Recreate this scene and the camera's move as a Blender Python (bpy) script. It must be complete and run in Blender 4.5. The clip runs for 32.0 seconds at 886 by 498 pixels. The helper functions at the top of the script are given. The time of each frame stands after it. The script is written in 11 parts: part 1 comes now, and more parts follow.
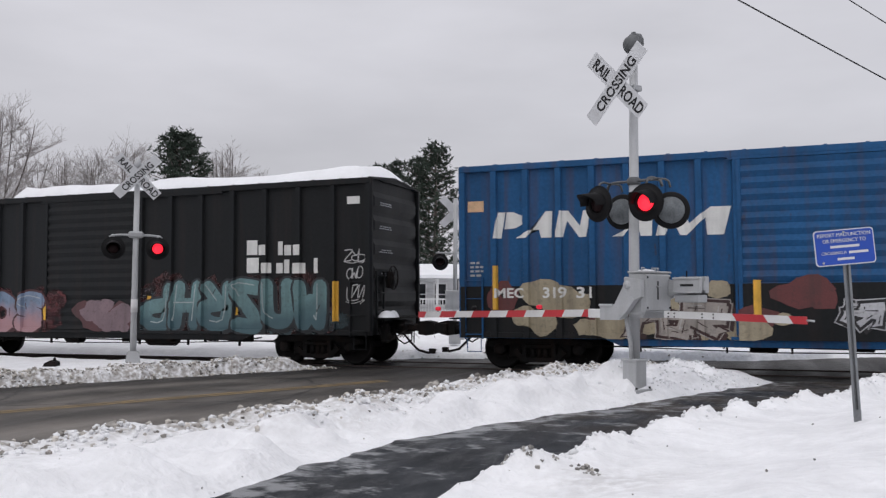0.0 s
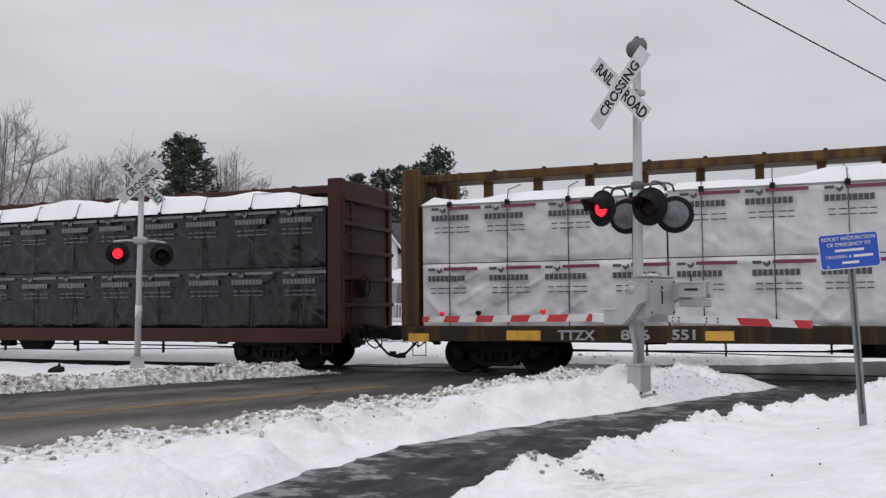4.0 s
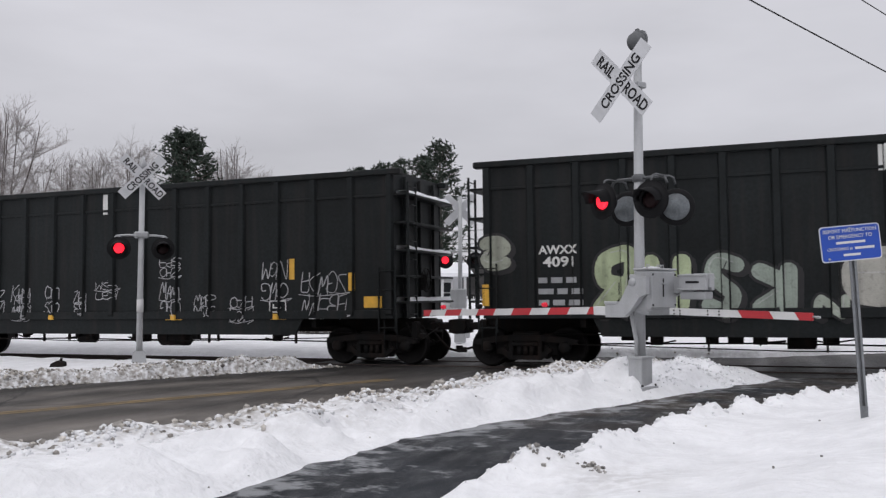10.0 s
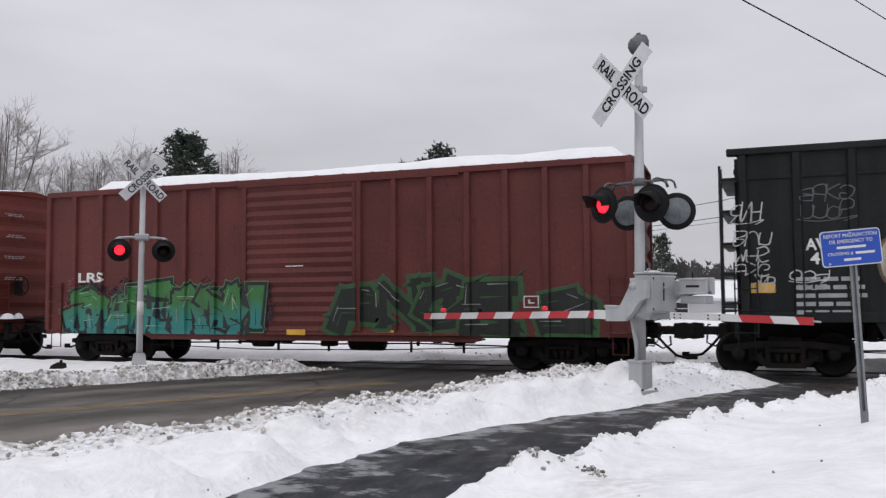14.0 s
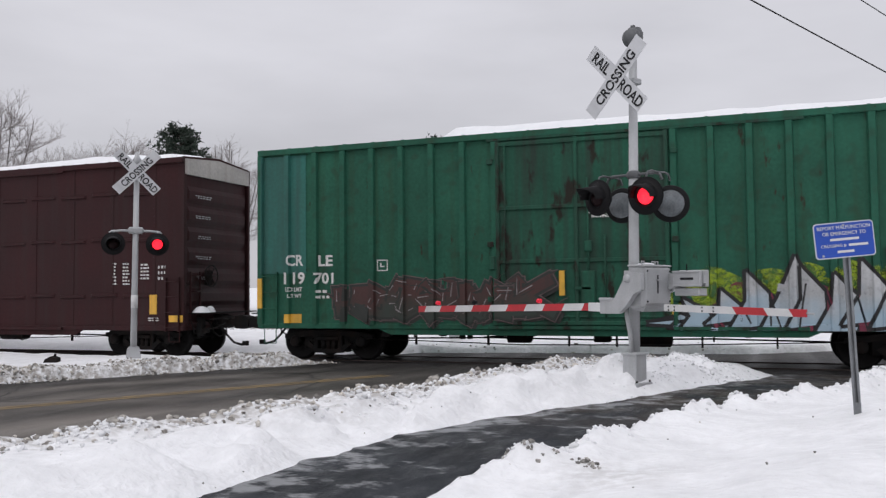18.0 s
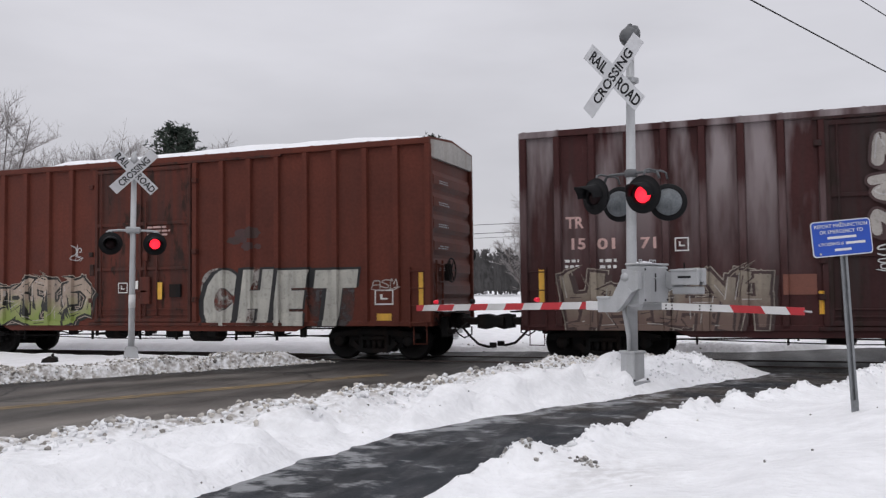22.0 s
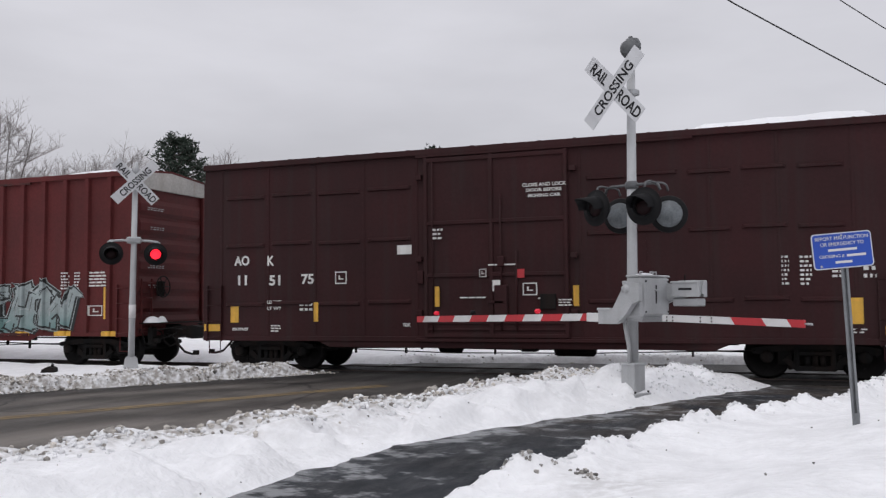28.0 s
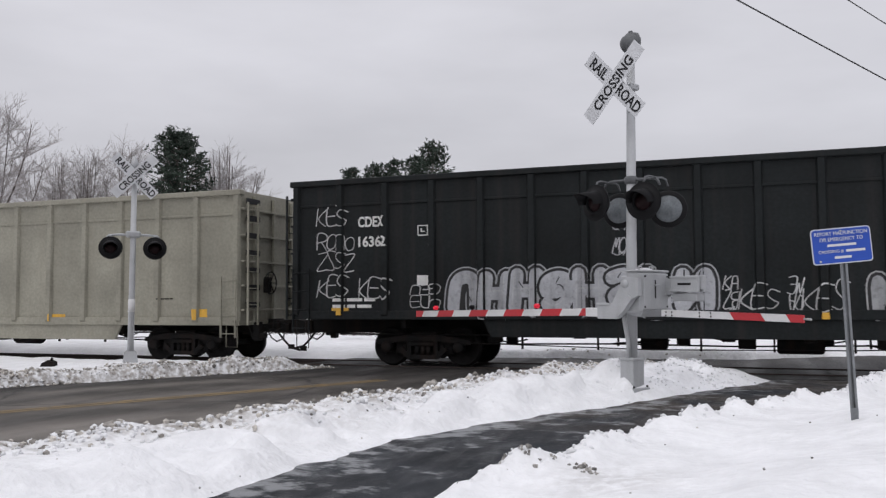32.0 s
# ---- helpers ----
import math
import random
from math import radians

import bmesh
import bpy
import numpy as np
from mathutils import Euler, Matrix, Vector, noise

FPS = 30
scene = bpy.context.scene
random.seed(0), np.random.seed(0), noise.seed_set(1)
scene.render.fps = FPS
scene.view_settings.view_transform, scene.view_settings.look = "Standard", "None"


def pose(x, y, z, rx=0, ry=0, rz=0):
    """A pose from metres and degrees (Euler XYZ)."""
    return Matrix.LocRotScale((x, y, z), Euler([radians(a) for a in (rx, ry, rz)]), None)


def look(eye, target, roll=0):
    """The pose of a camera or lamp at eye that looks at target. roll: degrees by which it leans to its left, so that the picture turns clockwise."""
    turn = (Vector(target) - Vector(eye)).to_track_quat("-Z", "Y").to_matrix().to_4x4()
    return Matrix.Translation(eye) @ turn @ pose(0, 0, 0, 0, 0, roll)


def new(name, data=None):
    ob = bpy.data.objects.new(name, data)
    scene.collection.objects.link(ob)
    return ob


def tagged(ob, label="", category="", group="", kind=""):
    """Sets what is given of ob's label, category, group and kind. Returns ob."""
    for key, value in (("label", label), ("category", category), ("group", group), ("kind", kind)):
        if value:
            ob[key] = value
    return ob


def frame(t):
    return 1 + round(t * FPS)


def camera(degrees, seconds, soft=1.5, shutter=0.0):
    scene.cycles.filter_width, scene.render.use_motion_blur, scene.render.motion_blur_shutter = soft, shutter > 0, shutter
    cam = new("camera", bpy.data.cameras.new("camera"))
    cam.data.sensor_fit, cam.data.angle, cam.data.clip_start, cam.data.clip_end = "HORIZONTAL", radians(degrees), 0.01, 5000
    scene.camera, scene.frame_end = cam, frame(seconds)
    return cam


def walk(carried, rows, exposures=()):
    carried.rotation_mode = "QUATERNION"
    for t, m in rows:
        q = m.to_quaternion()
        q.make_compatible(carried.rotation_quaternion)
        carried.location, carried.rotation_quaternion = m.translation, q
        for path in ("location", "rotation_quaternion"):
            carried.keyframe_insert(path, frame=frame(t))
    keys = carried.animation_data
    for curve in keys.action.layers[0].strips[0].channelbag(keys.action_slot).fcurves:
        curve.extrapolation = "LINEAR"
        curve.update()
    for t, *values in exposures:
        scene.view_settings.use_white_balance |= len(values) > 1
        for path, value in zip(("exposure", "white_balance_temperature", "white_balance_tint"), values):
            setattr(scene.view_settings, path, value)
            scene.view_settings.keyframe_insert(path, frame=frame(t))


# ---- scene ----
import itertools

EYE = (0.0, 0.0, 1.595)
cam = camera(53.66, 32.0, soft=1.3, shutter=0.06)
walk(cam, [
    (0.0, look(EYE, (-7.0660, 18.6827, 2.6143), 0.45)),
    (0.5, look(EYE, (-7.0846, 18.6771, 2.5853), 0.45)),
    (1.0, look(EYE, (-7.0829, 18.6782, 2.5784), 0.45)),
    (1.5, look(EYE, (-7.0666, 18.6833, 2.5984), 0.41)),
    (2.0, look(EYE, (-7.0431, 18.6897, 2.6453), 0.46)),
    (2.5, look(EYE, (-7.0200, 18.6955, 2.6992), 0.52)),
    (3.0, look(EYE, (-7.0503, 18.6813, 2.7452), 0.43)),
    (3.5, look(EYE, (-7.1226, 18.6542, 2.7339), 0.38)),
    (5.5, look(EYE, (-7.1584, 18.6425, 2.6978), 0.20)),
    (6.0, look(EYE, (-7.1792, 18.6358, 2.6754), 0.18)),
    (6.5, look(EYE, (-7.1627, 18.6430, 2.6605), 0.20)),
    (7.0, look(EYE, (-7.1412, 18.6505, 2.6722), 0.13)),
    (7.5, look(EYE, (-7.1302, 18.6563, 2.6449), 0.16)),
    (8.0, look(EYE, (-7.1348, 18.6560, 2.6200), 0.26)),
    (8.5, look(EYE, (-7.1426, 18.6528, 2.6224), 0.36)),
    (9.0, look(EYE, (-7.1523, 18.6478, 2.6452), 0.30)),
    (9.5, look(EYE, (-7.1619, 18.6457, 2.6167), 0.18)),
    (10.0, look(EYE, (-7.1706, 18.6447, 2.5760), 0.12)),
    (10.5, look(EYE, (-7.2001, 18.6338, 2.5675), 0.13)),
    (11.0, look(EYE, (-7.2427, 18.6155, 2.6028), 0.07)),
    (11.5, look(EYE, (-7.2605, 18.6092, 2.5932), 0.05)),
    (12.0, look(EYE, (-7.2521, 18.6144, 2.5590), 0.11)),
    (12.5, look(EYE, (-7.2195, 18.6252, 2.5887), 0.17)),
    (13.0, look(EYE, (-7.1981, 18.6323, 2.6092), 0.23)),
    (13.5, look(EYE, (-7.1736, 18.6406, 2.6280), 0.25)),
    (14.0, look(EYE, (-7.1795, 18.6372, 2.6488), 0.34)),
    (14.5, look(EYE, (-7.1705, 18.6407, 2.6473), 0.33)),
    (16.5, look(EYE, (-7.0904, 18.6782, 2.5274), 0.33)),
    (17.0, look(EYE, (-7.0859, 18.6804, 2.5192), 0.41)),
    (17.5, look(EYE, (-7.0761, 18.6847, 2.5089), 0.27)),
    (18.0, look(EYE, (-7.0639, 18.6906, 2.4878), 0.21)),
    (18.5, look(EYE, (-7.0532, 18.6955, 2.4728), 0.28)),
    (19.0, look(EYE, (-7.0432, 18.6981, 2.4945), 0.22)),
    (19.5, look(EYE, (-7.0511, 18.6940, 2.5133), 0.12)),
    (20.0, look(EYE, (-7.0686, 18.6876, 2.5094), 0.12)),
    (20.5, look(EYE, (-7.0717, 18.6880, 2.4810), 0.06)),
    (21.0, look(EYE, (-7.0459, 18.6989, 2.4635), 0.12)),
    (21.5, look(EYE, (-7.0153, 18.7102, 2.4702), 0.11)),
    (22.0, look(EYE, (-7.0162, 18.7102, 2.4643), 0.07)),
    (22.5, look(EYE, (-7.0124, 18.7102, 2.4898), 0.12)),
    (23.0, look(EYE, (-6.9970, 18.7132, 2.5422), 0.06)),
    (23.5, look(EYE, (-6.9694, 18.7229, 2.5570), 0.08)),
    (24.0, look(EYE, (-6.9627, 18.7264, 2.5414), 0.04)),
    (24.5, look(EYE, (-6.9723, 18.7244, 2.5115), 0.16)),
    (25.0, look(EYE, (-6.9898, 18.7174, 2.5166), 0.19)),
    (25.5, look(EYE, (-6.9881, 18.7141, 2.5867), 0.21)),
    (27.5, look(EYE, (-7.0256, 18.6934, 2.6985), 0.27)),
    (28.0, look(EYE, (-7.0256, 18.6923, 2.7181), 0.26)),
    (28.5, look(EYE, (-7.0265, 18.6913, 2.7304), 0.13)),
    (29.0, look(EYE, (-7.0216, 18.6936, 2.7218), 0.17)),
    (29.5, look(EYE, (-7.0010, 18.7036, 2.6856), 0.26)),
    (30.0, look(EYE, (-6.9852, 18.7117, 2.6479), 0.26)),
    (30.5, look(EYE, (-6.9727, 18.7178, 2.6259), 0.24)),
    (31.0, look(EYE, (-6.9863, 18.7132, 2.6150), 0.18)),
    (31.5, look(EYE, (-7.0021, 18.7075, 2.6085), 0.27)),
    (32.0, look(EYE, (-7.0135, 18.7038, 2.5965), 0.34))
], exposures=[(0, 0), (1, -0.05), (2, -0.15), (3, -0.1), (6, 0), (7, -0.1), (8, -0.1), (9, -0.12), (10, 0), (11, 0.03), (13, 0.05), (14, 0.05), (17, 0.05), (18, 0.05), (19, 0.12), (20, -0.1),
                (21, -0.15), (22, 0.05), (23, 0.04), (24, 0), (25, 0.08), (28, 0.02), (29, 0), (31, 0), (32, 0.05)])

# ---- world, light, exposure ----
GRADE = 0.0148          # the track climbs towards +x
TRACK_Y = 19.89         # centre line of the track
world = bpy.data.worlds.new("overcast_sky")
scene.world = world
world.use_nodes = True
wn, wl = world.node_tree.nodes, world.node_tree.links
bg = wn["Background"]
sky = wn.new("ShaderNodeTexSky")
sky.sky_type, sky.sun_disc = "NISHITA", False
sky.sun_elevation, sky.sun_rotation = radians(28), radians(200)
coord = wn.new("ShaderNodeTexCoord")
sep = wn.new("ShaderNodeSeparateXYZ")
wl.new(coord.outputs["Generated"], sep.inputs[0])
lift = wn.new("ShaderNodeMapRange")          # an overcast dome grows brighter towards the zenith
lift.inputs[1].default_value, lift.inputs[2].default_value = -0.05, 1.0
lift.inputs[3].default_value, lift.inputs[4].default_value = 0.54, 1.06
wl.new(sep.outputs[2], lift.inputs[0])
stretch = wn.new("ShaderNodeMapping")
stretch.inputs["Scale"].default_value = (1.3, 1.3, 4.5)
wl.new(coord.outputs["Generated"], stretch.inputs[0])
cloud = wn.new("ShaderNodeTexNoise")
cloud.inputs["Scale"].default_value, cloud.inputs["Detail"].default_value = 1.9, 5.0
wl.new(stretch.outputs[0], cloud.inputs["Vector"])
band = wn.new("ShaderNodeMapRange")
band.inputs[1].default_value, band.inputs[2].default_value = 0.3, 0.7
band.inputs[3].default_value, band.inputs[4].default_value = 0.9, 1.12
wl.new(cloud.outputs["Fac"], band.inputs[0])
mul = wn.new("ShaderNodeMath")
mul.operation = "MULTIPLY"
wl.new(lift.outputs[0], mul.inputs[0])
wl.new(band.outputs[0], mul.inputs[1])
grey = wn.new("ShaderNodeVectorMath")
grey.operation = "SCALE"
grey.inputs[0].default_value = (0.965, 0.958, 1.03)
wl.new(mul.outputs[0], grey.inputs["Scale"])
skydim = wn.new("ShaderNodeVectorMath")
skydim.operation = "SCALE"
skydim.inputs["Scale"].default_value = 0.08
wl.new(sky.outputs[0], skydim.inputs[0])
veil = wn.new("ShaderNodeMix")
veil.data_type = "RGBA"
veil.inputs["Factor"].default_value = 0.95
wl.new(skydim.outputs[0], veil.inputs["A"])
wl.new(grey.outputs[0], veil.inputs["B"])
wl.new(veil.outputs["Result"], bg.inputs["Color"])
bg.inputs["Strength"].default_value = 0.94
sun_data = bpy.data.lights.new("sun", "SUN")
sun_data.energy, sun_data.angle, sun_data.color = 0.5, radians(30), (1.0, 0.97, 0.93)
sun_lamp = new("sun", sun_data)
sun_lamp.matrix_world = look((0, 0, 40), (6, 22, 0))


# ---- materials ----
def mat(name, col, rough=0.6, metal=0.0, var=0.18, scale=1.2, bump=0.15, bscale=25, streak=None, amount=0.0,
        spots=None, spot_amount=0.0, emit=0.0, random_tint=0.0, thresh=(0.45, 0.75), sheen=0.0):
    m = bpy.data.materials.new(name)
    m.use_nodes = True
    n, l = m.node_tree.nodes, m.node_tree.links
    b = n["Principled BSDF"]
    b.inputs["Roughness"].default_value, b.inputs["Metallic"].default_value = rough, metal
    tc = n.new("ShaderNodeTexCoord")
    big = n.new("ShaderNodeTexNoise")
    big.inputs["Scale"].default_value, big.inputs["Detail"].default_value = scale, 4.0
    l.new(tc.outputs["Object"], big.inputs["Vector"])
    fine = n.new("ShaderNodeTexNoise")
    fine.inputs["Scale"].default_value, fine.inputs["Detail"].default_value = bscale, 3.0
    l.new(tc.outputs["Object"], fine.inputs["Vector"])
    ramp = n.new("ShaderNodeMapRange")
    ramp.inputs[1].default_value, ramp.inputs[2].default_value = 0.3, 0.7
    ramp.inputs[3].default_value, ramp.inputs[4].default_value = 1 - var, 1 + var
    l.new(big.outputs["Fac"], ramp.inputs[0])
    grain = n.new("ShaderNodeMapRange")
    grain.inputs[1].default_value, grain.inputs[2].default_value = 0.3, 0.7
    grain.inputs[3].default_value, grain.inputs[4].default_value = 1 - var * 0.5, 1 + var * 0.5
    l.new(fine.outputs["Fac"], grain.inputs[0])
    prod = n.new("ShaderNodeMath")
    prod.operation = "MULTIPLY"
    l.new(ramp.outputs[0], prod.inputs[0])
    l.new(grain.outputs[0], prod.inputs[1])
    if random_tint:
        info = n.new("ShaderNodeObjectInfo")
        rt = n.new("ShaderNodeMapRange")
        rt.inputs[3].default_value, rt.inputs[4].default_value = 1 - random_tint, 1 + random_tint
        l.new(info.outputs["Random"], rt.inputs[0])
        p2 = n.new("ShaderNodeMath")
        p2.operation = "MULTIPLY"
        l.new(prod.outputs[0], p2.inputs[0])
        l.new(rt.outputs[0], p2.inputs[1])
        prod = p2
    sc = n.new("ShaderNodeVectorMath")
    sc.operation = "SCALE"
    sc.inputs[0].default_value = col
    l.new(prod.outputs[0], sc.inputs["Scale"])
    colour = sc.outputs[0]
    if streak:
        mp = n.new("ShaderNodeMapping")
        mp.inputs["Scale"].default_value = (5.0, 5.0, 0.28)
        l.new(tc.outputs["Object"], mp.inputs[0])
        sn = n.new("ShaderNodeTexNoise")
        sn.inputs["Scale"].default_value, sn.inputs["Detail"].default_value = 1.0, 5.0
        l.new(mp.outputs[0], sn.inputs["Vector"])
        sr = n.new("ShaderNodeMapRange")
        sr.inputs[1].default_value, sr.inputs[2].default_value = thresh
        sr.inputs[3].default_value, sr.inputs[4].default_value = 0.0, amount
        l.new(sn.outputs["Fac"], sr.inputs[0])
        mx = n.new("ShaderNodeMix")
        mx.data_type = "RGBA"
        mx.inputs["B"].default_value = (*streak, 1)
        l.new(sr.outputs[0], mx.inputs["Factor"])
        l.new(colour, mx.inputs["A"])
        colour = mx.outputs["Result"]
    if spots:
        pn = n.new("ShaderNodeTexNoise")
        pn.inputs["Scale"].default_value, pn.inputs["Detail"].default_value = scale * 5.0, 6.0
        l.new(tc.outputs["Object"], pn.inputs["Vector"])
        pr = n.new("ShaderNodeMapRange")
        pr.inputs[1].default_value, pr.inputs[2].default_value = 0.56, 0.66
        pr.inputs[3].default_value, pr.inputs[4].default_value = 0.0, spot_amount
        l.new(pn.outputs["Fac"], pr.inputs[0])
        mx = n.new("ShaderNodeMix")
        mx.data_type = "RGBA"
        mx.inputs["B"].default_value = (*spots, 1)
        l.new(pr.outputs[0], mx.inputs["Factor"])
        l.new(colour, mx.inputs["A"])
        colour = mx.outputs["Result"]
    l.new(colour, b.inputs["Base Color"])
    rr = n.new("ShaderNodeMapRange")
    rr.inputs[1].default_value, rr.inputs[2].default_value = 0.3, 0.7
    rr.inputs[3].default_value, rr.inputs[4].default_value = max(rough - 0.1, 0.02), min(rough + 0.1, 1)
    l.new(big.outputs["Fac"], rr.inputs[0])
    l.new(rr.outputs[0], b.inputs["Roughness"])
    if bump:
        bp = n.new("ShaderNodeBump")
        bp.inputs["Strength"].default_value, bp.inputs["Distance"].default_value = bump, 0.02
        l.new(fine.outputs["Fac"], bp.inputs["Height"])
        l.new(bp.outputs[0], b.inputs["Normal"])
    if emit:
        b.inputs["Emission Color"].default_value = (*col, 1)
        b.inputs["Emission Strength"].default_value = emit
    return m


RUST = (0.10, 0.045, 0.025)
GRIME = (0.03, 0.027, 0.025)
M = {
    "steel_dark": mat("weathered_black_steel", (0.011, 0.0105, 0.0105), 0.75, 0.0, 0.3, 3, 0.3, 30, RUST, 0.12),
    "wheel": mat("worn_wheel_steel", (0.012, 0.011, 0.011), 0.65, 0.1, 0.3, 5, 0.2, 40),
    "tread": mat("polished_tread_steel", (0.25, 0.24, 0.23), 0.35, 0.9, 0.15, 5, 0.1, 40),
    "rail": mat("rusty_rail_steel", (0.06, 0.045, 0.04), 0.6, 0.3, 0.2, 5, 0.2, 40),
    "white": mat("white_stencil_paint", (0.72, 0.72, 0.70), 0.6, 0, 0.1, 4, 0.05, 40, GRIME, 0.25),
    "yellow": mat("yellow_reflective_tape", (0.75, 0.42, 0.05), 0.45, 0, 0.12, 5, 0.05, 40, GRIME, 0.35),
    "galv": mat("galvanised_steel", (0.42, 0.43, 0.44), 0.5, 0.35, 0.12, 4, 0.1, 60),
    "silver": mat("aluminium_paint", (0.46, 0.47, 0.48), 0.5, 0.2, 0.1, 3, 0.1, 50, (0.25, 0.25, 0.25), 0.3),
    "lampblack": mat("matt_black_lamp_housing", (0.010, 0.010, 0.011), 0.55, 0, 0.2, 8, 0.1, 60),
    "signwhite": mat("white_reflective_sheet", (0.62, 0.63, 0.65), 0.4, 0, 0.06, 3, 0.03, 60, (0.3, 0.3, 0.3), 0.25),
    "signblack": mat("black_sign_letter", (0.02, 0.02, 0.022), 0.5, 0, 0.1, 5, 0.0, 40),
    "blue": mat("blue_sign_sheet", (0.012, 0.065, 0.40), 0.4, 0, 0.06, 3, 0.03, 60),
    "gatered": mat("red_reflective_tape", (0.50, 0.03, 0.04), 0.45, 0, 0.12, 4, 0.03, 60),
    "gatewhite": mat("white_reflective_tape", (0.68, 0.68, 0.68), 0.45, 0, 0.08, 4, 0.03, 60, (0.3, 0.28, 0.26), 0.25),
    "redlit": mat("lit_red_lens", (1.0, 0.02, 0.04), 0.3, 0, 0.05, 5, 0.0, 40, emit=1.6),
    "reddark": mat("unlit_red_lens", (0.016, 0.007, 0.008), 0.5, 0, 0.1, 5, 0.0, 40),
    "redsmall": mat("small_red_gate_lamp", (0.55, 0.01, 0.03), 0.3, 0, 0.05, 5, 0.0, 40, emit=0.5),
    "snow": mat("fresh_snow", (0.88, 0.885, 0.90), 0.75, 0, 0.03, 1.5, 0.25, 18),
    "roofsnow": mat("settled_roof_snow", (0.86, 0.87, 0.89), 0.8, 0, 0.04, 1.5, 0.3, 9),
}


for key_ in ("lampblack", "steel_dark", "signblack", "wheel", "reddark"):
    M[key_].node_tree.nodes["Principled BSDF"].inputs["Specular IOR Level"].default_value = 0.15


# ---- mesh building ----
class Shape:
    """Gathers vertices and faces of one mesh."""

    def __init__(self):
        self.v, self.f, self.s = [], [], []

    def add(self, verts, faces, smooth=False):
        k = len(self.v)
        self.v.extend(verts)
        self.f.extend(tuple(i + k for i in f) for f in faces)
        self.s.extend([smooth] * len(faces))
        return self

    def box(self, x0, x1, y0, y1, z0, z1, c=0.0):
        """A box; c: the width of its chamfered edges."""
        if c <= 0:
            vs = [(x, y, z) for x in (x0, x1) for y in (y0, y1) for z in (z0, z1)]
            return self.add(vs, [(0, 1, 3, 2), (4, 6, 7, 5), (0, 4, 5, 1), (2, 3, 7, 6), (0, 2, 6, 4), (1, 5, 7, 3)])
        lo, hi = (x0, y0, z0), (x1, y1, z1)
        vs, at = [], {}
        for sx in (0, 1):
            for sy in (0, 1):
                for sz in (0, 1):
                    s = (sx, sy, sz)
                    for a in range(3):
                        p = [hi[i] - c if s[i] else lo[i] + c for i in range(3)]
                        p[a] = hi[a] if s[a] else lo[a]
                        at[s, a] = len(vs)
                        vs.append(tuple(p))
        fs = []
        for a in range(3):
            b, d = (a + 1) % 3, (a + 2) % 3
            for k in (0, 1):
                q = []
                for (i, j) in ((0, 0), (1, 0), (1, 1), (0, 1)):
                    s = [0, 0, 0]
                    s[a], s[b], s[d] = k, i, j
                    q.append(at[tuple(s), a])
                fs.append(tuple(q if k else q[::-1]))
            for i in (0, 1):
                for j in (0, 1):
                    s0, s1 = [0, 0, 0], [0, 0, 0]
                    s0[b], s0[d], s1[b], s1[d] = i, j, i, j
                    s1[a] = 1
                    q = [at[tuple(s0), b], at[tuple(s1), b], at[tuple(s1), d], at[tuple(s0), d]]
                    fs.append(tuple(q if i == j else q[::-1]))
        for sx in (0, 1):
            for sy in (0, 1):
                for sz in (0, 1):
                    q = [at[(sx, sy, sz), a] for a in range(3)]
                    fs.append(tuple(q if (sx + sy + sz) % 2 else q[::-1]))
        return self.add(vs, fs)

    def tube(self, path, r, n=8, smooth=True, caps=True):
        """A round bar along the points of path; r is one radius or one for each point."""
        pts = [Vector(p) for p in path]
        rs = r if isinstance(r, (list, tuple)) else [r] * len(pts)
        vs, fs = [], []
        prev = None
        for i, p in enumerate(pts):
            d = (pts[min(i + 1, len(pts) - 1)] - pts[max(i - 1, 0)]).normalized()
            ref = prev if prev is not None and abs(prev.dot(d)) < 0.95 else (Vector((0, 0, 1)) if abs(d.z) < 0.9 else Vector((1, 0, 0)))
            u = (ref - d * ref.dot(d)).normalized()
            w = d.cross(u)
            prev = u
            for k in range(n):
                a = 2 * math.pi * k / n
                vs.append(tuple(p + (u * math.cos(a) + w * math.sin(a)) * rs[i]))
        for i in range(len(pts) - 1):
            for k in range(n):
                a, b = i * n + k, i * n + (k + 1) % n
                fs.append((a, b, b + n, a + n))
        self.add(vs, fs, smooth)
        if caps:
            k = len(self.v) - len(vs)
            self.f.append(tuple(range(k + n - 1, k - 1, -1)))
            self.f.append(tuple(range(k + (len(pts) - 1) * n, k + len(pts) * n)))
            self.s += [False, False]
        return self

    def lathe(self, profile, centre, axis="y", n=24, smooth=True):
        """Turns (radius, along) points round an axis."""
        cx, cy, cz = centre
        vs, fs = [], []
        for r, a in profile:
            for k in range(n):
                t = 2 * math.pi * k / n
                c, s = r * math.cos(t), r * math.sin(t)
                vs.append((cx + c, cy + a, cz + s) if axis == "y" else (cx + c, cy + s, cz + a) if axis == "z" else (cx + a, cy + c, cz + s))
        for i in range(len(profile) - 1):
            for k in range(n):
                a, b = i * n + k, i * n + (k + 1) % n
                fs.append((a, b, b + n, a + n) if axis != "y" else (a, a + n, b + n, b))
        return self.add(vs, fs, smooth)

    def prism(self, outline, y0, y1):
        """A plate: an outline of (x, z) points, from y0 to y1."""
        n = len(outline)
        vs = [(x, y0, z) for x, z in outline] + [(x, y1, z) for x, z in outline]
        fs = [tuple(range(n)), tuple(range(2 * n - 1, n - 1, -1))]
        fs += [(i, i + n, (i + 1) % n + n, (i + 1) % n) for i in range(n)]
        return self.add(vs, fs)

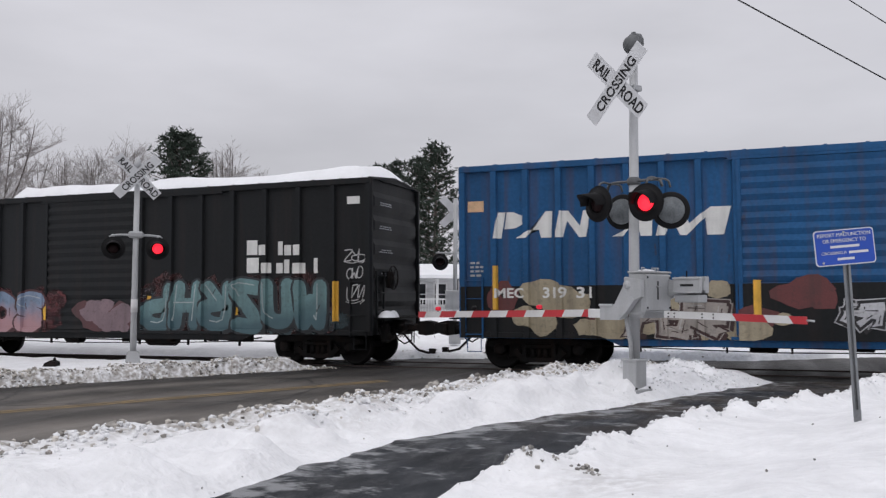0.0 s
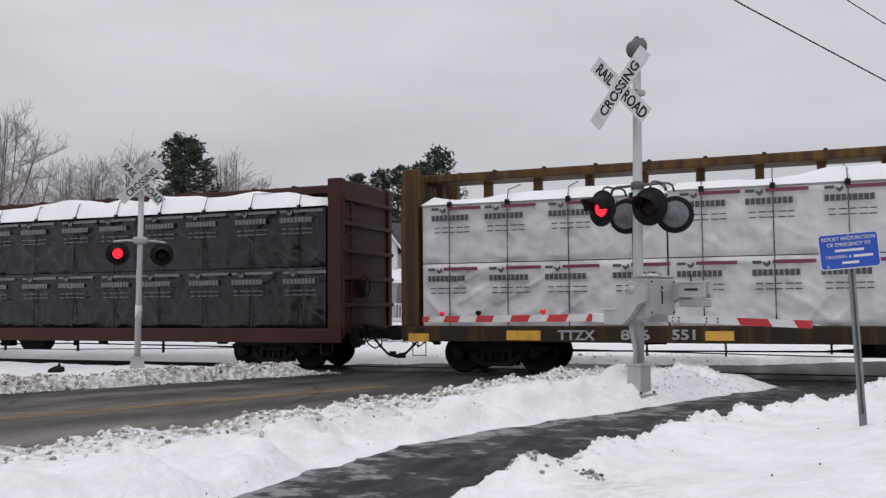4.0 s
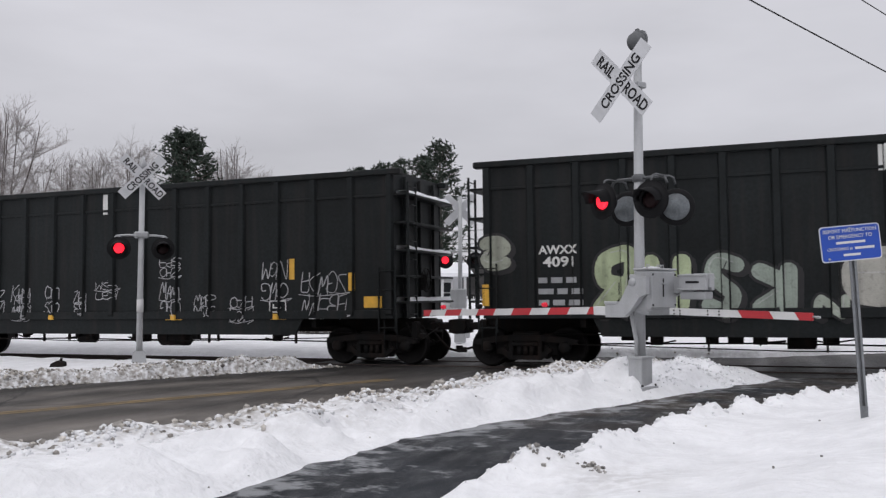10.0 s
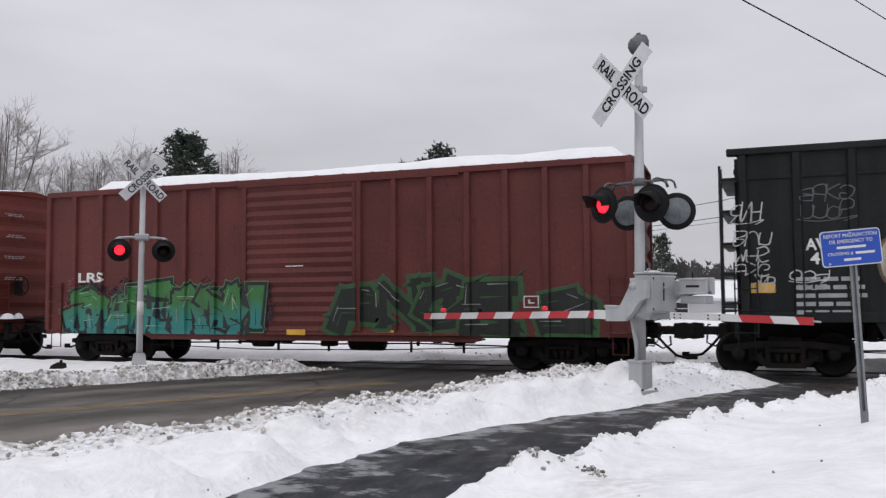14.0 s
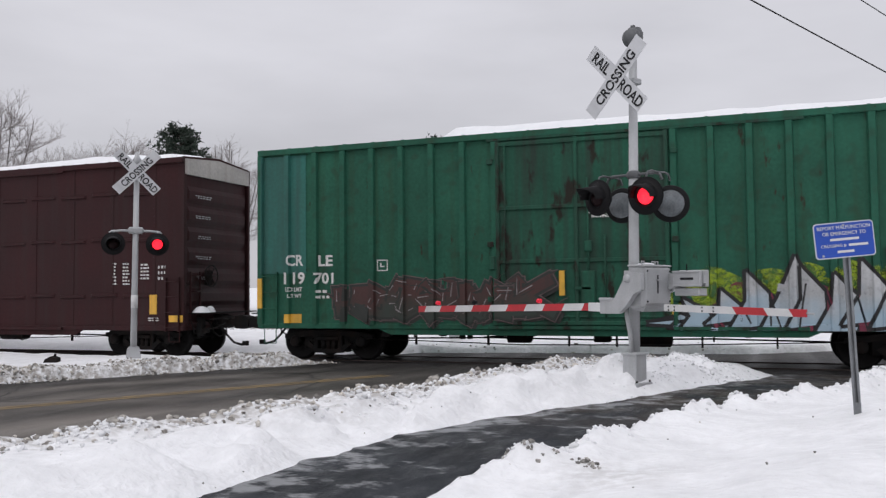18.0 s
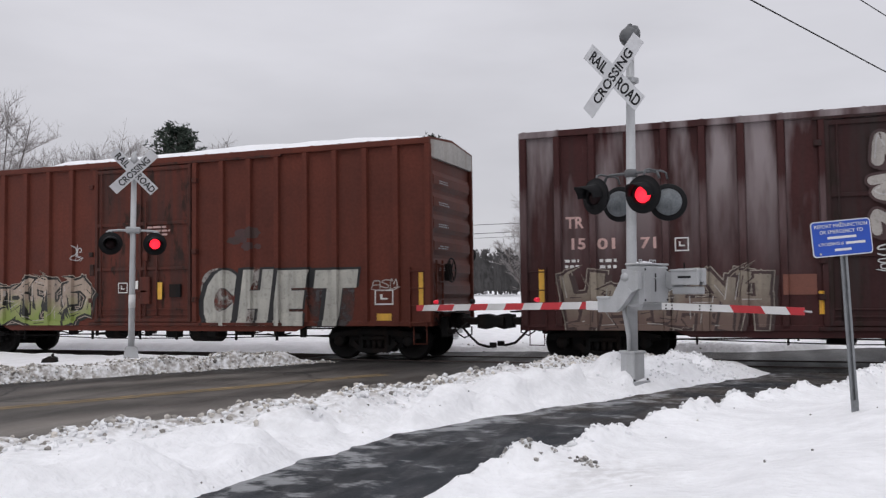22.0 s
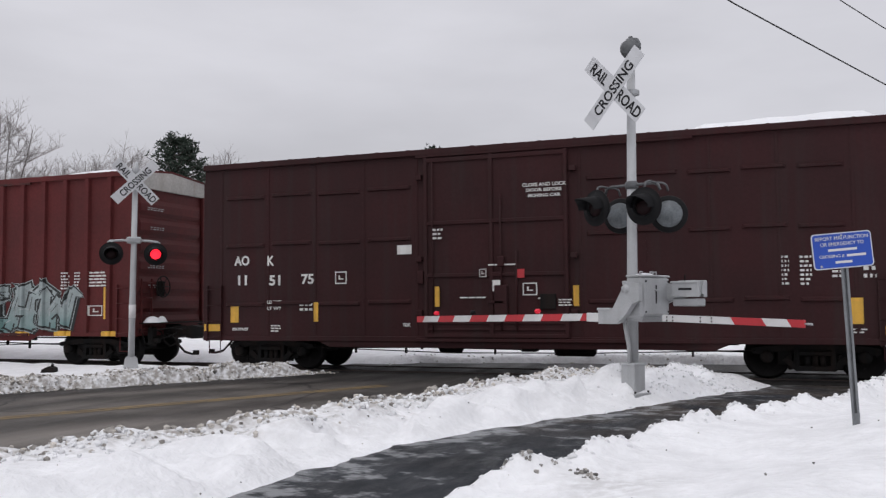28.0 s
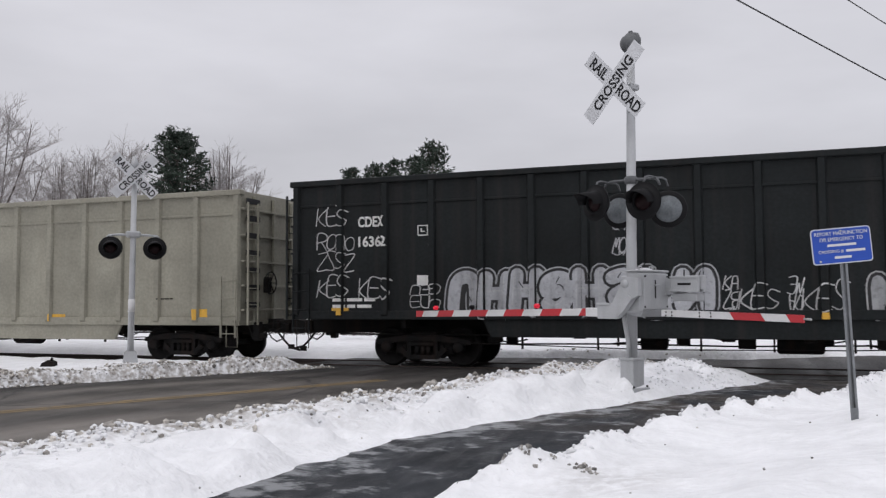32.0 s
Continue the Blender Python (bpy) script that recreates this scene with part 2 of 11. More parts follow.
    def mesh(self, name, material):
        me = bpy.data.meshes.new(name)
        me.from_pydata(self.v, [], self.f)
        me.polygons.foreach_set("use_smooth", self.s)
        me.materials.append(material)
        me.update()
        return me


def part(name, shape, material, parent, label="", at=None):
    """Links a shape, or a mesh that several share, as one mesh under a thing or a part."""
    data = shape if isinstance(shape, bpy.types.Mesh) else shape.mesh(name, material)
    ob = new(name, data)
    ob.parent = parent
    if at is not None:
        ob.matrix_basis = at
    return tagged(ob, label) if label else ob


def thing(name, label, category, m=None, group="", shape=None, material=None, kind=""):
    ob = new(name, shape.mesh(name, material) if shape else None)
    if m is not None:
        ob.matrix_basis = m
    return tagged(ob, label, category, group, kind)


SHARED = {}


def shared(key, make):
    """A mesh that is built once and used again."""
    if key not in SHARED:
        SHARED[key] = make()
    return SHARED[key]


def lettering(body, size, material, squeeze=1.0, centre=False, bold=0.0):
    """Words as a flat mesh that stands in the xz plane and faces -y."""
    def make():
        cu = bpy.data.curves.new("words", "FONT")
        cu.body, cu.size, cu.offset = body, size, bold
        cu.resolution_u = 3
        cu.extrude = 0.0015
        if centre:
            cu.align_x = "CENTER"
        ob = bpy.data.objects.new("words", cu)
        me = bpy.data.meshes.new_from_object(ob)
        bpy.data.objects.remove(ob)
        bpy.data.curves.remove(cu)
        me.transform(Matrix.Rotation(math.pi / 2, 4, "X") @ Matrix.Diagonal((squeeze, 1, 1, 1)))
        me.materials.clear()
        me.materials.append(material)
        return me
    return shared(("words", body, size, material.name, squeeze, centre, bold), make)


# ---- ground, road, path, track ----
ROAD = [(-34, -20), (-16.4, 8), (-13.58, 12.4), (-11.8, 15.02), (-9.67, 18.44), (-9.3, 21), (-8.9, 22.0), (-6.2, 22.7), (-3.2, 22.9), (-0.6, 23.4), (1.6, 25.0), (6, 28.2), (20, 37), (42, 50),
        (48, 46), (20, 31), (8, 24), (4, 20.6), (1.94, 19.27), (0.2, 18.8), (-2.7, 18.3), (-3.5, 15.3), (-4.37, 11.8), (-4.88, 9.25), (-5.22, 7.5), (-6.4, 5.8), (-18.2, -20)]
PATH = [(-7.4, -10), (-3.68, 3.35), (-3.36, 5.06), (-3.22, 6.36), (-3.18, 7.32), (-2.91, 8.12), (-2.61, 9.0), (-2.19, 9.83), (-1.69, 10.67), (-1.17, 12.01), (-0.5, 13.2), (0.2, 18.1), (1.94, 19.27), (1.75, 17.4), (1.11, 13.47), (0.66, 11.7), (0.0, 10.3), (-0.5, 9.5), (-0.95, 8.7), (-1.3, 7.91), (-1.5, 7.07), (-1.68, 6.28), (-2.0, 5.78), (-2.42, 5.19), (-2.76, 4.69), (-3.0, 3.35), (-5.2, -10)]


def outside(px, py, poly):
    """Distance to a polygon's edge for arrays of points, negative inside."""
    best, inside = np.full(px.shape, 1e9), np.zeros(px.shape, bool)
    for (ax, ay), (bx, by) in zip(poly, poly[1:] + poly[:1]):
        dx, dy = bx - ax, by - ay
        t = np.clip(((px - ax) * dx + (py - ay) * dy) / (dx * dx + dy * dy), 0, 1)
        best = np.minimum(best, np.hypot(px - ax - t * dx, py - ay - t * dy))
        cross = ((ay > py) != (by > py))
        if dy:
            inside ^= cross & (px < ax + (py - ay) / dy * dx)
    return np.where(inside, -best, best)


def hills(px, py, size, seed):
    """Smooth value noise on arrays."""
    rng = np.random.default_rng(seed)
    table = rng.random((256, 256))
    fx, fy = px / size, py / size
    ix, iy = np.floor(fx).astype(int), np.floor(fy).astype(int)
    tx, ty = fx - ix, fy - iy
    tx, ty = tx * tx * (3 - 2 * tx), ty * ty * (3 - 2 * ty)
    g = lambda i, j: table[(ix + i) % 256, (iy + j) % 256]
    return (g(0, 0) * (1 - tx) + g(1, 0) * tx) * (1 - ty) + (g(0, 1) * (1 - tx) + g(1, 1) * tx) * ty


def smooth(x, a, b):
    t = np.clip((x - a) / (b - a), 0, 1)
    return t * t * (3 - 2 * t)


def rise(px, py, road):
    """How far the ground beside the road stands above it."""
    return 0.26 * smooth(17.5 - py, 0, 4.5) * (0.7 * smooth(road, 0.0, 0.5) + 0.3 * smooth(road, 0.5, 1.8)) * smooth(px, -9.5, -6.0) * (0.4 + 0.6 * smooth(py, 0.0, 4.0))


def snow_height(px, py):
    """Height of the snow, and how dirty it is, over the plan."""
    rag = (hills(px, py, 0.35, 1) - 0.5) * 0.30 + (hills(px, py, 0.13, 2) - 0.5) * 0.14
    road, path = outside(px, py, ROAD), outside(px, py, PATH)
    right = smooth(px + 2.2 - 0.42 * np.maximum(py - 6, 0), -0.2, 0.8) * smooth(19.0 - py, 0, 1.2)
    base = GRADE * np.clip(px, -45, 30) + rise(px, py, road)
    near_side = smooth(19.0 - py, 0, 1.2)
    lump = (hills(px, py, 1.6, 13) - 0.5) * 0.09 + (hills(px, py, 0.7, 3) - 0.5) * 0.05 + (hills(px, py, 0.3, 4) - 0.5) * 0.03 + (hills(px, py, 0.15, 44) - 0.5) * 0.018 + (hills(px, py, 0.42, 45) - 0.5) * 0.035 * smooth(11.0 - py, 0, 2.0)
    cover = 0.14 + 0.05 * smooth(px, -16, -4) * near_side
    cover = cover + (0.19 + 0.10 * (hills(px, py, 0.2, 54) - 0.5)) * np.exp(-((px + 1.76) ** 2 + (py - 11.93) ** 2) / 0.5)
    heap = np.exp(-(((px + 1.1) * 0.89 - (py - 15.2) * 0.45) / 0.75) ** 2 - (((px + 1.1) * 0.45 + (py - 15.2) * 0.89) / 2.0) ** 2) * smooth(path, 0.1, 0.7) * smooth(road, 0.1, 0.6)
    cover = cover + heap * (0.13 + 0.22 * (hills(px, py, 0.4, 51) - 0.5) + 0.20 * (hills(px, py, 0.19, 52) - 0.5))
    cover = cover + right * (0.05 * smooth(path, 0.2, 2.5) + 0.19 * smooth(path, 0.9, 2.6) * smooth(py, 1.5, 5.5))
    # the crumbly crest that the plough left along the road
    crest = np.exp(-((np.maximum(road, 0) - 0.45) / 0.42) ** 2) * smooth(road, 0, 0.25) * (0.25 + 0.75 * smooth(21.5 - py, 0, 1))
    crumbs = (hills(px, py, 0.28, 6) - 0.4) * 0.13 + (hills(px, py, 0.14, 16) - 0.5) * 0.10
    cover = cover + crest * (0.07 + crumbs)
    # a softer, heaped edge along the path
    edge = np.exp(-((np.maximum(path, 0) - 0.30) / 0.22) ** 2)
    cover = cover + edge * (0.05 + 0.085 * right) * (0.35 * hills(px, py, 0.3, 7) + 1.5 * hills(px, py, 0.15, 17) - 0.2) * smooth(path, 0, 0.3)
    # soft shovelled lumps on the bank between the path and the road
    shoulder = np.exp(-((path - 0.75) / 0.5) ** 2) * (1 - right) * smooth(14.5 - py, 0, 1.5) * smooth(px, -7.5, -5.0)
    cover = cover + shoulder * (0.24 * (smooth(hills(px, py, 0.42, 61), 0.35, 0.75) - 0.4) + 0.16 * (hills(px, py, 0.2, 62) - 0.5))
    bed = smooth(np.abs(py - TRACK_Y), 1.25, 2.3)
    cover = -0.14 * (1 - bed) + cover * bed
    lump = lump * (0.3 + 0.7 * bed)
    field = smooth(py, 24, 60) * 0.4
    z = base + cover + lump + field
    sunk = base - 0.12
    k = smooth(road + rag * 0.9, 0.0, 0.22) * smooth(path + rag * (0.45 + 0.2 * right), -0.04, 1.1 - 0.7 * right) ** 0.75
    dirt = np.exp(-np.maximum(road - 0.7, 0) / 0.30) * (0.35 + 0.65 * smooth(hills(px, py, 0.22, 8) * 0.6 + hills(px, py, 0.09, 9) * 0.5, 0.35, 0.7))
    dirt = dirt * (0.12 + 0.88 * smooth(21.5 - py, 0, 1.0))
    dirt = dirt + 0.9 * np.exp(-((px + 15.3) / 1.9) ** 2 - ((py - 13.2) / 1.3) ** 2) * smooth(hills(px, py, 0.3, 28), 0.25, 0.6)
    dirt = dirt + 0.5 * np.exp(-np.maximum(road - 0.9, 0) / 0.4) * smooth(-9.0 - px, 0, 2) * smooth(18.6 - py, 0, 0.8) * smooth(hills(px, py, 0.25, 29), 0.2, 0.6)
    dirt = dirt + 0.34 * np.exp(-((px + 0.95) / 0.42) ** 2 - ((py - 5.5) / 0.5) ** 2)
    return sunk * (1 - k) + z * k, np.clip(dirt, 0, 1)


def steps(spans):
    out = []
    for a, b, d in spans:
        out.extend(np.arange(a, b, d))
    return np.array(out + [spans[-1][1]])


def grid_mesh(name, gx, gy, gz, material, attributes=()):
    nx, ny = gx.shape
    v = np.stack([gx, gy, gz], -1).reshape(-1, 3)
    i = np.arange(nx * ny).reshape(nx, ny)
    q = np.stack([i[:-1, :-1], i[1:, :-1], i[1:, 1:], i[:-1, 1:]], -1).reshape(-1, 4)
    me = bpy.data.meshes.new(name)
    me.vertices.add(len(v))
    me.vertices.foreach_set("co", v.astype(np.float32).ravel())
    me.loops.add(q.size)
    me.loops.foreach_set("vertex_index", q.astype(np.int32).ravel())
    me.polygons.add(len(q))
    me.polygons.foreach_set("loop_start", np.arange(0, q.size, 4, dtype=np.int32))
    me.polygons.foreach_set("use_smooth", np.ones(len(q), bool))
    me.update(calc_edges=True)
    me.validate()
    for key, values in attributes:
        me.attributes.new(key, "FLOAT", "POINT").data.foreach_set("value", values.astype(np.float32).ravel())
    me.materials.append(material)
    return me


def dirty_snow():
    m = mat("ploughed_snow", (0.86, 0.865, 0.88), 0.75, 0, 0.07, 3.0, 1.0, 14)
    m.node_tree.nodes["Bump"].inputs["Distance"].default_value = 0.028
    n, l = m.node_tree.nodes, m.node_tree.links
    b = n["Principled BSDF"]
    at = n.new("ShaderNodeAttribute")
    at.attribute_name = "dirt"
    speck = n.new("ShaderNodeTexNoise")
    speck.inputs["Scale"].default_value, speck.inputs["Detail"].default_value = 11.0, 8.0
    tc = n.new("ShaderNodeTexCoord")
    l.new(tc.outputs["Object"], speck.inputs["Vector"])
    add = n.new("ShaderNodeMapRange")
    add.inputs[1].default_value, add.inputs[2].default_value = 0.36, 0.60
    l.new(speck.outputs["Fac"], add.inputs[0])
    f = n.new("ShaderNodeMath")
    f.operation = "MULTIPLY"
    l.new(at.outputs["Fac"], f.inputs[0])
    l.new(add.outputs[0], f.inputs[1])
    g = n.new("ShaderNodeMath")
    g.operation = "MULTIPLY"
    g.inputs[1].default_value = 0.8
    l.new(f.outputs[0], g.inputs[0])
    mx = n.new("ShaderNodeMix")
    mx.data_type = "RGBA"
    mx.inputs["B"].default_value = (0.24, 0.21, 0.175, 1)
    old = b.inputs["Base Color"].links[0].from_socket
    l.new(g.outputs[0], mx.inputs["Factor"])
    l.new(old, mx.inputs["A"])
    l.new(mx.outputs["Result"], b.inputs["Base Color"])
    return m


M["ground_snow"] = dirty_snow()
ax = steps([(-1500, -200, 100), (-200, -60, 10), (-60, -20, 1.2), (-20, -14, 0.2), (-14, 4.2, 0.075), (4.2, 14, 0.5), (14, 60, 2.5), (60, 200, 14), (200, 1500, 130)])
ay = steps([(-300, -40, 40), (-40, 2, 2.0), (2, 5, 0.25), (5, 10, 0.06), (10, 25, 0.085), (25, 40, 0.6), (40, 100, 4), (100, 2500, 120)])
gx, gy = np.meshgrid(ax, ay, indexing="ij")
gz, gd = snow_height(gx, gy)
ground = new("ground", grid_mesh("ground", gx, gy, gz, M["ground_snow"], [("dirt", gd)]))
tagged(ground, "snow-covered ground with ploughed banks beside the road", "snow", kind="structure")


def asphalt(name, col, gloss, angle, track, spec, dry, at=(0.42, 0.66), stretch_=(1.1, 0.10, 1.0)):
    m = mat(name, col, 0.6, 0, 0.38, 1.3, 0.5, 70)
    n, l = m.node_tree.nodes, m.node_tree.links
    b = n["Principled BSDF"]
    tc = n.new("ShaderNodeTexCoord")
    mp = n.new("ShaderNodeMapping")
    mp.inputs["Rotation"].default_value = (0, 0, angle)
    mp.inputs["Scale"].default_value = stretch_
    l.new(tc.outputs["Object"], mp.inputs[0])
    wear = n.new("ShaderNodeTexNoise")
    wear.inputs["Scale"].default_value, wear.inputs["Detail"].default_value = 1.6, 5.0
    l.new(mp.outputs[0], wear.inputs["Vector"])
    k = n.new("ShaderNodeMapRange")
    k.inputs[1].default_value, k.inputs[2].default_value = at
    k.inputs[4].default_value = track
    l.new(wear.outputs["Fac"], k.inputs[0])
    mx = n.new("ShaderNodeMix")
    mx.data_type = "RGBA"
    mx.inputs["B"].default_value = (*dry, 1)
    old = b.inputs["Base Color"].links[0].from_socket
    l.new(k.outputs[0], mx.inputs["Factor"])
    l.new(old, mx.inputs["A"])
    l.new(mx.outputs["Result"], b.inputs["Base Color"])
    wet = n.new("ShaderNodeTexNoise")
    wet.inputs["Scale"].default_value, wet.inputs["Detail"].default_value = 1.3, 4.0
    l.new(mp.outputs[0], wet.inputs["Vector"])
    r = n.new("ShaderNodeMapRange")
    r.inputs[1].default_value, r.inputs[2].default_value = 0.35, 0.65
    r.inputs[3].default_value, r.inputs[4].default_value = gloss, 0.75
    l.new(wet.outputs["Fac"], r.inputs[0])
    l.new(r.outputs[0], b.inputs["Roughness"])
    b.inputs["Specular IOR Level"].default_value = spec
    return m


def lanes(m):
    """Tyre tracks along the road: pale dry bands and dark wet ones, and a few cracks."""
    n, l = m.node_tree.nodes, m.node_tree.links
    b = n["Principled BSDF"]
    tc = n.new("ShaderNodeTexCoord")
    across = n.new("ShaderNodeVectorMath")
    across.operation = "DOT_PRODUCT"
    across.inputs[1].default_value = (0.874, -0.485, 0)
    l.new(tc.outputs["Object"], across.inputs[0])
    wob = n.new("ShaderNodeTexNoise")
    wob.inputs["Scale"].default_value, wob.inputs["Detail"].default_value = 0.5, 6.0
    l.new(tc.outputs["Object"], wob.inputs["Vector"])
    add = n.new("ShaderNodeMath")
    add.operation = "MULTIPLY_ADD"
    add.inputs[1].default_value = 1.5
    l.new(wob.outputs["Fac"], add.inputs[0])
    l.new(across.outputs["Value"], add.inputs[2])
    u = n.new("ShaderNodeMapRange")
    u.inputs[1].default_value, u.inputs[2].default_value = -17.75, -7.75
    l.new(add.outputs[0], u.inputs[0])
    ramp = n.new("ShaderNodeValToRGB")
    stops = ((0.02, 0.25), (0.15, 0.40), (0.22, 1.35), (0.30, 0.55), (0.39, 1.25), (0.50, 1.05), (0.57, 0.52), (0.67, 1.6), (0.78, 1.25), (0.86, 0.45), (0.96, 0.28))
    while len(ramp.color_ramp.elements) < len(stops):
        ramp.color_ramp.elements.new(0.5)
    for e, (p, v) in zip(ramp.color_ramp.elements, stops):
        e.position, e.color = p, (v / 1.6, v / 1.6, v / 1.6, 1)
    l.new(u.outputs[0], ramp.inputs[0])
    gain = n.new("ShaderNodeVectorMath")
    gain.operation = "SCALE"
    gain.inputs["Scale"].default_value = 1.6
    l.new(ramp.outputs["Color"], gain.inputs[0])
    old = b.inputs["Base Color"].links[0].from_socket
    mul = n.new("ShaderNodeVectorMath")
    mul.operation = "MULTIPLY"
    l.new(old, mul.inputs[0])
    l.new(gain.outputs[0], mul.inputs[1])
    sep = n.new("ShaderNodeSeparateXYZ")
    l.new(tc.outputs["Object"], sep.inputs[0])
    wet = n.new("ShaderNodeMapRange")           # slush water by the rails
    wet.inputs[1].default_value, wet.inputs[2].default_value = 14.8, 17.2
    wet.inputs[4].default_value = 0.72
    l.new(sep.outputs[1], wet.inputs[0])
    m1 = n.new("ShaderNodeMix")
    m1.data_type = "RGBA"
    m1.inputs["B"].default_value = (0.022, 0.021, 0.021, 1)
    l.new(wet.outputs[0], m1.inputs["Factor"])
    l.new(mul.outputs[0], m1.inputs["A"])
    vor = n.new("ShaderNodeTexVoronoi")
    vor.feature = "DISTANCE_TO_EDGE"
    vor.inputs["Scale"].default_value = 0.34
    bend = n.new("ShaderNodeTexNoise")
    bend.inputs["Scale"].default_value, bend.inputs["Detail"].default_value = 1.4, 5.0
    l.new(tc.outputs["Object"], bend.inputs["Vector"])
    mixv = n.new("ShaderNodeMix")
    mixv.data_type = "VECTOR"
    mixv.inputs["Factor"].default_value = 0.35
    l.new(tc.outputs["Object"], mixv.inputs[4])
    l.new(bend.outputs["Color"], mixv.inputs[5])
    l.new(mixv.outputs[1], vor.inputs["Vector"])
    crack = n.new("ShaderNodeMapRange")
    crack.inputs[1].default_value, crack.inputs[2].default_value = 0.004, 0.010
    crack.inputs[3].default_value, crack.inputs[4].default_value = 0.75, 0.0
    l.new(vor.outputs["Distance"], crack.inputs[0])
    m2 = n.new("ShaderNodeMix")
    m2.data_type = "RGBA"
    m2.inputs["B"].default_value = (0.012, 0.011, 0.011, 1)
    l.new(crack.outputs[0], m2.inputs["Factor"])
    l.new(m1.outputs["Result"], m2.inputs["A"])
    l.new(m2.outputs["Result"], b.inputs["Base Color"])


def slushy(m):
    """Thin brown meltwater towards the crossing and feathered slush on the black path."""
    n, l = m.node_tree.nodes, m.node_tree.links
    b = n["Principled BSDF"]
    tc = n.new("ShaderNodeTexCoord")
    sep = n.new("ShaderNodeSeparateXYZ")
    l.new(tc.outputs["Object"], sep.inputs[0])
    far = n.new("ShaderNodeMapRange")
    far.inputs[1].default_value, far.inputs[2].default_value, far.inputs[4].default_value = 8.0, 10.5, 0.8
    l.new(sep.outputs[1], far.inputs[0])
    blot = n.new("ShaderNodeTexNoise")
    blot.inputs["Scale"].default_value, blot.inputs["Detail"].default_value = 1.1, 5.0
    l.new(tc.outputs["Object"], blot.inputs["Vector"])
    k = n.new("ShaderNodeMapRange")
    k.inputs[1].default_value, k.inputs[2].default_value = 0.38, 0.55
    l.new(blot.outputs["Fac"], k.inputs[0])
    f = n.new("ShaderNodeMath")
    f.operation = "MULTIPLY"
    l.new(far.outputs[0], f.inputs[0])
    l.new(k.outputs[0], f.inputs[1])
    m1 = n.new("ShaderNodeMix")
    m1.data_type = "RGBA"
    m1.inputs["B"].default_value = (0.060, 0.050, 0.042, 1)
    old = b.inputs["Base Color"].links[0].from_socket
    l.new(f.outputs[0], m1.inputs["Factor"])
    l.new(old, m1.inputs["A"])
    mp = n.new("ShaderNodeMapping")
    mp.inputs["Rotation"].default_value = (0, 0, radians(25))
    mp.inputs["Scale"].default_value = (1.9, 2.6, 1.0)
    l.new(tc.outputs["Object"], mp.inputs[0])
    ice = n.new("ShaderNodeTexNoise")
    ice.inputs["Scale"].default_value, ice.inputs["Detail"].default_value, ice.inputs["Roughness"].default_value = 1.5, 9.0, 0.66
    l.new(mp.outputs[0], ice.inputs["Vector"])
    r = n.new("ShaderNodeMapRange")
    r.inputs[1].default_value, r.inputs[2].default_value, r.inputs[4].default_value = 0.575, 0.68, 0.62
    at = n.new("ShaderNodeAttribute")
    at.attribute_name = "fringe"
    wider = n.new("ShaderNodeMath")
    wider.operation = "MULTIPLY_ADD"
    wider.inputs[1].default_value = 0.105
    l.new(at.outputs["Fac"], wider.inputs[0])
    l.new(ice.outputs["Fac"], wider.inputs[2])
    l.new(wider.outputs[0], r.inputs[0])
    m2 = n.new("ShaderNodeMix")
    m2.data_type = "RGBA"
    m2.inputs["B"].default_value = (0.40, 0.41, 0.42, 1)
    l.new(r.outputs[0], m2.inputs["Factor"])
    l.new(m1.outputs["Result"], m2.inputs["A"])
    l.new(m2.outputs["Result"], b.inputs["Base Color"])


M["asphalt"] = asphalt("wet_worn_asphalt", (0.086, 0.078, 0.070), 0.45, radians(27), 0.45, 0.3, (0.15, 0.135, 0.12))
lanes(M["asphalt"])
M["path"] = asphalt("wet_path_asphalt", (0.025, 0.028, 0.033), 0.42, radians(18), 0.10, 0.15, (0.10, 0.10, 0.10), (0.63, 0.75), (4.0, 1.4, 1.0))
slushy(M["path"])


def sheet(name, poly, lift, material, label, category, raised=False):
    me = bpy.data.meshes.new(name)
    bm = bmesh.new()
    bm.faces.new([bm.verts.new((x, y, 0)) for x, y in poly])
    bmesh.ops.triangulate(bm, faces=bm.faces[:])
    if raised:
        for k in range(60):
            bmesh.ops.bisect_plane(bm, geom=bm.verts[:] + bm.edges[:] + bm.faces[:], plane_co=(0, 2.0 + k * 0.3, 0), plane_no=(0, 1, 0))
        for k in range(64):
            bmesh.ops.bisect_plane(bm, geom=bm.verts[:] + bm.edges[:] + bm.faces[:], plane_co=(-4.6 + k * 0.1, 0, 0), plane_no=(1, 0, 0))
    bm.normal_update()
    for f in bm.faces:
        if f.normal.z < 0:
            f.normal_flip()
    for v in bm.verts:
        p, q = np.array([v.co.x]), np.array([v.co.y])
        v.co.z = GRADE * min(max(v.co.x, -45), 30) + lift + (float(rise(p, q, outside(p, q, ROAD))[0]) if raised else 0.0)
    bm.to_mesh(me)
    bm.free()
    if raised:
        p, q = np.array([v.co.x for v in me.vertices]), np.array([v.co.y for v in me.vertices])
        deep = outside(p, q, PATH)
        west = smooth(-0.95 + 0.40 * (q - 8.7) - p, 0.0, 0.5)
        fringe = np.exp(np.minimum(deep, 0) / (0.05 + 0.13 * west)) * (0.35 + 0.65 * west)
        me.attributes.new("fringe", "FLOAT", "POINT").data.foreach_set("value", fringe.astype(np.float32))
    me.materials.append(material)
    return tagged(new(name, me), label, category, kind="structure")


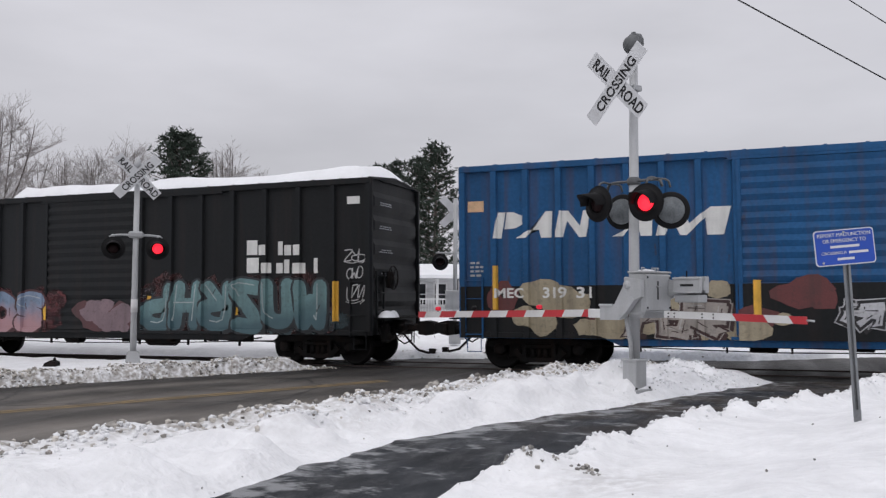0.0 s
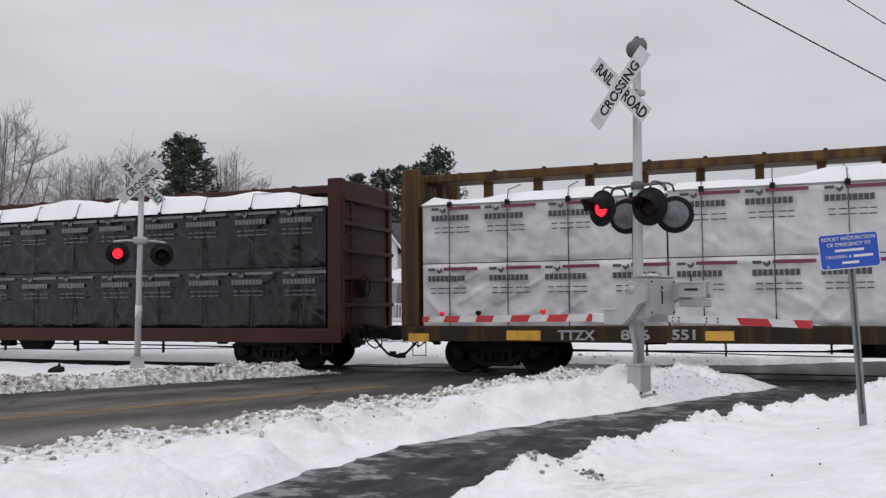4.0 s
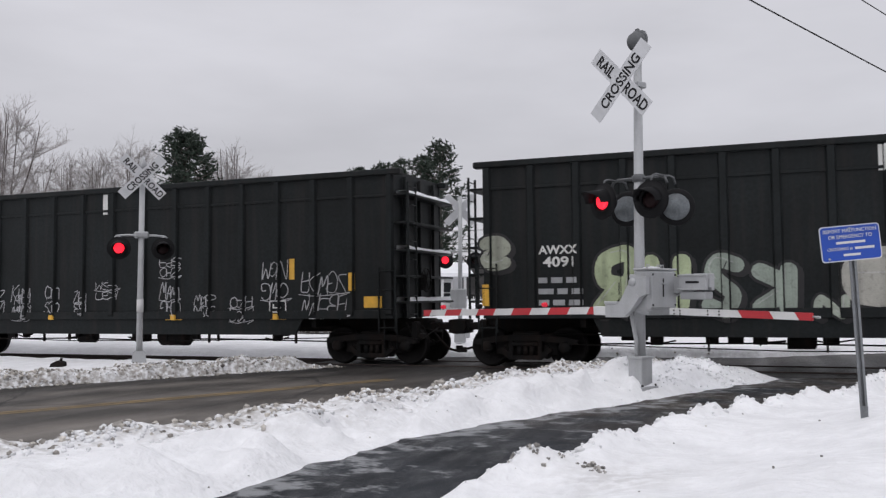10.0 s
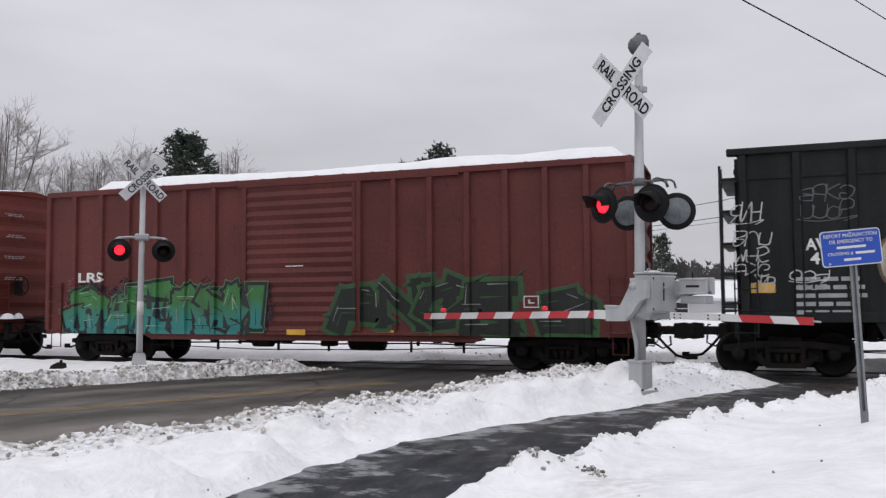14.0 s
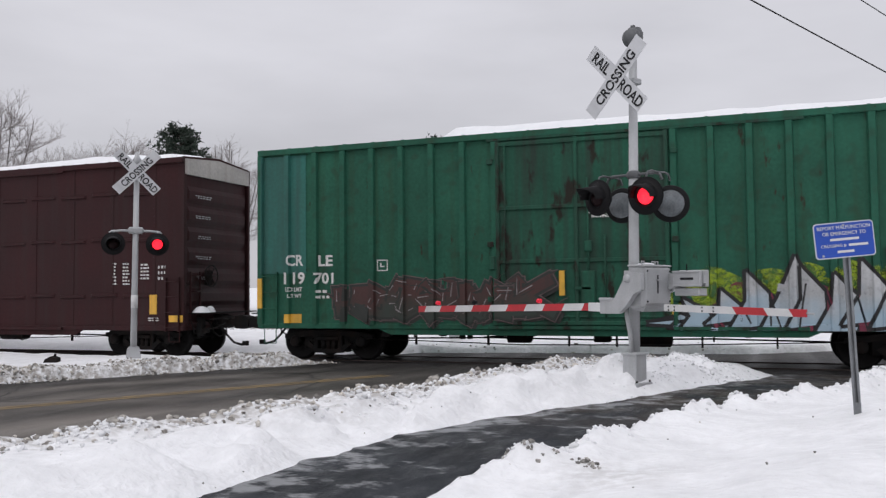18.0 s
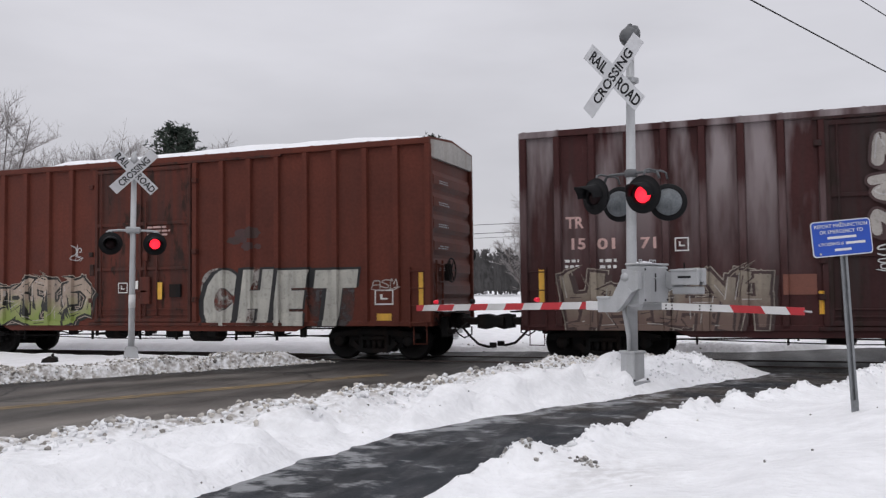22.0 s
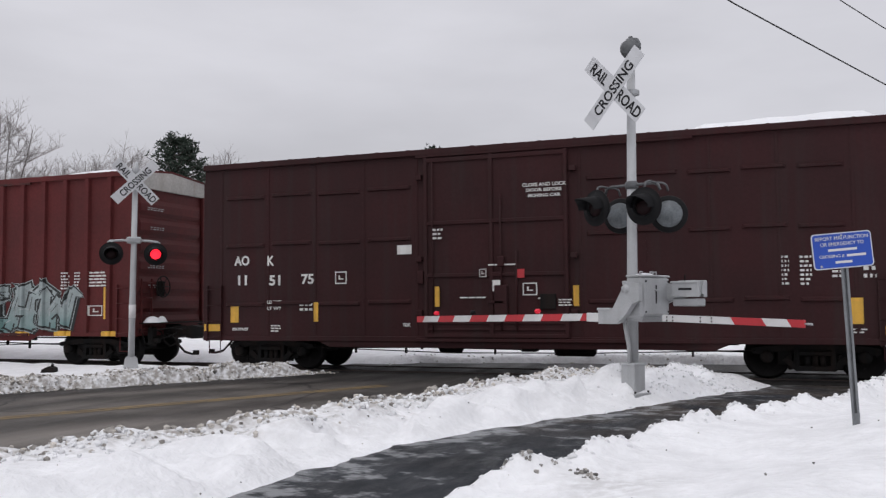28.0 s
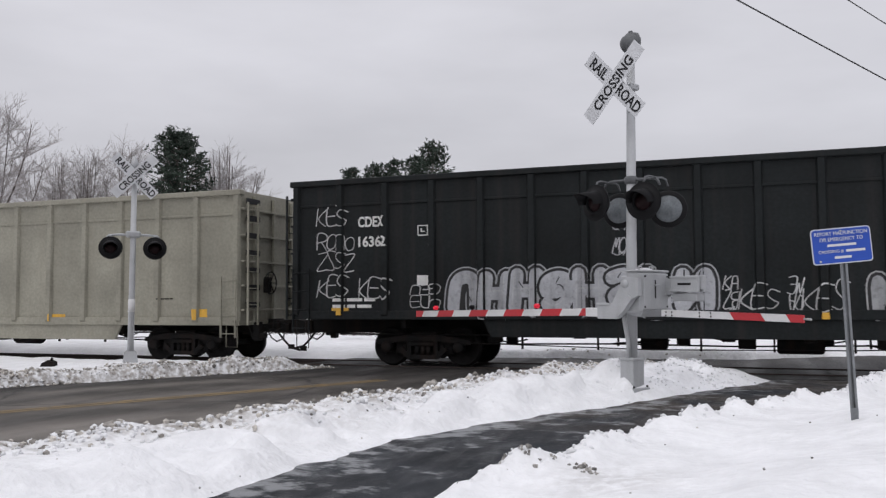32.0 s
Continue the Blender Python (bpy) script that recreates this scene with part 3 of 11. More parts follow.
sheet("road", [(-36, -20), (-18, 8), (-15, 12.4), (-11.2, 18.44), (-10.5, 22.4), (-4.8, 25.5), (2, 30), (19, 40), (42, 52), (50, 44), (21, 29.5), (9, 22.5), (5, 19.0), (-2.0, 17.6), (-2.6, 15), (-3.5, 11.5), (-4.4, 7.5), (-15, -20)],
      -0.03, M["asphalt"], "wet grey asphalt road with worn tyre tracks", "road")
sheet("pavement", [(-7.9, -10), (-4.2, 3.2), (-3.9, 5.1), (-3.6, 7.3), (-3.1, 8.6), (-2.5, 9.9), (-1.8, 11.6), (-1.3, 13.6), (-0.5, 16.2), (0.0, 17.8), (4.9, 18.95), (2.6, 16.5), (1.2, 13.5), (0.5, 11.4), (-0.3, 9.6), (-0.9, 8.0), (-1.1, 6.6), (-1.4, 5.0), (-2.0, 3.4), (-4, -10)],
      -0.022, M["path"], "narrow wet black asphalt footpath between snow banks", "footpath", True)
M["linepaint"] = mat("worn_yellow_line_paint", (0.22, 0.155, 0.075), 0.7, 0, 0.35, 2, 0.2, 60, spots=(0.085, 0.078, 0.07), spot_amount=0.95)
for side in (-0.10, 0.10):
    s = Shape()
    p0, p1 = Vector((-30.0, -20.0)), Vector((-7.2, 15.9))
    mid = Vector((-10.63, 9.72))
    for a, b in ((p0, mid), (mid, p1)):
        d = (b - a).normalized()
        w = Vector((-d.y, d.x))
        q = [a + w * (side - 0.075), a + w * (side + 0.075), b + w * (side + 0.075), b + w * (side - 0.075)]
        s.add([(p.x, p.y, GRADE * p.x - 0.025) for p in q], [(3, 2, 1, 0)])
    tagged(new("road_line", s.mesh("road_line", M["linepaint"])), "worn yellow centre line on the road", "road marking", kind="structure")


def rail(y, name="rail"):
    """A flat-bottomed rail that climbs with the grade."""
    half = [(-0.07, -0.17), (-0.07, -0.155), (-0.012, -0.13), (-0.012, -0.045), (-0.036, -0.03), (-0.036, -0.004), (-0.03, 0)]
    prof = half + [(-a, b) for a, b in half[::-1]]
    s = Shape()
    n = len(prof)
    vs = [(x, y + a, GRADE * x + b) for x in (-400, 60) for a, b in prof]
    s.add(vs, [(i, i + 1, i + 1 + n, i + n) for i in range(n - 1)])
    return s


for side in (-0.753, 0.753):
    tagged(new("rail", rail(TRACK_Y + side).mesh("rail", M["rail"])), "rusty steel rail with a worn top", "rail", "rails of the track", kind="structure")


# ---- paint, stencils and scrawls on the cars ----
SILLS = {}         # car name -> (lower edge of its side, how far the sill stands out)
HAIR = itertools.count()
PROFILE = {}       # car name -> (places along it, how far its side stands out there)


def set_profile(car, posts, door, door_depth, deep=0.085):
    pts = [(-99.0, 0.0)]
    for p in sorted(posts):
        pts += [(p - 0.085, 0.0), (p - 0.06, deep), (p + 0.06, deep), (p + 0.085, 0.0)]
    if door:
        a, b = door
        pts = [q for q in pts if not a - 0.1 < q[0] < b + 0.1] + [(a - 0.05, 0.0), (a - 0.045, door_depth), (b + 0.045, door_depth), (b + 0.05, 0.0)]
    pts.append((99.0, 0.0))
    pts.sort()
    PROFILE[car.name] = ([p[0] for p in pts], [p[1] for p in pts])


def drape(me, car, x, z, layer, own=False):
    """Lays a flat mesh (xz plane) on a car's side at x, z, over its posts and door."""
    xs, ds = PROFILE.get(car.name, ([-99, 99], [0.0, 0.0]))
    sill, proud = SILLS.get(car.name, (-9.0, 0.0))
    if own:                                  # a hair's breadth of its own
        layer += 0.05 * (next(HAIR) % 18)
    bm = bmesh.new()
    bm.from_mesh(me)
    bmesh.ops.translate(bm, vec=(x, 0, z), verts=bm.verts[:])
    lo, hi = min(v.co.x for v in bm.verts), max(v.co.x for v in bm.verts)
    for c in xs:
        if lo < c < hi:
            bmesh.ops.bisect_plane(bm, geom=bm.verts[:] + bm.edges[:] + bm.faces[:], plane_co=(c, 0, 0), plane_no=(1, 0, 0))
    low = min(v.co.z for v in bm.verts)
    if low < sill + 0.005:
        bmesh.ops.bisect_plane(bm, geom=bm.verts[:] + bm.edges[:] + bm.faces[:], plane_co=(0, 0, sill + 0.005), plane_no=(0, 0, 1), clear_inner=True)
    if low < sill + 0.125:
        for zz in (sill + 0.125, sill + 0.13):
            bmesh.ops.bisect_plane(bm, geom=bm.verts[:] + bm.edges[:] + bm.faces[:], plane_co=(0, 0, zz), plane_no=(0, 0, 1))
    for v in bm.verts:
        d = float(np.interp(v.co.x, xs, ds))
        v.co.y += -1.492 - 0.004 * layer - (max(d, proud) if v.co.z < sill + 0.127 else d)
    bm.to_mesh(me)
    bm.free()
    return me


def stroke(s, pts, r, y=0.0):
    """A painted line with round joints; every joint lies a hair further out."""
    for i in range(len(pts) - 1):
        (x0, z0), (x1, z1) = pts[i], pts[i + 1]
        d = math.hypot(x1 - x0, z1 - z0) or 1e-6
        nx, nz = -(z1 - z0) / d * r, (x1 - x0) / d * r
        a = math.atan2(nz, nx)
        ring = [(x0 + r * math.cos(a + k * math.pi / 5), y - 0.0002 * (len(s.f) % 9), z0 + r * math.sin(a + k * math.pi / 5)) for k in range(6)]
        yy = ring[0][1]
        ring += [(x1 + r * math.cos(a + math.pi + k * math.pi / 5), yy, z1 + r * math.sin(a + math.pi + k * math.pi / 5)) for k in range(6)]
        s.add(ring, [tuple(range(12))])


def ngon(s, pts, y=0.0):
    s.add([(x, y - 0.0002 * (len(s.f) % 9), z) for x, z in pts], [tuple(range(len(pts)))])


def blob(cx, cz, rx, rz, rng, n=18, rough=0.08, square=3.0):
    out = []
    for i in range(n):
        a = 2 * math.pi * i / n
        c, sn = math.cos(a), math.sin(a)
        k = (abs(c) ** square + abs(sn) ** square) ** (-1 / square)
        k *= 1 + rng.uniform(-rough, rough)
        out.append((cx + rx * k * c, cz + rz * k * sn))
    return out


def grown(pts, r):
    cx, cz = sum(p[0] for p in pts) / len(pts), sum(p[1] for p in pts) / len(pts)
    out = []
    for x, z in pts:
        d = math.hypot(x - cx, z - cz) or 1e-6
        out.append((x + (x - cx) / d * r, z + (z - cz) / d * r))
    return out


PAINTS = {}


def spray(rgb, other=None):
    """A spray paint; other: a second colour towards the lower edge."""
    key = (rgb, other)
    if key not in PAINTS:
        rgb = tuple(0.85 * c for c in rgb)
        m = mat("spray_paint", rgb, 0.55, 0, 0.16, 2.2, 0.05, 30, GRIME, 0.4, thresh=(0.48, 0.72), spots=GRIME, spot_amount=0.25)
        if other:
            n, l = m.node_tree.nodes, m.node_tree.links
            b = n["Principled BSDF"]
            tc = n.new("ShaderNodeTexCoord")
            sep = n.new("ShaderNodeSeparateXYZ")
            l.new(tc.outputs["Object"], sep.inputs[0])
            wob = n.new("ShaderNodeTexNoise")
            wob.inputs["Scale"].default_value = 1.6
            l.new(tc.outputs["Object"], wob.inputs["Vector"])
            add = n.new("ShaderNodeMath")
            l.new(sep.outputs[2], add.inputs[0])
            l.new(wob.outputs["Fac"], add.inputs[1])
            k = n.new("ShaderNodeMapRange")
            k.inputs[1].default_value, k.inputs[2].default_value = 1.55, 2.05
            k.inputs[3].default_value, k.inputs[4].default_value = 0.9, 0.0
            l.new(add.outputs[0], k.inputs[0])
            mx = n.new("ShaderNodeMix")
            mx.data_type = "RGBA"
            mx.inputs["B"].default_value = (*other, 1)
            old = b.inputs["Base Color"].links[0].from_socket
            l.new(k.outputs[0], mx.inputs["Factor"])
            l.new(old, mx.inputs["A"])
            l.new(mx.outputs["Result"], b.inputs["Base Color"])
        PAINTS[key] = m
    return PAINTS[key]


def overspray(rgb):
    """Thin paint mist: specks with bare wall between them."""
    key = (rgb, "mist")
    if key not in PAINTS:
        m = mat("paint_mist", rgb, 0.6, 0, 0.2, 2.2, 0.0, 30)
        n, l = m.node_tree.nodes, m.node_tree.links
        tc = n.new("ShaderNodeTexCoord")
        no = n.new("ShaderNodeTexNoise")
        no.inputs["Scale"].default_value, no.inputs["Detail"].default_value, no.inputs["Roughness"].default_value = 3.2, 9.0, 0.75
        l.new(tc.outputs["Object"], no.inputs["Vector"])
        r = n.new("ShaderNodeMapRange")
        r.inputs[1].default_value, r.inputs[2].default_value, r.inputs[4].default_value = 0.40, 0.58, 0.85
        l.new(no.outputs["Fac"], r.inputs[0])
        l.new(r.outputs[0], n["Principled BSDF"].inputs["Alpha"])
        PAINTS[key] = m
    return PAINTS[key]


LETTERS = {        # strokes of sprayed capitals, in a unit square
    "A": [[(0, 0), (0.15, 0.9), (0.5, 1), (0.85, 0.9), (1, 0)], [(0.1, 0.4), (0.9, 0.4)]],
    "B": [[(0, 0), (0, 1), (0.75, 0.95), (0.8, 0.62), (0.1, 0.52), (0.9, 0.42), (0.95, 0.08), (0, 0)]],
    "C": [[(1, 0.85), (0.6, 1), (0.1, 0.8), (0, 0.3), (0.4, 0), (1, 0.12)]],
    "E": [[(1, 1), (0.05, 1), (0, 0), (1, 0)], [(0, 0.5), (0.8, 0.5)]],
    "G": [[(1, 0.85), (0.6, 1), (0.1, 0.8), (0, 0.3), (0.4, 0), (1, 0.12), (1, 0.45), (0.6, 0.45)]],
    "H": [[(0, 0), (0, 1)], [(0, 0.5), (1, 0.5)], [(1, 1), (1, 0)]],
    "I": [[(0.5, 0), (0.5, 1)]],
    "J": [[(0.9, 1), (0.9, 0.2), (0.5, 0), (0, 0.2)]],
    "K": [[(0, 0), (0, 1)], [(1, 1), (0.1, 0.45), (1, 0)]],
    "L": [[(0, 1), (0, 0), (1, 0.05)]],
    "M": [[(0, 0), (0.1, 1), (0.5, 0.4), (0.9, 1), (1, 0)]],
    "N": [[(0, 0), (0.05, 1), (0.95, 0), (1, 1)]],
    "O": [[(0.5, 1), (0.05, 0.75), (0.05, 0.25), (0.5, 0), (0.95, 0.25), (0.95, 0.75), (0.5, 1)]],
    "P": [[(0, 0), (0, 1), (0.9, 0.95), (0.95, 0.55), (0.05, 0.45)]],
    "R": [[(0, 0), (0, 1), (0.9, 0.95), (0.95, 0.55), (0.05, 0.45)], [(0.4, 0.45), (1, 0)]],
    "S": [[(1, 0.9), (0.4, 1), (0.05, 0.75), (0.5, 0.5), (0.95, 0.3), (0.6, 0), (0, 0.1)]],
    "T": [[(0, 1), (1, 1)], [(0.5, 1), (0.5, 0)]],
    "U": [[(0, 1), (0.05, 0.2), (0.5, 0), (0.95, 0.2), (1, 1)]],
    "W": [[(0, 1), (0.2, 0), (0.5, 0.6), (0.8, 0), (1, 1)]],
    "Z": [[(0, 1), (1, 1), (0, 0), (1, 0)]],
    "2": [[(0, 0.85), (0.5, 1), (0.95, 0.7), (0, 0), (1, 0)]],
}
FORMS = "RASEHOUBKNWZGPM"


def glyph(rng):
    """Strokes of no alphabet: one capital, turned over."""
    fu, fv = rng.random() < 0.6, rng.random() < 0.6
    return [[(1 - u if fu else u, 1 - v if fv else v) for u, v in line_] for line_ in LETTERS[FORMS[rng.randrange(len(FORMS))]]]


def curve(pts, n=4):
    """A smooth line through points."""
    if len(pts) < 3:
        return pts
    p = [pts[0]] + list(pts) + [pts[-1]]
    out = []
    for i in range(1, len(p) - 2):
        for k in range(n):
            t = k / n
            out.append(tuple(0.5 * (2 * b + (c - a) * t + (2 * a - 5 * b + 4 * c - d) * t * t + (3 * b - a - 3 * c + d) * t ** 3) for a, b, c, d in zip(p[i - 1], p[i], p[i + 1], p[i + 2])))
    return out + [pts[-1]]


def paler(rgb, k=0.5):
    return tuple(c + (0.62 - c) * k if c < 0.62 else c for c in rgb)


def bar(s, p, q, r0, r1, more=0.0, y=0.0):
    """A straight painted stroke with square ends that widens from r0 to r1."""
    (x0, z0), (x1, z1) = p, q
    d = math.hypot(x1 - x0, z1 - z0) or 1e-6
    ux, uz = (x1 - x0) / d, (z1 - z0) / d
    a, b = r0 + more, r1 + more
    x0, z0, x1, z1 = x0 - ux * (r0 * 0.7 + more), z0 - uz * (r0 * 0.7 + more), x1 + ux * (r1 * 0.7 + more), z1 + uz * (r1 * 0.7 + more)
    ngon(s, [(x0 + uz * a, z0 - ux * a), (x1 + uz * b, z1 - ux * b), (x1 - uz * b, z1 + ux * b), (x0 - uz * a, z0 + ux * a)], y)


def graffiti(car, style, x, z, w, h, n, seed, fill, line=(0.015, 0.015, 0.017), fill2=None, halo=None, label="spray-painted bubble letters", word="", accent=None):
    """Spray paint over w by h metres whose lower left corner is at x, z."""
    rng = random.Random(seed)
    back, body, top, deep, glint, wedge, rim = Shape(), Shape(), Shape(), Shape(), Shape(), Shape(), Shape()
    letters = []
    coat = 0.06 * (next(HAIR) % 12)
    n = len(word) or n
    step = w / n
    signs = [LETTERS[c] for c in word] or [glyph(rng) for _ in range(n)]
    if style == "bubble":
        fat = min(step * 0.205, h * 0.165)
        edge_ = min(0.06, fat * 0.6)
        for i, form in enumerate(signs):
            back, body = Shape(), Shape()
            letters.append((back, body))
            low, high, lean = h * rng.uniform(0, 0.07), h * rng.uniform(0.90, 1.0), rng.uniform(-0.05, 0.09) * h
            x0, x1, z0, z1 = i * step + fat * 0.9, (i + 1) * step - fat * 0.7, fat + low, high - fat
            for line_ in form:
                pts = curve([(x0 + (x1 - x0) * u + lean * (v - 0.5) + rng.uniform(-0.03, 0.03), z0 + (z1 - z0) * v) for u, v in line_], 3)
                stroke(deep, [(px + 0.08, pz - 0.06) for px, pz in pts], fat + edge_ * 0.6)
                if accent:
                    stroke(rim, pts, fat + edge_ + 0.03, -0.004 * i)
                stroke(back, pts, fat + edge_, -0.004 * i)
                stroke(body, pts, fat, -0.004 * i - 0.002)
                k = len(pts) // 2
                stroke(glint, [(px - fat * 0.42, pz + fat * 0.4) for px, pz in pts[:max(2, k)]], 0.014 if fat > 0.07 else 0.009, -0.004 * i)
            cx, cz = (i + rng.uniform(0.2, 0.8)) * step, h * rng.uniform(0.2, 0.8)
            stroke(top, [(cx, cz), (cx + rng.uniform(-0.1, 0.1), cz + h * rng.uniform(0.08, 0.2))], 0.011, -0.004 * i - 0.002)
    elif style == "wild":
        fat = min(step * 0.165, h * 0.12) * (1.1 if word else 1.0)
        bold = 0.085 if h > 1.44 else 0.058
        order = list(enumerate(signs)) if word else [(k * 0.68, glyph(rng)) for k in range(int((n - 1) / 0.68) + 1)]
        for i, form in order:
            back, body = Shape(), Shape()
            letters.append((back, body))
            lean, low, high = rng.uniform(-0.04, 0.18) * h, h * rng.uniform(0.0, 0.16), h * rng.uniform(0.68, 1.0)
            x0, x1 = i * step + fat * 0.3, (i + 1) * step + fat * 0.3
            y0, y1 = -0.004 * i, -0.004 * i - 0.002
            for line_ in form:
                pts = [(x0 + (x1 - x0) * u + lean * (v - 0.5) + rng.uniform(-0.06, 0.06), low + fat + (high - low - 2 * fat) * v) for u, v in line_]
                for p, q in zip(pts, pts[1:]):
                    r0, r1 = fat * rng.uniform(0.45, 1.5), fat * rng.uniform(0.45, 1.5)
                    bar(deep, (p[0] + 0.10, p[1] - 0.075), (q[0] + 0.10, q[1] - 0.075), r0, r1, 0.045)
                    bar(rim, p, q, r0, r1, bold + 0.022, y0)
                    bar(back, p, q, r0, r1, bold, y0)
                    bar(body, p, q, r0, r1, 0.0, y1)
                    mid = ((p[0] + q[0]) / 2, (p[1] + q[1]) / 2)
                    if rng.random() < 0.55:
                        bar(top, p, mid, 0.013, 0.005, 0.0, y1)
                    if rng.random() < 0.75:
                        o = fat * 0.55
                        bar(glint, (p[0] - o, p[1] + o), (mid[0] - o, mid[1] + o), 0.006, 0.013, 0.0, y1)
                for px, pz in (pts[0], pts[-1]):
                    d = 1 if rng.random() < 0.5 else -1
                    up = rng.uniform(-0.12, 0.32) * h
                    tip = [(px - fat * 1.3 * d, pz - fat * 0.5), (px + fat * rng.uniform(1.4, 3.0) * d, min(max(pz + up, -0.02), h * 1.08)), (px + fat * 0.3 * d, pz + fat * 1.2)]
                    ngon(rim, grown(tip, bold + 0.025), y0)
                    ngon(back, grown(tip, bold), y0)
                    ngon(body, tip, y1)
            if accent:
                for _ in range(2):
                    cx, cz = x0 + (x1 - x0) * rng.uniform(0.1, 0.9), h * rng.uniform(0.15, 0.6)
                    ngon(wedge, [(cx, cz), (cx + step * rng.uniform(0.12, 0.25), cz - h * rng.uniform(0.0, 0.2)), (cx + step * rng.uniform(-0.15, 0.2), cz + h * rng.uniform(0.25, 0.45))], y1)
    elif style == "spikes":
        def shard(pts, k, paint_=None):
            for p, q in zip(pts, pts[1:] + pts[:1]):
                bar(back, p, q, 0.07, 0.07, 0.0, -0.004 * k)
            ngon(paint_ or body, pts, -0.004 * k - 0.002)
        def crown_(u):
            return h * float(np.interp(u, (0.0, 0.2, 0.37, 0.5, 0.6, 0.77, 0.9, 1.0), (0.2, 0.55, 0.92, 0.78, 0.78, 1.04, 0.62, 0.3)))
        back, body = Shape(), Shape()
        letters.append((back, body))
        shard([(0, h * 0.17), (w * 0.12, 0), (w * 0.94, 0), (w, h * 0.2), (w * 0.78, h * 0.36), (w * 0.45, h * 0.30), (w * 0.2, h * 0.34)], 0)
        for i in range(n):
            u = (i + 0.5) / n
            half, lean = w / n * rng.uniform(0.7, 0.95), w / n * rng.uniform(-0.9, 0.9)
            foot, tall = h * rng.uniform(0.03, 0.16), crown_(u) * rng.uniform(0.86, 1.0)
            back, body = Shape(), Shape()
            letters.append((back, body))
            shard([(u * w - half, foot), (u * w + half * 0.7, foot + h * 0.05), (u * w + half * 0.9 + lean * 0.5, tall * 0.62), (u * w + lean, tall), (u * w - half * 0.2 + lean * 0.3, tall * 0.55)], i + 1)
            if i % 3 == 1:
                for v in (0.35, 0.62):
                    bar(body, (u * w, tall * v), (u * w + w / n * 1.1, tall * v - 0.1), 0.08, 0.03, 0.0, -0.004 * (i + 1) - 0.002)
            cx = u * w + half * 0.75
            ngon(wedge, [(cx, foot + h * 0.04), (cx + w / n * 0.5, foot + h * 0.02), (cx + lean * 0.4 + w / n * 0.12, tall * 0.7)], -0.004 * (i + 1))
            stroke(top, [(cx, foot + h * 0.04), (cx + lean * 0.4 + w / n * 0.06, tall * 0.66), (cx + w / n * 0.34, foot + h * 0.02)], 0.018, -0.004 * (i + 1) - 0.002)
    elif style == "tag":
        r, line = 0.011, fill
        if word:
            lines_, size, r = [signs], step, (0.035 if h > 1.0 else 0.013)
        else:
            count = 2 if h > 0.45 and w < h * 2.2 else 1
            size = max(0.13, min(0.24, w / 3))
            lines_ = [[glyph(rng) for _ in range(max(2, round(w / size)))] for _ in range(count)]
        high = h / len(lines_)
        for j, row in enumerate(lines_):
            body = Shape()
            letters.append((body, None))
            for i, form in enumerate(row):
                lift = (len(lines_) - 1 - j) * high + rng.uniform(-0.06, 0.06) * high
                tall = high * rng.uniform(0.68, 0.95)
                for line_ in form:
                    pts = [(i * size + size * (0.02 + 0.98 * u) + 0.12 * tall * (v - 0.5) + rng.uniform(-0.02, 0.02), lift + tall * v + rng.uniform(-0.05, 0.05) * tall) for u, v in line_]
                    stroke(body, curve(pts, 2 if word and h > 1.0 else 4), r * rng.uniform(0.85, 1.2))
            if not word and rng.random() < 0.5:
                stroke(body, curve([(-0.05 * w, j * high - 0.02), (0.4 * w, j * high - 0.06), (1.05 * w, j * high + 0.02), (0.8 * w, j * high - 0.07)], 4), r * 0.8)
    elif style == "outline":
        for i in range(n):
            high = h * rng.uniform(0.82, 1.0)
            for form, r in (([(0.04, 0), (0.06, 0.62), (0.25, 0.97), (0.75, 0.97), (0.93, 0.62), (0.97, 0.02)], 0.024), ([(0.32, 0.02), (0.35, 0.4), (0.5, 0.55), (0.65, 0.4), (0.68, 0.0)], 0.018), ([(0.40, 0.68), (0.5, 0.78), (0.6, 0.68)], 0.016)):
                stroke(body, curve([((i + u) * step + rng.uniform(-0.03, 0.03), high * v + rng.uniform(-0.03, 0.03)) for u, v in form], 4), r)
    elif style == "camo":
        for i in range(n * 7):
            r = h * rng.uniform(0.10, 0.26)
            p = blob(w * (i + rng.random()) / (n * 7), r + (h - 2 * r) * rng.random() ** 1.2, r * rng.uniform(1.0, 2.0), r, rng, n=15, rough=0.16, square=2.0)
            ngon(back if rng.random() < 0.5 else body, p)
    if halo:
        cloud = Shape()
        for i in range(n * 2):
            ngon(cloud, blob(w * (i + 0.5) / (n * 2), h * (0.5 + 0.12 * rng.uniform(-1, 1)), step * 0.5, h * rng.uniform(0.50, 0.58), rng, n=16, rough=0.14, square=2.2))
        part("paint_halo", drape(cloud.mesh("paint_halo", overspray(halo)), car, x, z, 1 + coat), None, car, "sprayed cloud behind the letters")
    if deep.f:
        tagged(part("paint_shadow", drape(deep.mesh("paint_shadow", spray(line)), car, x, z, 1.5 + coat), None, car), "dark sprayed edge behind the letters", kind="stuff")
    if rim.f:
        tagged(part("paint_rim", drape(rim.mesh("paint_rim", spray(accent if accent and style == "bubble" else paler(halo or fill, 0.12))), car, x, z, 1.2 + coat), None, car), "pale sprayed rim round the letters", kind="stuff")
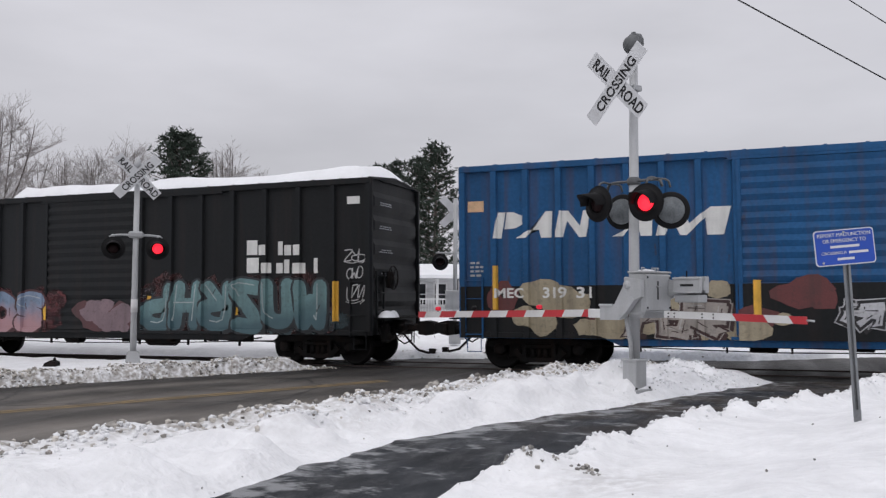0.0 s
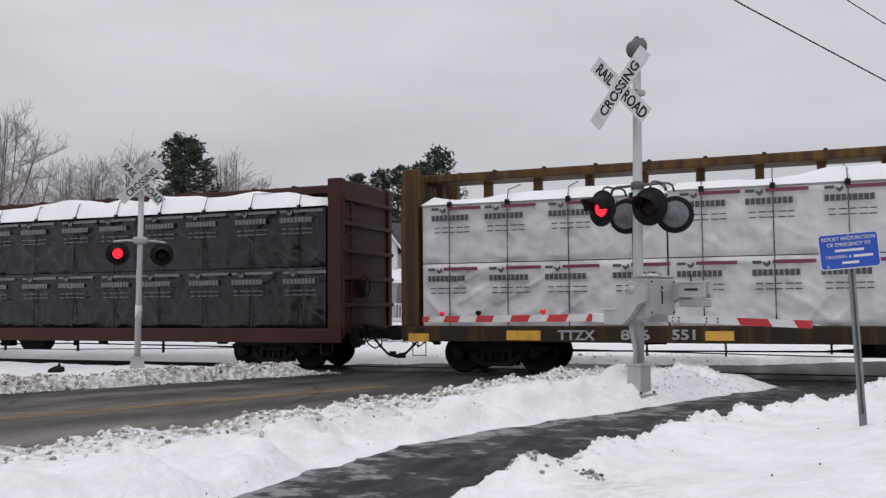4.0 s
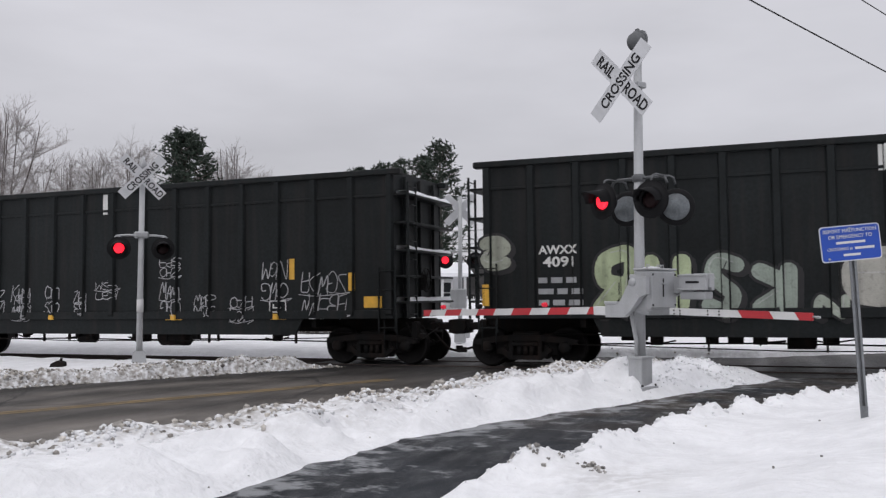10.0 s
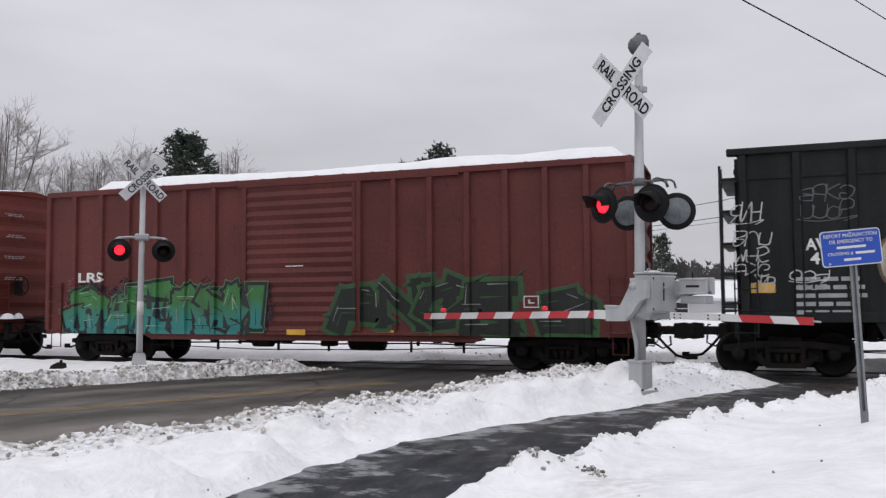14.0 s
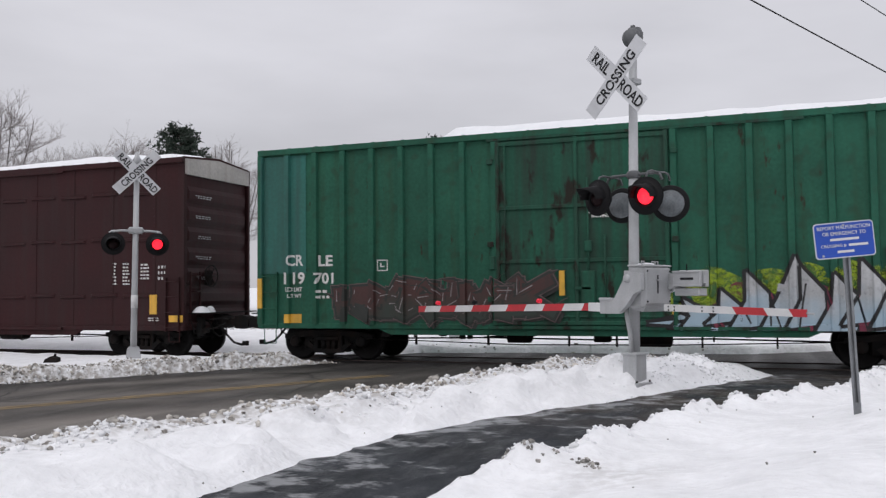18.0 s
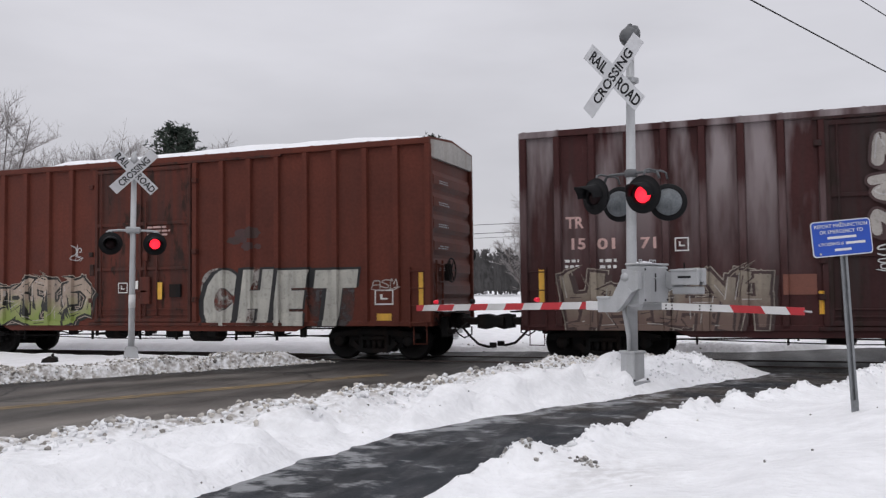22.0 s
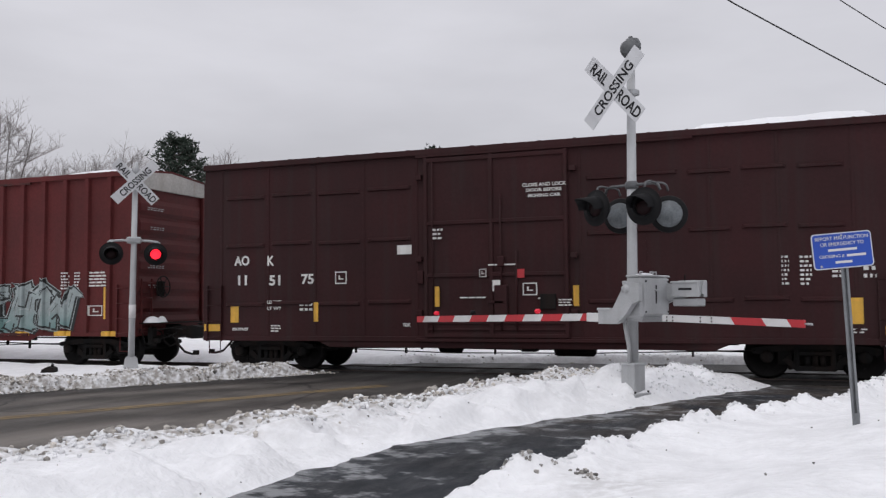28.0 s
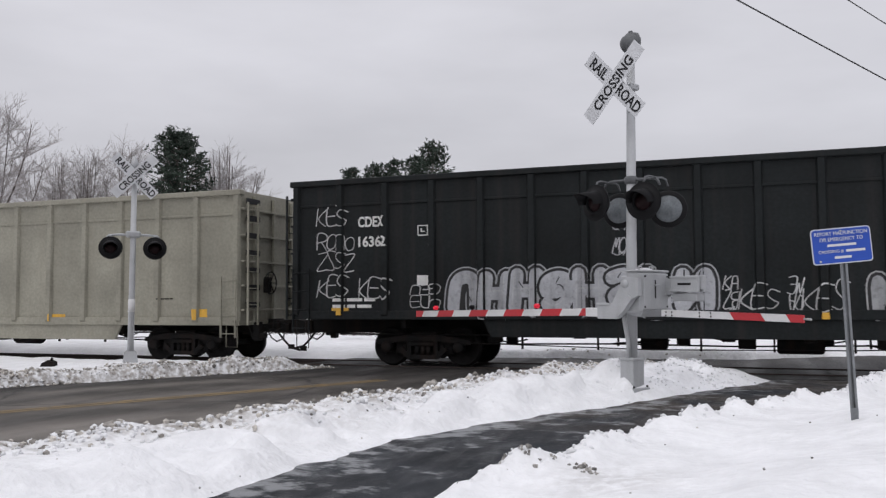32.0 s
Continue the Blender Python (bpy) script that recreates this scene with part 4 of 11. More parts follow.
    for edge, inner in letters:
        if not inner:
            tagged(part("scrawl", drape(edge.mesh("scrawl", spray(line)), car, x, z, 2 + coat), None, car), label, kind="stuff")
            continue
        one = part("painted_letter", drape(edge.mesh("painted_letter", spray(line)), car, x, z, 2 + coat), None, car, label)
        part("paint_fill", drape(inner.mesh("paint_fill", spray(fill, fill2)), car, x, z, 2.2 + coat), None, one)
    if letters:
        for s, paint_, words_ in ((top, line, "thin dark sprayed lines over the letters"), (glint, paler(fill), "thin pale sprayed lines over the letters"), (wedge, accent or fill, "sprayed wedges of a second colour")):
            if s.f:
                tagged(part("paint_detail", drape(s.mesh("paint_detail", spray(paint_)), car, x, z, 3 + coat), None, car), words_, kind="stuff")
        return
    misty = "cloud" in label or "haze" in label
    for s, paint_, layer in ((back, line, 1), (body, fill, 1.5)):
        if s.f:
            tagged(part("spray_patch", drape(s.mesh("spray_patch", overspray(paint_) if misty else spray(paint_)), car, x, z, layer + coat), None, car), label, kind="stuff")


def stencil(car, body, x, z, w, h, material, layer=2, name="stencil"):
    """Words that fill w by h metres from the lower left corner x, z."""
    me = lettering(body, 1.0, material, 1.0, False, 0.027).copy()
    co = [v.co for v in me.vertices]
    x0, x1, z0, z1 = min(c.x for c in co), max(c.x for c in co), min(c.z for c in co), max(c.z for c in co)
    me.transform(Matrix.Diagonal((w / (x1 - x0), 1, h / (z1 - z0), 1)) @ Matrix.Translation((-x0, 0, -z0)))
    return part(name, drape(me, car, x, z, layer, True), None, car)


def patch(car, x, z, w, h, material, layer=2, name="reflector"):
    """A rectangle of tape or paint."""
    z = max(z, SILLS.get(car.name, (-9.0, 0.0))[0] + 0.01)
    me = Shape().box(0, w, 0.0, 0.003, 0, h).mesh(name, material)
    return part(name, drape(me, car, x, z, layer, True), None, car)


def bars(car, x, z, w, h, lines, material, seed=1):
    """Small lettering that cannot be read: rows of short bars."""
    rng = random.Random(seed)
    s = Shape()
    for i in range(lines):
        pitch = h / lines
        zz, xx = h - (i + 1) * pitch, 0.0
        while xx < w * rng.uniform(0.8, 1.0):
            ww = min(w * rng.uniform(0.18, 0.4), w - xx)
            s.box(xx, xx + ww, 0.0, 0.003, zz, zz + pitch * 0.5)
            xx += ww + pitch * 0.35
    return tagged(part("stencil_block", drape(s.mesh("stencil_block", material), car, x, z, 2, True), None, car), "rows of small worn stencil marks", kind="stuff")


def frame_mark(car, x, z, w, h, material):
    """A small stencilled frame."""
    t = min(w, h) * 0.09
    s = Shape()
    for a in ((0, w, 0, t), (0, w, h - t, h), (0, t, t, h - t), (w - t, w, t, h - t), (w * 0.3, w * 0.7, h * 0.35, h * 0.45), (w * 0.3, w * 0.42, h * 0.45, h * 0.7)):
        s.box(a[0], a[1], 0, 0.003, a[2], a[3])
    return part("stencil_frame", drape(s.mesh("stencil_frame", material), car, x, z, 2, True), None, car)


# ---- railway cars ----
CARS = []          # (thing, place of its middle along the track at the start, wheelsets)
TILT = -math.degrees(math.atan(GRADE))


def wheelset_mesh():
    s = Shape()
    for k in (-1, 1):
        y = 0.753 * k
        s.lathe([(0.05, -0.07 * k), (0.10, -0.075 * k), (0.12, 0.02 * k), (0.34, 0.0), (0.38, 0.055 * k), (0.43, 0.06 * k), (0.435, 0.0), (0.44, -0.055 * k), (0.465, -0.065 * k), (0.45, -0.085 * k), (0.37, -0.08 * k), (0.33, -0.03 * k), (0.05, -0.03 * k)], (0, y, 0), n=28)
        for j in range(4):          # lightening marks that show the turn
            a = j * math.pi / 2 + 0.4
            s.box(0.24 * math.cos(a) - 0.02, 0.24 * math.cos(a) + 0.02, y + 0.02 * k - 0.01, y + 0.02 * k + 0.01, 0.24 * math.sin(a) - 0.02, 0.24 * math.sin(a) + 0.02)
    s.tube([(0, -0.95, 0), (0, 0.95, 0)], 0.075, 12)
    return s.mesh("wheelset", M["wheel"])


def sideframe_mesh():
    s = Shape()
    top = [(-1.18, 0.52), (-1.18, 0.62), (-0.95, 0.66), (-0.5, 0.72), (0.5, 0.72), (0.95, 0.66), (1.18, 0.62), (1.18, 0.52), (0.98, 0.50), (0.72, 0.52), (0.36, 0.24), (-0.36, 0.24), (-0.72, 0.52), (-0.98, 0.50)]
    lower = [(-0.62, 0.40), (-0.36, 0.18), (0.36, 0.18), (0.62, 0.40), (0.52, 0.46), (0.30, 0.28), (-0.30, 0.28), (-0.52, 0.46)]
    s.prism(top[:8] + [(0.98, 0.50), (0.72, 0.56), (0.30, 0.60), (-0.30, 0.60), (-0.72, 0.56), (-0.98, 0.50)], -0.08, 0.08)
    s.prism(lower, -0.07, 0.07)
    for x in (-0.33, 0.33):
        s.box(x - 0.05, x + 0.05, -0.075, 0.075, 0.22, 0.62, 0.01)
    for x in (-0.14, 0.0, 0.14):       # coil springs
        s.tube([(x, -0.02, 0.28), (x, -0.02, 0.48)], 0.06, 10)
    s.box(-0.3, 0.3, -0.1, 0.1, 0.48, 0.58, 0.02)
    for x in (-0.89, 0.89):            # journal boxes
        s.lathe([(0.0, -0.14), (0.10, -0.14), (0.13, -0.11), (0.14, 0.08), (0.0, 0.08)], (x, 0, 0.457), n=14)
    return s.mesh("sideframe", M["steel_dark"])


def bolster_mesh():
    s = Shape()
    s.box(-0.2, 0.2, -0.95, 0.95, 0.5, 0.72, 0.03)
    for x in (-0.5, 0.5):
        s.box(x - 0.06, x + 0.06, -0.85, 0.85, 0.34, 0.44, 0.02)
    for y in (-0.9, 0.9):              # brake hangers, side bearings, and plates added to darken the see-through gaps
        s.box(-0.72, 0.72, y - 0.05, y + 0.05, 0.27, 0.66, 0.03)
        s.box(-0.32, 0.32, y - 0.07, y + 0.07, 0.60, 0.80, 0.03)
        for x in (-0.46, 0.46):
            s.box(x - 0.05, x + 0.05, y - 0.1, y + 0.1, 0.2, 0.52, 0.02)
    s.tube([(0, 0, 0.7), (0, 0, 0.85)], 0.18, 14)
    s.tube([(-0.9, -0.5, 0.58), (0.9, -0.5, 0.40)], 0.03, 6)
    return s.mesh("bolster", M["steel_dark"])


def coupler_mesh():
    s = Shape()
    s.box(-0.5, 0.45, -0.09, 0.09, 0.80, 0.98, 0.03)
    s.prism([(0.42, 0.73), (0.42, 1.04), (0.62, 1.06), (0.82, 1.02), (0.86, 0.9), (0.80, 0.74), (0.62, 0.70)], -0.20, 0.12)
    s.box(0.6, 0.92, 0.10, 0.2, 0.76, 1.0, 0.02)
    s.box(-0.1, 0.1, -0.28, 0.28, 0.72, 1.05, 0.03)
    s.tube([(0.35, -0.25, 0.95), (0.38, -0.7, 1.0), (0.36, -1.2, 0.98)], 0.016, 6)
    return s.mesh("coupler", M["steel_dark"])


def hose_mesh():
    s = Shape()
    s.tube([(0.1, -0.35, 0.82), (0.3, -0.35, 0.78), (0.5, -0.34, 0.55), (0.7, -0.33, 0.36), (0.95, -0.33, 0.30), (1.1, -0.33, 0.33)], 0.03, 8)
    s.box(0.98, 1.14, -0.37, -0.29, 0.28, 0.40, 0.01)
    s.tube([(-0.6, -0.55, 0.72), (0.0, -0.5, 0.70), (0.12, -0.4, 0.80)], 0.02, 6)
    return s.mesh("air_hose", M["steel_dark"])


def lever_mesh():
    s = Shape().tube([(0.02, -1.3, 1.0), (0.05, -1.25, 0.92), (0.16, -1.25, 0.62), (0.34, -1.2, 0.60), (0.4, -0.9, 0.72), (0.42, -0.3, 0.86)], 0.014, 6)
    return s.mesh("uncoupling_lever", M["steel_dark"])


def spare_hose_mesh():
    s = Shape().tube([(0.02, -0.62, 0.95), (0.15, -0.62, 0.90), (0.3, -0.62, 0.62), (0.45, -0.6, 0.52), (0.62, -0.56, 0.60), (0.60, -0.5, 0.78)], 0.02, 6)
    return s.mesh("spare_hose", M["steel_dark"])


def angle_cock_mesh():
    s = Shape().box(0.0, 0.16, -0.98, -0.78, 0.55, 1.02, 0.02)
    s.box(0.1, 0.32, -0.94, -0.82, 0.62, 0.74, 0.015)
    return s.mesh("hose_bracket", M["steel_dark"])


def running_gear(car, half, inset, wheels):
    """Two trucks, couplers and hoses under a car of that half length."""
    for k in (-1, 1):
        truck = part("truck", shared("bolster", bolster_mesh), None, car, at=pose(k * (half - inset), 0, 0))
        for side in (-1.0, 1.0):
            part("sideframe", shared("sideframe", sideframe_mesh), None, truck, at=pose(0, side, 0, 0, 0, 0 if side < 0 else 180))
        for x in (-0.89, 0.89):
            wheels.append((part("wheelset", shared("wheelset", wheelset_mesh), None, truck, at=pose(x, 0, 0.457)), x))
        turn = 0 if k > 0 else 180
        part("coupler", shared("coupler", coupler_mesh), None, car, at=pose(k * (half + 0.22), 0, 0, 0, 0, turn))
        for name_, make in (("air_hose", hose_mesh), ("uncoupling_lever", lever_mesh), ("spare_hose", spare_hose_mesh), ("hose_bracket", angle_cock_mesh)):
            part(name_, shared(name_, make), None, car, at=pose(k * half, 0, 0, 0, 0, turn))


def underframe(car, half, inset, sill=0.75, floor=1.1):
    s = Shape()
    s.box(-half - 0.2, half + 0.2, -0.2, 0.2, 0.74, floor - 0.02, 0.02)
    for i in range(-3, 4):
        s.box(i * half / 4.2 - 0.06, i * half / 4.2 + 0.06, -1.35, 1.35, floor - 0.2, floor - 0.01, 0.01)
    part("underframe", s, M["steel_dark"], car)
    b = Shape()
    b.lathe([(0, -0.45), (0.2, -0.45), (0.24, -0.4), (0.24, 0.4), (0.2, 0.45), (0, 0.45)], (1.3, -0.55, 0.62), "x", 16)
    part("air_reservoir", b, M["steel_dark"], car)
    b = Shape()
    b.lathe([(0, -0.28), (0.16, -0.28), (0.16, 0.24), (0.1, 0.28), (0, 0.28)], (-1.6, -0.6, 0.60), "x", 14)
    b.tube([(-1.9, -0.6, 0.6), (-2.5, -0.5, 0.55)], 0.025, 6)
    part("brake_cylinder", b, M["steel_dark"], car)
    b = Shape()
    b.tube([(-half + inset + 0.6, -0.45, 0.50), (-2.4, -0.5, 0.55), (0.0, -0.48, 0.52), (2.6, -0.45, 0.56), (half - inset - 0.6, -0.4, 0.50)], 0.018, 6)
    b.tube([(-half + 1, -0.9, 0.74), (half - 1, -0.9, 0.74)], 0.02, 6)
    for x in (-2.4, 0.3, 2.6):
        b.box(x - 0.02, x + 0.02, -0.52, -0.44, 0.5, 0.8)
    b.box(0.1, 0.45, -0.75, -0.45, 0.48, 0.76, 0.02)
    part("brake_rigging", b, M["steel_dark"], car)
    rng = random.Random(len(CARS) * 7 + 3)
    span = half - inset - 1.5
    b = Shape()
    low = rng.uniform(0.40, 0.52)
    b.tube([(-span - 0.4, -1.15, low + 0.1), (-span * 0.3, -1.15, low), (span * 0.4, -1.15, low + 0.03), (span + 0.4, -1.15, low + 0.12)], 0.013, 5)
    for i in range(6):
        x = -span + 2 * span * (i + rng.uniform(0.2, 0.8)) / 6
        b.box(x - 0.02, x + 0.02, -1.18, -1.12, low - 0.02, floor - 0.05)
    part("release_rod", b, M["steel_dark"], car)
    b = Shape()
    for i in range(16):
        x, y, d = rng.uniform(-span, span), rng.uniform(-1.3, -0.5), rng.uniform(0.05, 0.16)
        drop = rng.uniform(0.52, 0.74)
        b.box(x - d, x + d, y - 0.06, y + 0.06, drop, floor - 0.05, 0.012)
        if i % 3 == 0:
            b.tube([(x - d * 2.5, y - 0.07, drop + 0.08), (x, y - 0.08, drop + 0.02), (x + d * 3, y - 0.07, drop + 0.1)], 0.018, 5)
    tagged(part("underbody_fitting", b, M["steel_dark"], car), "small dark brackets and valves under the floor", kind="stuff")


def ladder(car, x, y0, z0, z1, width, material, along="x", name="ladder"):
    """A ladder of two stiles and rungs on a side (along x) or an end (along y)."""
    s = Shape()
    n = max(2, int((z1 - z0) / 0.42) + 1)
    for k in (0, 1):
        if along == "x":
            s.box(x + k * width - 0.015, x + k * width + 0.015, y0 - 0.05, y0, z0, z1)
        else:
            s.box(x, x + 0.05, y0 + k * width - 0.015, y0 + k * width + 0.015, z0, z1)
    for i in range(n):
        z = z0 + 0.1 + (z1 - z0 - 0.2) * i / (n - 1)
        if along == "x":
            s.tube([(x, y0 - 0.05, z), (x + width, y0 - 0.05, z)], 0.012, 6)
        else:
            s.tube([(x + 0.04, y0, z), (x + 0.04, y0 + width, z)], 0.012, 6)
    return part(name, s, material, car)


def stirrup(car, x, y, material, z0=0.42, z1=0.8):
    s = Shape()
    s.tube([(x - 0.16, y, z1), (x - 0.16, y, z0), (x + 0.16, y, z0), (x + 0.16, y, z1)], 0.014, 6)
    part("stirrup_step", s, material, car)


def brake_wheel(car, x, z, y=-0.5):
    s = Shape()
    ring = [(x, y + 0.28 * math.cos(a), z + 0.28 * math.sin(a)) for a in [i * math.pi / 9 for i in range(19)]]
    s.tube(ring, 0.018, 6, caps=False)
    for i in range(3):
        a = i * math.pi / 3
        s.tube([(x, y + 0.28 * math.cos(a), z + 0.28 * math.sin(a)), (x, y - 0.28 * math.cos(a), z - 0.28 * math.sin(a))], 0.012, 6)
    s.box(x - 0.16, x - 0.02, y - 0.1, y + 0.1, z - 0.25, z + 0.15, 0.02)
    part("brake_wheel", s, M["steel_dark"], car)


def corrugated_end(half, k, w, z0, z1, ribs, deep=0.07):
    """An end wall with horizontal pressed ribs."""
    prof = [(0.0, z0)]
    step = (z1 - z0 - 0.3) / ribs
    for i in range(ribs):
        z = z0 + 0.1 + i * step
        prof += [(0.0, z), (deep, z + step * 0.22), (deep, z + step * 0.6), (0.0, z + step * 0.85)]
    prof.append((0.0, z1))
    s = Shape()
    n = len(prof)
    vs = []
    for y, ease in ((-w, 0.0), (-w + 0.12, 0.0), (-w + 0.22, 1.0), (w - 0.22, 1.0), (w - 0.12, 0.0), (w, 0.0)):
        vs += [(k * (half - 0.09 + dx * ease), y, z) for dx, z in prof]
    fs = []
    for j in range(5):
        for i in range(n - 1):
            a = j * n + i
            q = (a, a + n, a + n + 1, a + 1)
            fs.append(q if k > 0 else q[::-1])
    s.add(vs, fs)
    s.box(k * half - 0.05 if k < 0 else half - 0.09, k * half + 0.09 if k < 0 else half + 0.05 - 0.04, -w, -w + 0.09, z0, z1, 0.01)
    s.box(k * half - 0.05 if k < 0 else half - 0.09, k * half + 0.09 if k < 0 else half + 0.05 - 0.04, w - 0.09, w, z0, z1, 0.01)
    return s


def snow_cap(half0, half1, w, z, thick, seed, material, parent, name="snow_cap", peak=0.12, label="settled snow on the roof"):
    """Snow that lies on a roof or a load, thicker here and there, with a soft rim."""
    xs = np.linspace(half0, half1, max(8, int((half1 - half0) / 0.22)))
    ys = np.linspace(-w, w, 13)
    px, py = np.meshgrid(xs, ys, indexing="ij")
    e = np.minimum.reduce([px - half0, half1 - px, py + w, w - py])
    t = thick * (0.55 + 0.9 * (hills(px + seed * 31, py, 2.3, seed) - 0.3)) * (0.8 + 0.4 * hills(px, py, 0.6, seed + 50))
    hz = z + peak * (1 - np.abs(py) / w) + np.maximum(t, 0.004) * smooth(e, -0.01, 0.16)
    me = grid_mesh(name, px, py, hz, material)
    ob = new(name, me)
    ob.parent = parent
    return tagged(ob, label)


def plate(car, x, z, wx, wz, material, y=-1.505, name="reflector"):
    """A thin plate or painted patch on the near side."""
    def make():
        return Shape().box(-wx / 2, wx / 2, 0, 0.004, -wz / 2, wz / 2).mesh(name, material)
    return part(name, shared(("plate", name, wx, wz, material.name), make), None, car, at=pose(x, y, z))


def words(car, body, x, z, size, material, y=-1.507, squeeze=1.0, centre=False, bold=0.0, name="stencil"):
    return part(name, lettering(body, size, material, squeeze, centre, bold), None, car, at=pose(x, y, z))


def start_car(name, label, category, xl, xr, inset):
    mid, half = (xl + xr) / 2, (xr - xl) / 2
    car = thing(name, label, category, pose(mid, TRACK_Y, GRADE * mid, 0, TILT, 0), "cars of the freight train")
    wheels = []
    CARS.append((car, mid, wheels))
    running_gear(car, half, inset, wheels)
    underframe(car, half, inset)
    return car, half


def boxcar(label, xl, xr, top, sill, paint, style, door, end_ribs=6, end_top=None, snow=0.1, snow_span=(0.0, 1.0), roofpaint=None, seed=1, post_step=1.05, doorpaint=None, white_top=0.0, inset=1.65, ribbed=False):
    """A boxcar: walls, posts, door, corrugated ends, roof, ladders. door: its span along the car."""
    car, half = start_car("boxcar", label, "boxcar", xl, xr, inset)
    w = 1.47
    for side in (-1, 1):
        s = Shape()
        s.box(-half, half, side * w - 0.02, side * w + 0.02, sill, top, 0.006)
        part("side_wall", s, paint, car)
    y = -w - 0.02
    d0, d1 = door
    posts = []
    x = -half + 0.06
    if style == "posts":
        n0 = max(1, round((d0 + half) / post_step))
        n1 = max(1, round((half - d1) / post_step))
        posts = [-half + 0.06 + (d0 - 0.1 + half) * i / n0 for i in range(n0 + 1)] + [d1 + 0.1 + (half - 0.16 - d1) * i / n1 for i in range(n1 + 1)]
        def post_mesh():
            h0, h1 = sill + 0.1, top - 0.14
            vs = [(-0.085, 0, h0), (-0.06, -0.085, h0), (0.06, -0.085, h0), (0.085, 0, h0), (-0.085, 0, h1), (-0.06, -0.085, h1), (0.06, -0.085, h1), (0.085, 0, h1)]
            s = Shape().add(vs, [(0, 1, 5, 4), (1, 2, 6, 5), (2, 3, 7, 6), (0, 3, 2, 1), (4, 5, 6, 7)])
            return s.mesh("side_post", paint)
        for px in posts:
            part("side_post", shared(("post", sill, top, paint.name), post_mesh), None, car, at=pose(px, y, 0))
    else:                                    # smooth sheets with short horizontal ribs
        bays = [(-half + 0.55, d0 - 0.25), (d1 + 0.3, half - 0.95)]
        for a, b in bays:
            n = max(2, round((b - a) / 1.15))
            for i in range(n):
                x0, x1 = a + (b - a) * i / n, a + (b - a) * (i + 1) / n
                for f in (0.19, 0.52, 0.79):
                    z = sill + (top - sill) * f + 0.03 * (i % 2)
                    s = Shape()
                    s.add([(x0 + 0.09, y, z), (x0 + 0.14, y - 0.045, z + 0.02), (x1 - 0.14, y - 0.045, z + 0.02), (x1 - 0.09, y, z), (x0 + 0.09, y, z + 0.10), (x0 + 0.14, y - 0.045, z + 0.07), (x1 - 0.14, y - 0.045, z + 0.07), (x1 - 0.09, y, z + 0.10)],
                          [(0, 3, 2, 1), (1, 2, 6, 5), (4, 5, 6, 7), (0, 1, 5, 4), (3, 7, 6, 2)])
                    part("side_rib", s, paint, car)
        for px in [-half + 0.5, d0 - 0.2, d1 + 0.25, half - 0.9] + [bays[0][0] + (bays[0][1] - bays[0][0]) * i / 4 for i in (1, 2, 3)] + [bays[1][0] + (bays[1][1] - bays[1][0]) * i / 4 for i in (1, 2, 3)]:
            part("panel_seam", Shape().box(px - 0.03, px + 0.03, y - 0.012, y, sill + 0.02, top - 0.12, 0.004), paint, car)
    set_profile(car, posts, door, 0.105)
    SILLS[car.name] = (sill, 0.038)
    s = Shape()                              # eave and sill members
    s.box(-half, half, y - 0.09, y, top - 0.14, top, 0.012)
    part("top_chord", s, paint, car)
    s = Shape()
    s.box(-half, half, y - 0.035, y, sill, sill + 0.12, 0.01)
    part("side_sill", s, paint, car)
    s = Shape()
    b0 = half - inset - 1.5
    s.prism([(-b0, sill + 0.02), (b0, sill + 0.02), (b0 - 0.35, sill - 0.13), (-b0 + 0.35, sill - 0.13)], y - 0.01, y + 0.02)
    part("side_sill", s, paint, car)
    # door
    dp = doorpaint or paint
    dz0, dz1 = sill + 0.10, top - 0.2
    if style == "posts" and ribbed:        # ribbed sliding door
        n = 15
        vs, fs = [], []
        for i in range(n * 2 + 1):
            z = dz0 + (dz1 - dz0) * i / (n * 2)
            dy = 0.0 if i % 2 else 0.045
            vs += [(d0, y - 0.05 - dy, z), (d1, y - 0.05 - dy, z)]
        for i in range(n * 2):
            fs.append((2 * i, 2 * i + 1, 2 * i + 3, 2 * i + 2))
        s = Shape().add(vs, fs)
        s.box(d0 - 0.04, d0 + 0.05, y - 0.11, y, dz0, dz1, 0.01)
        s.box(d1 - 0.05, d1 + 0.04, y - 0.11, y, dz0, dz1, 0.01)
        leaf = part("door", s, dp, car)
    else:
        s = Shape().box(d0, d1, y - 0.06, y, dz0, dz1, 0.01)
        leaf = part("door", s, dp, car)
        for f in (0.0, 0.33, 0.62, 0.97):
            z = dz0 + (dz1 - dz0) * f
            part("door_rib", Shape().box(d0, d1, y - 0.10, y - 0.06, z, z + 0.09, 0.012), dp, leaf)
        for f in (0.0, 0.48, 1.0):
            px = d0 + (d1 - d0 - 0.09) * f
            part("door_stile", Shape().box(px, px + 0.09, y - 0.102, y - 0.058, dz0, dz1, 0.012), dp, leaf)
        px = d0 + (d1 - d0) * 0.55
        part("locking_bar", Shape().tube([(px, y - 0.12, dz0 + 0.15), (px, y - 0.12, dz1 - 0.9)], 0.02, 8), dp, leaf)
        part("locking_bar", Shape().tube([(px + 0.35, y - 0.12, dz0 + 0.15), (px + 0.35, y - 0.12, dz0 + 1.9)], 0.02, 8), dp, leaf)
        part("door_handle", Shape().box(px - 0.3, px + 0.05, y - 0.15, y - 0.12, dz0 + 0.75, dz0 + 0.81, 0.008), dp, leaf)
        part("door_latch", Shape().box(d0 - 0.16, d0 - 0.02, y - 0.12, y, dz0 + 1.2, dz0 + 1.5, 0.015), dp, leaf)
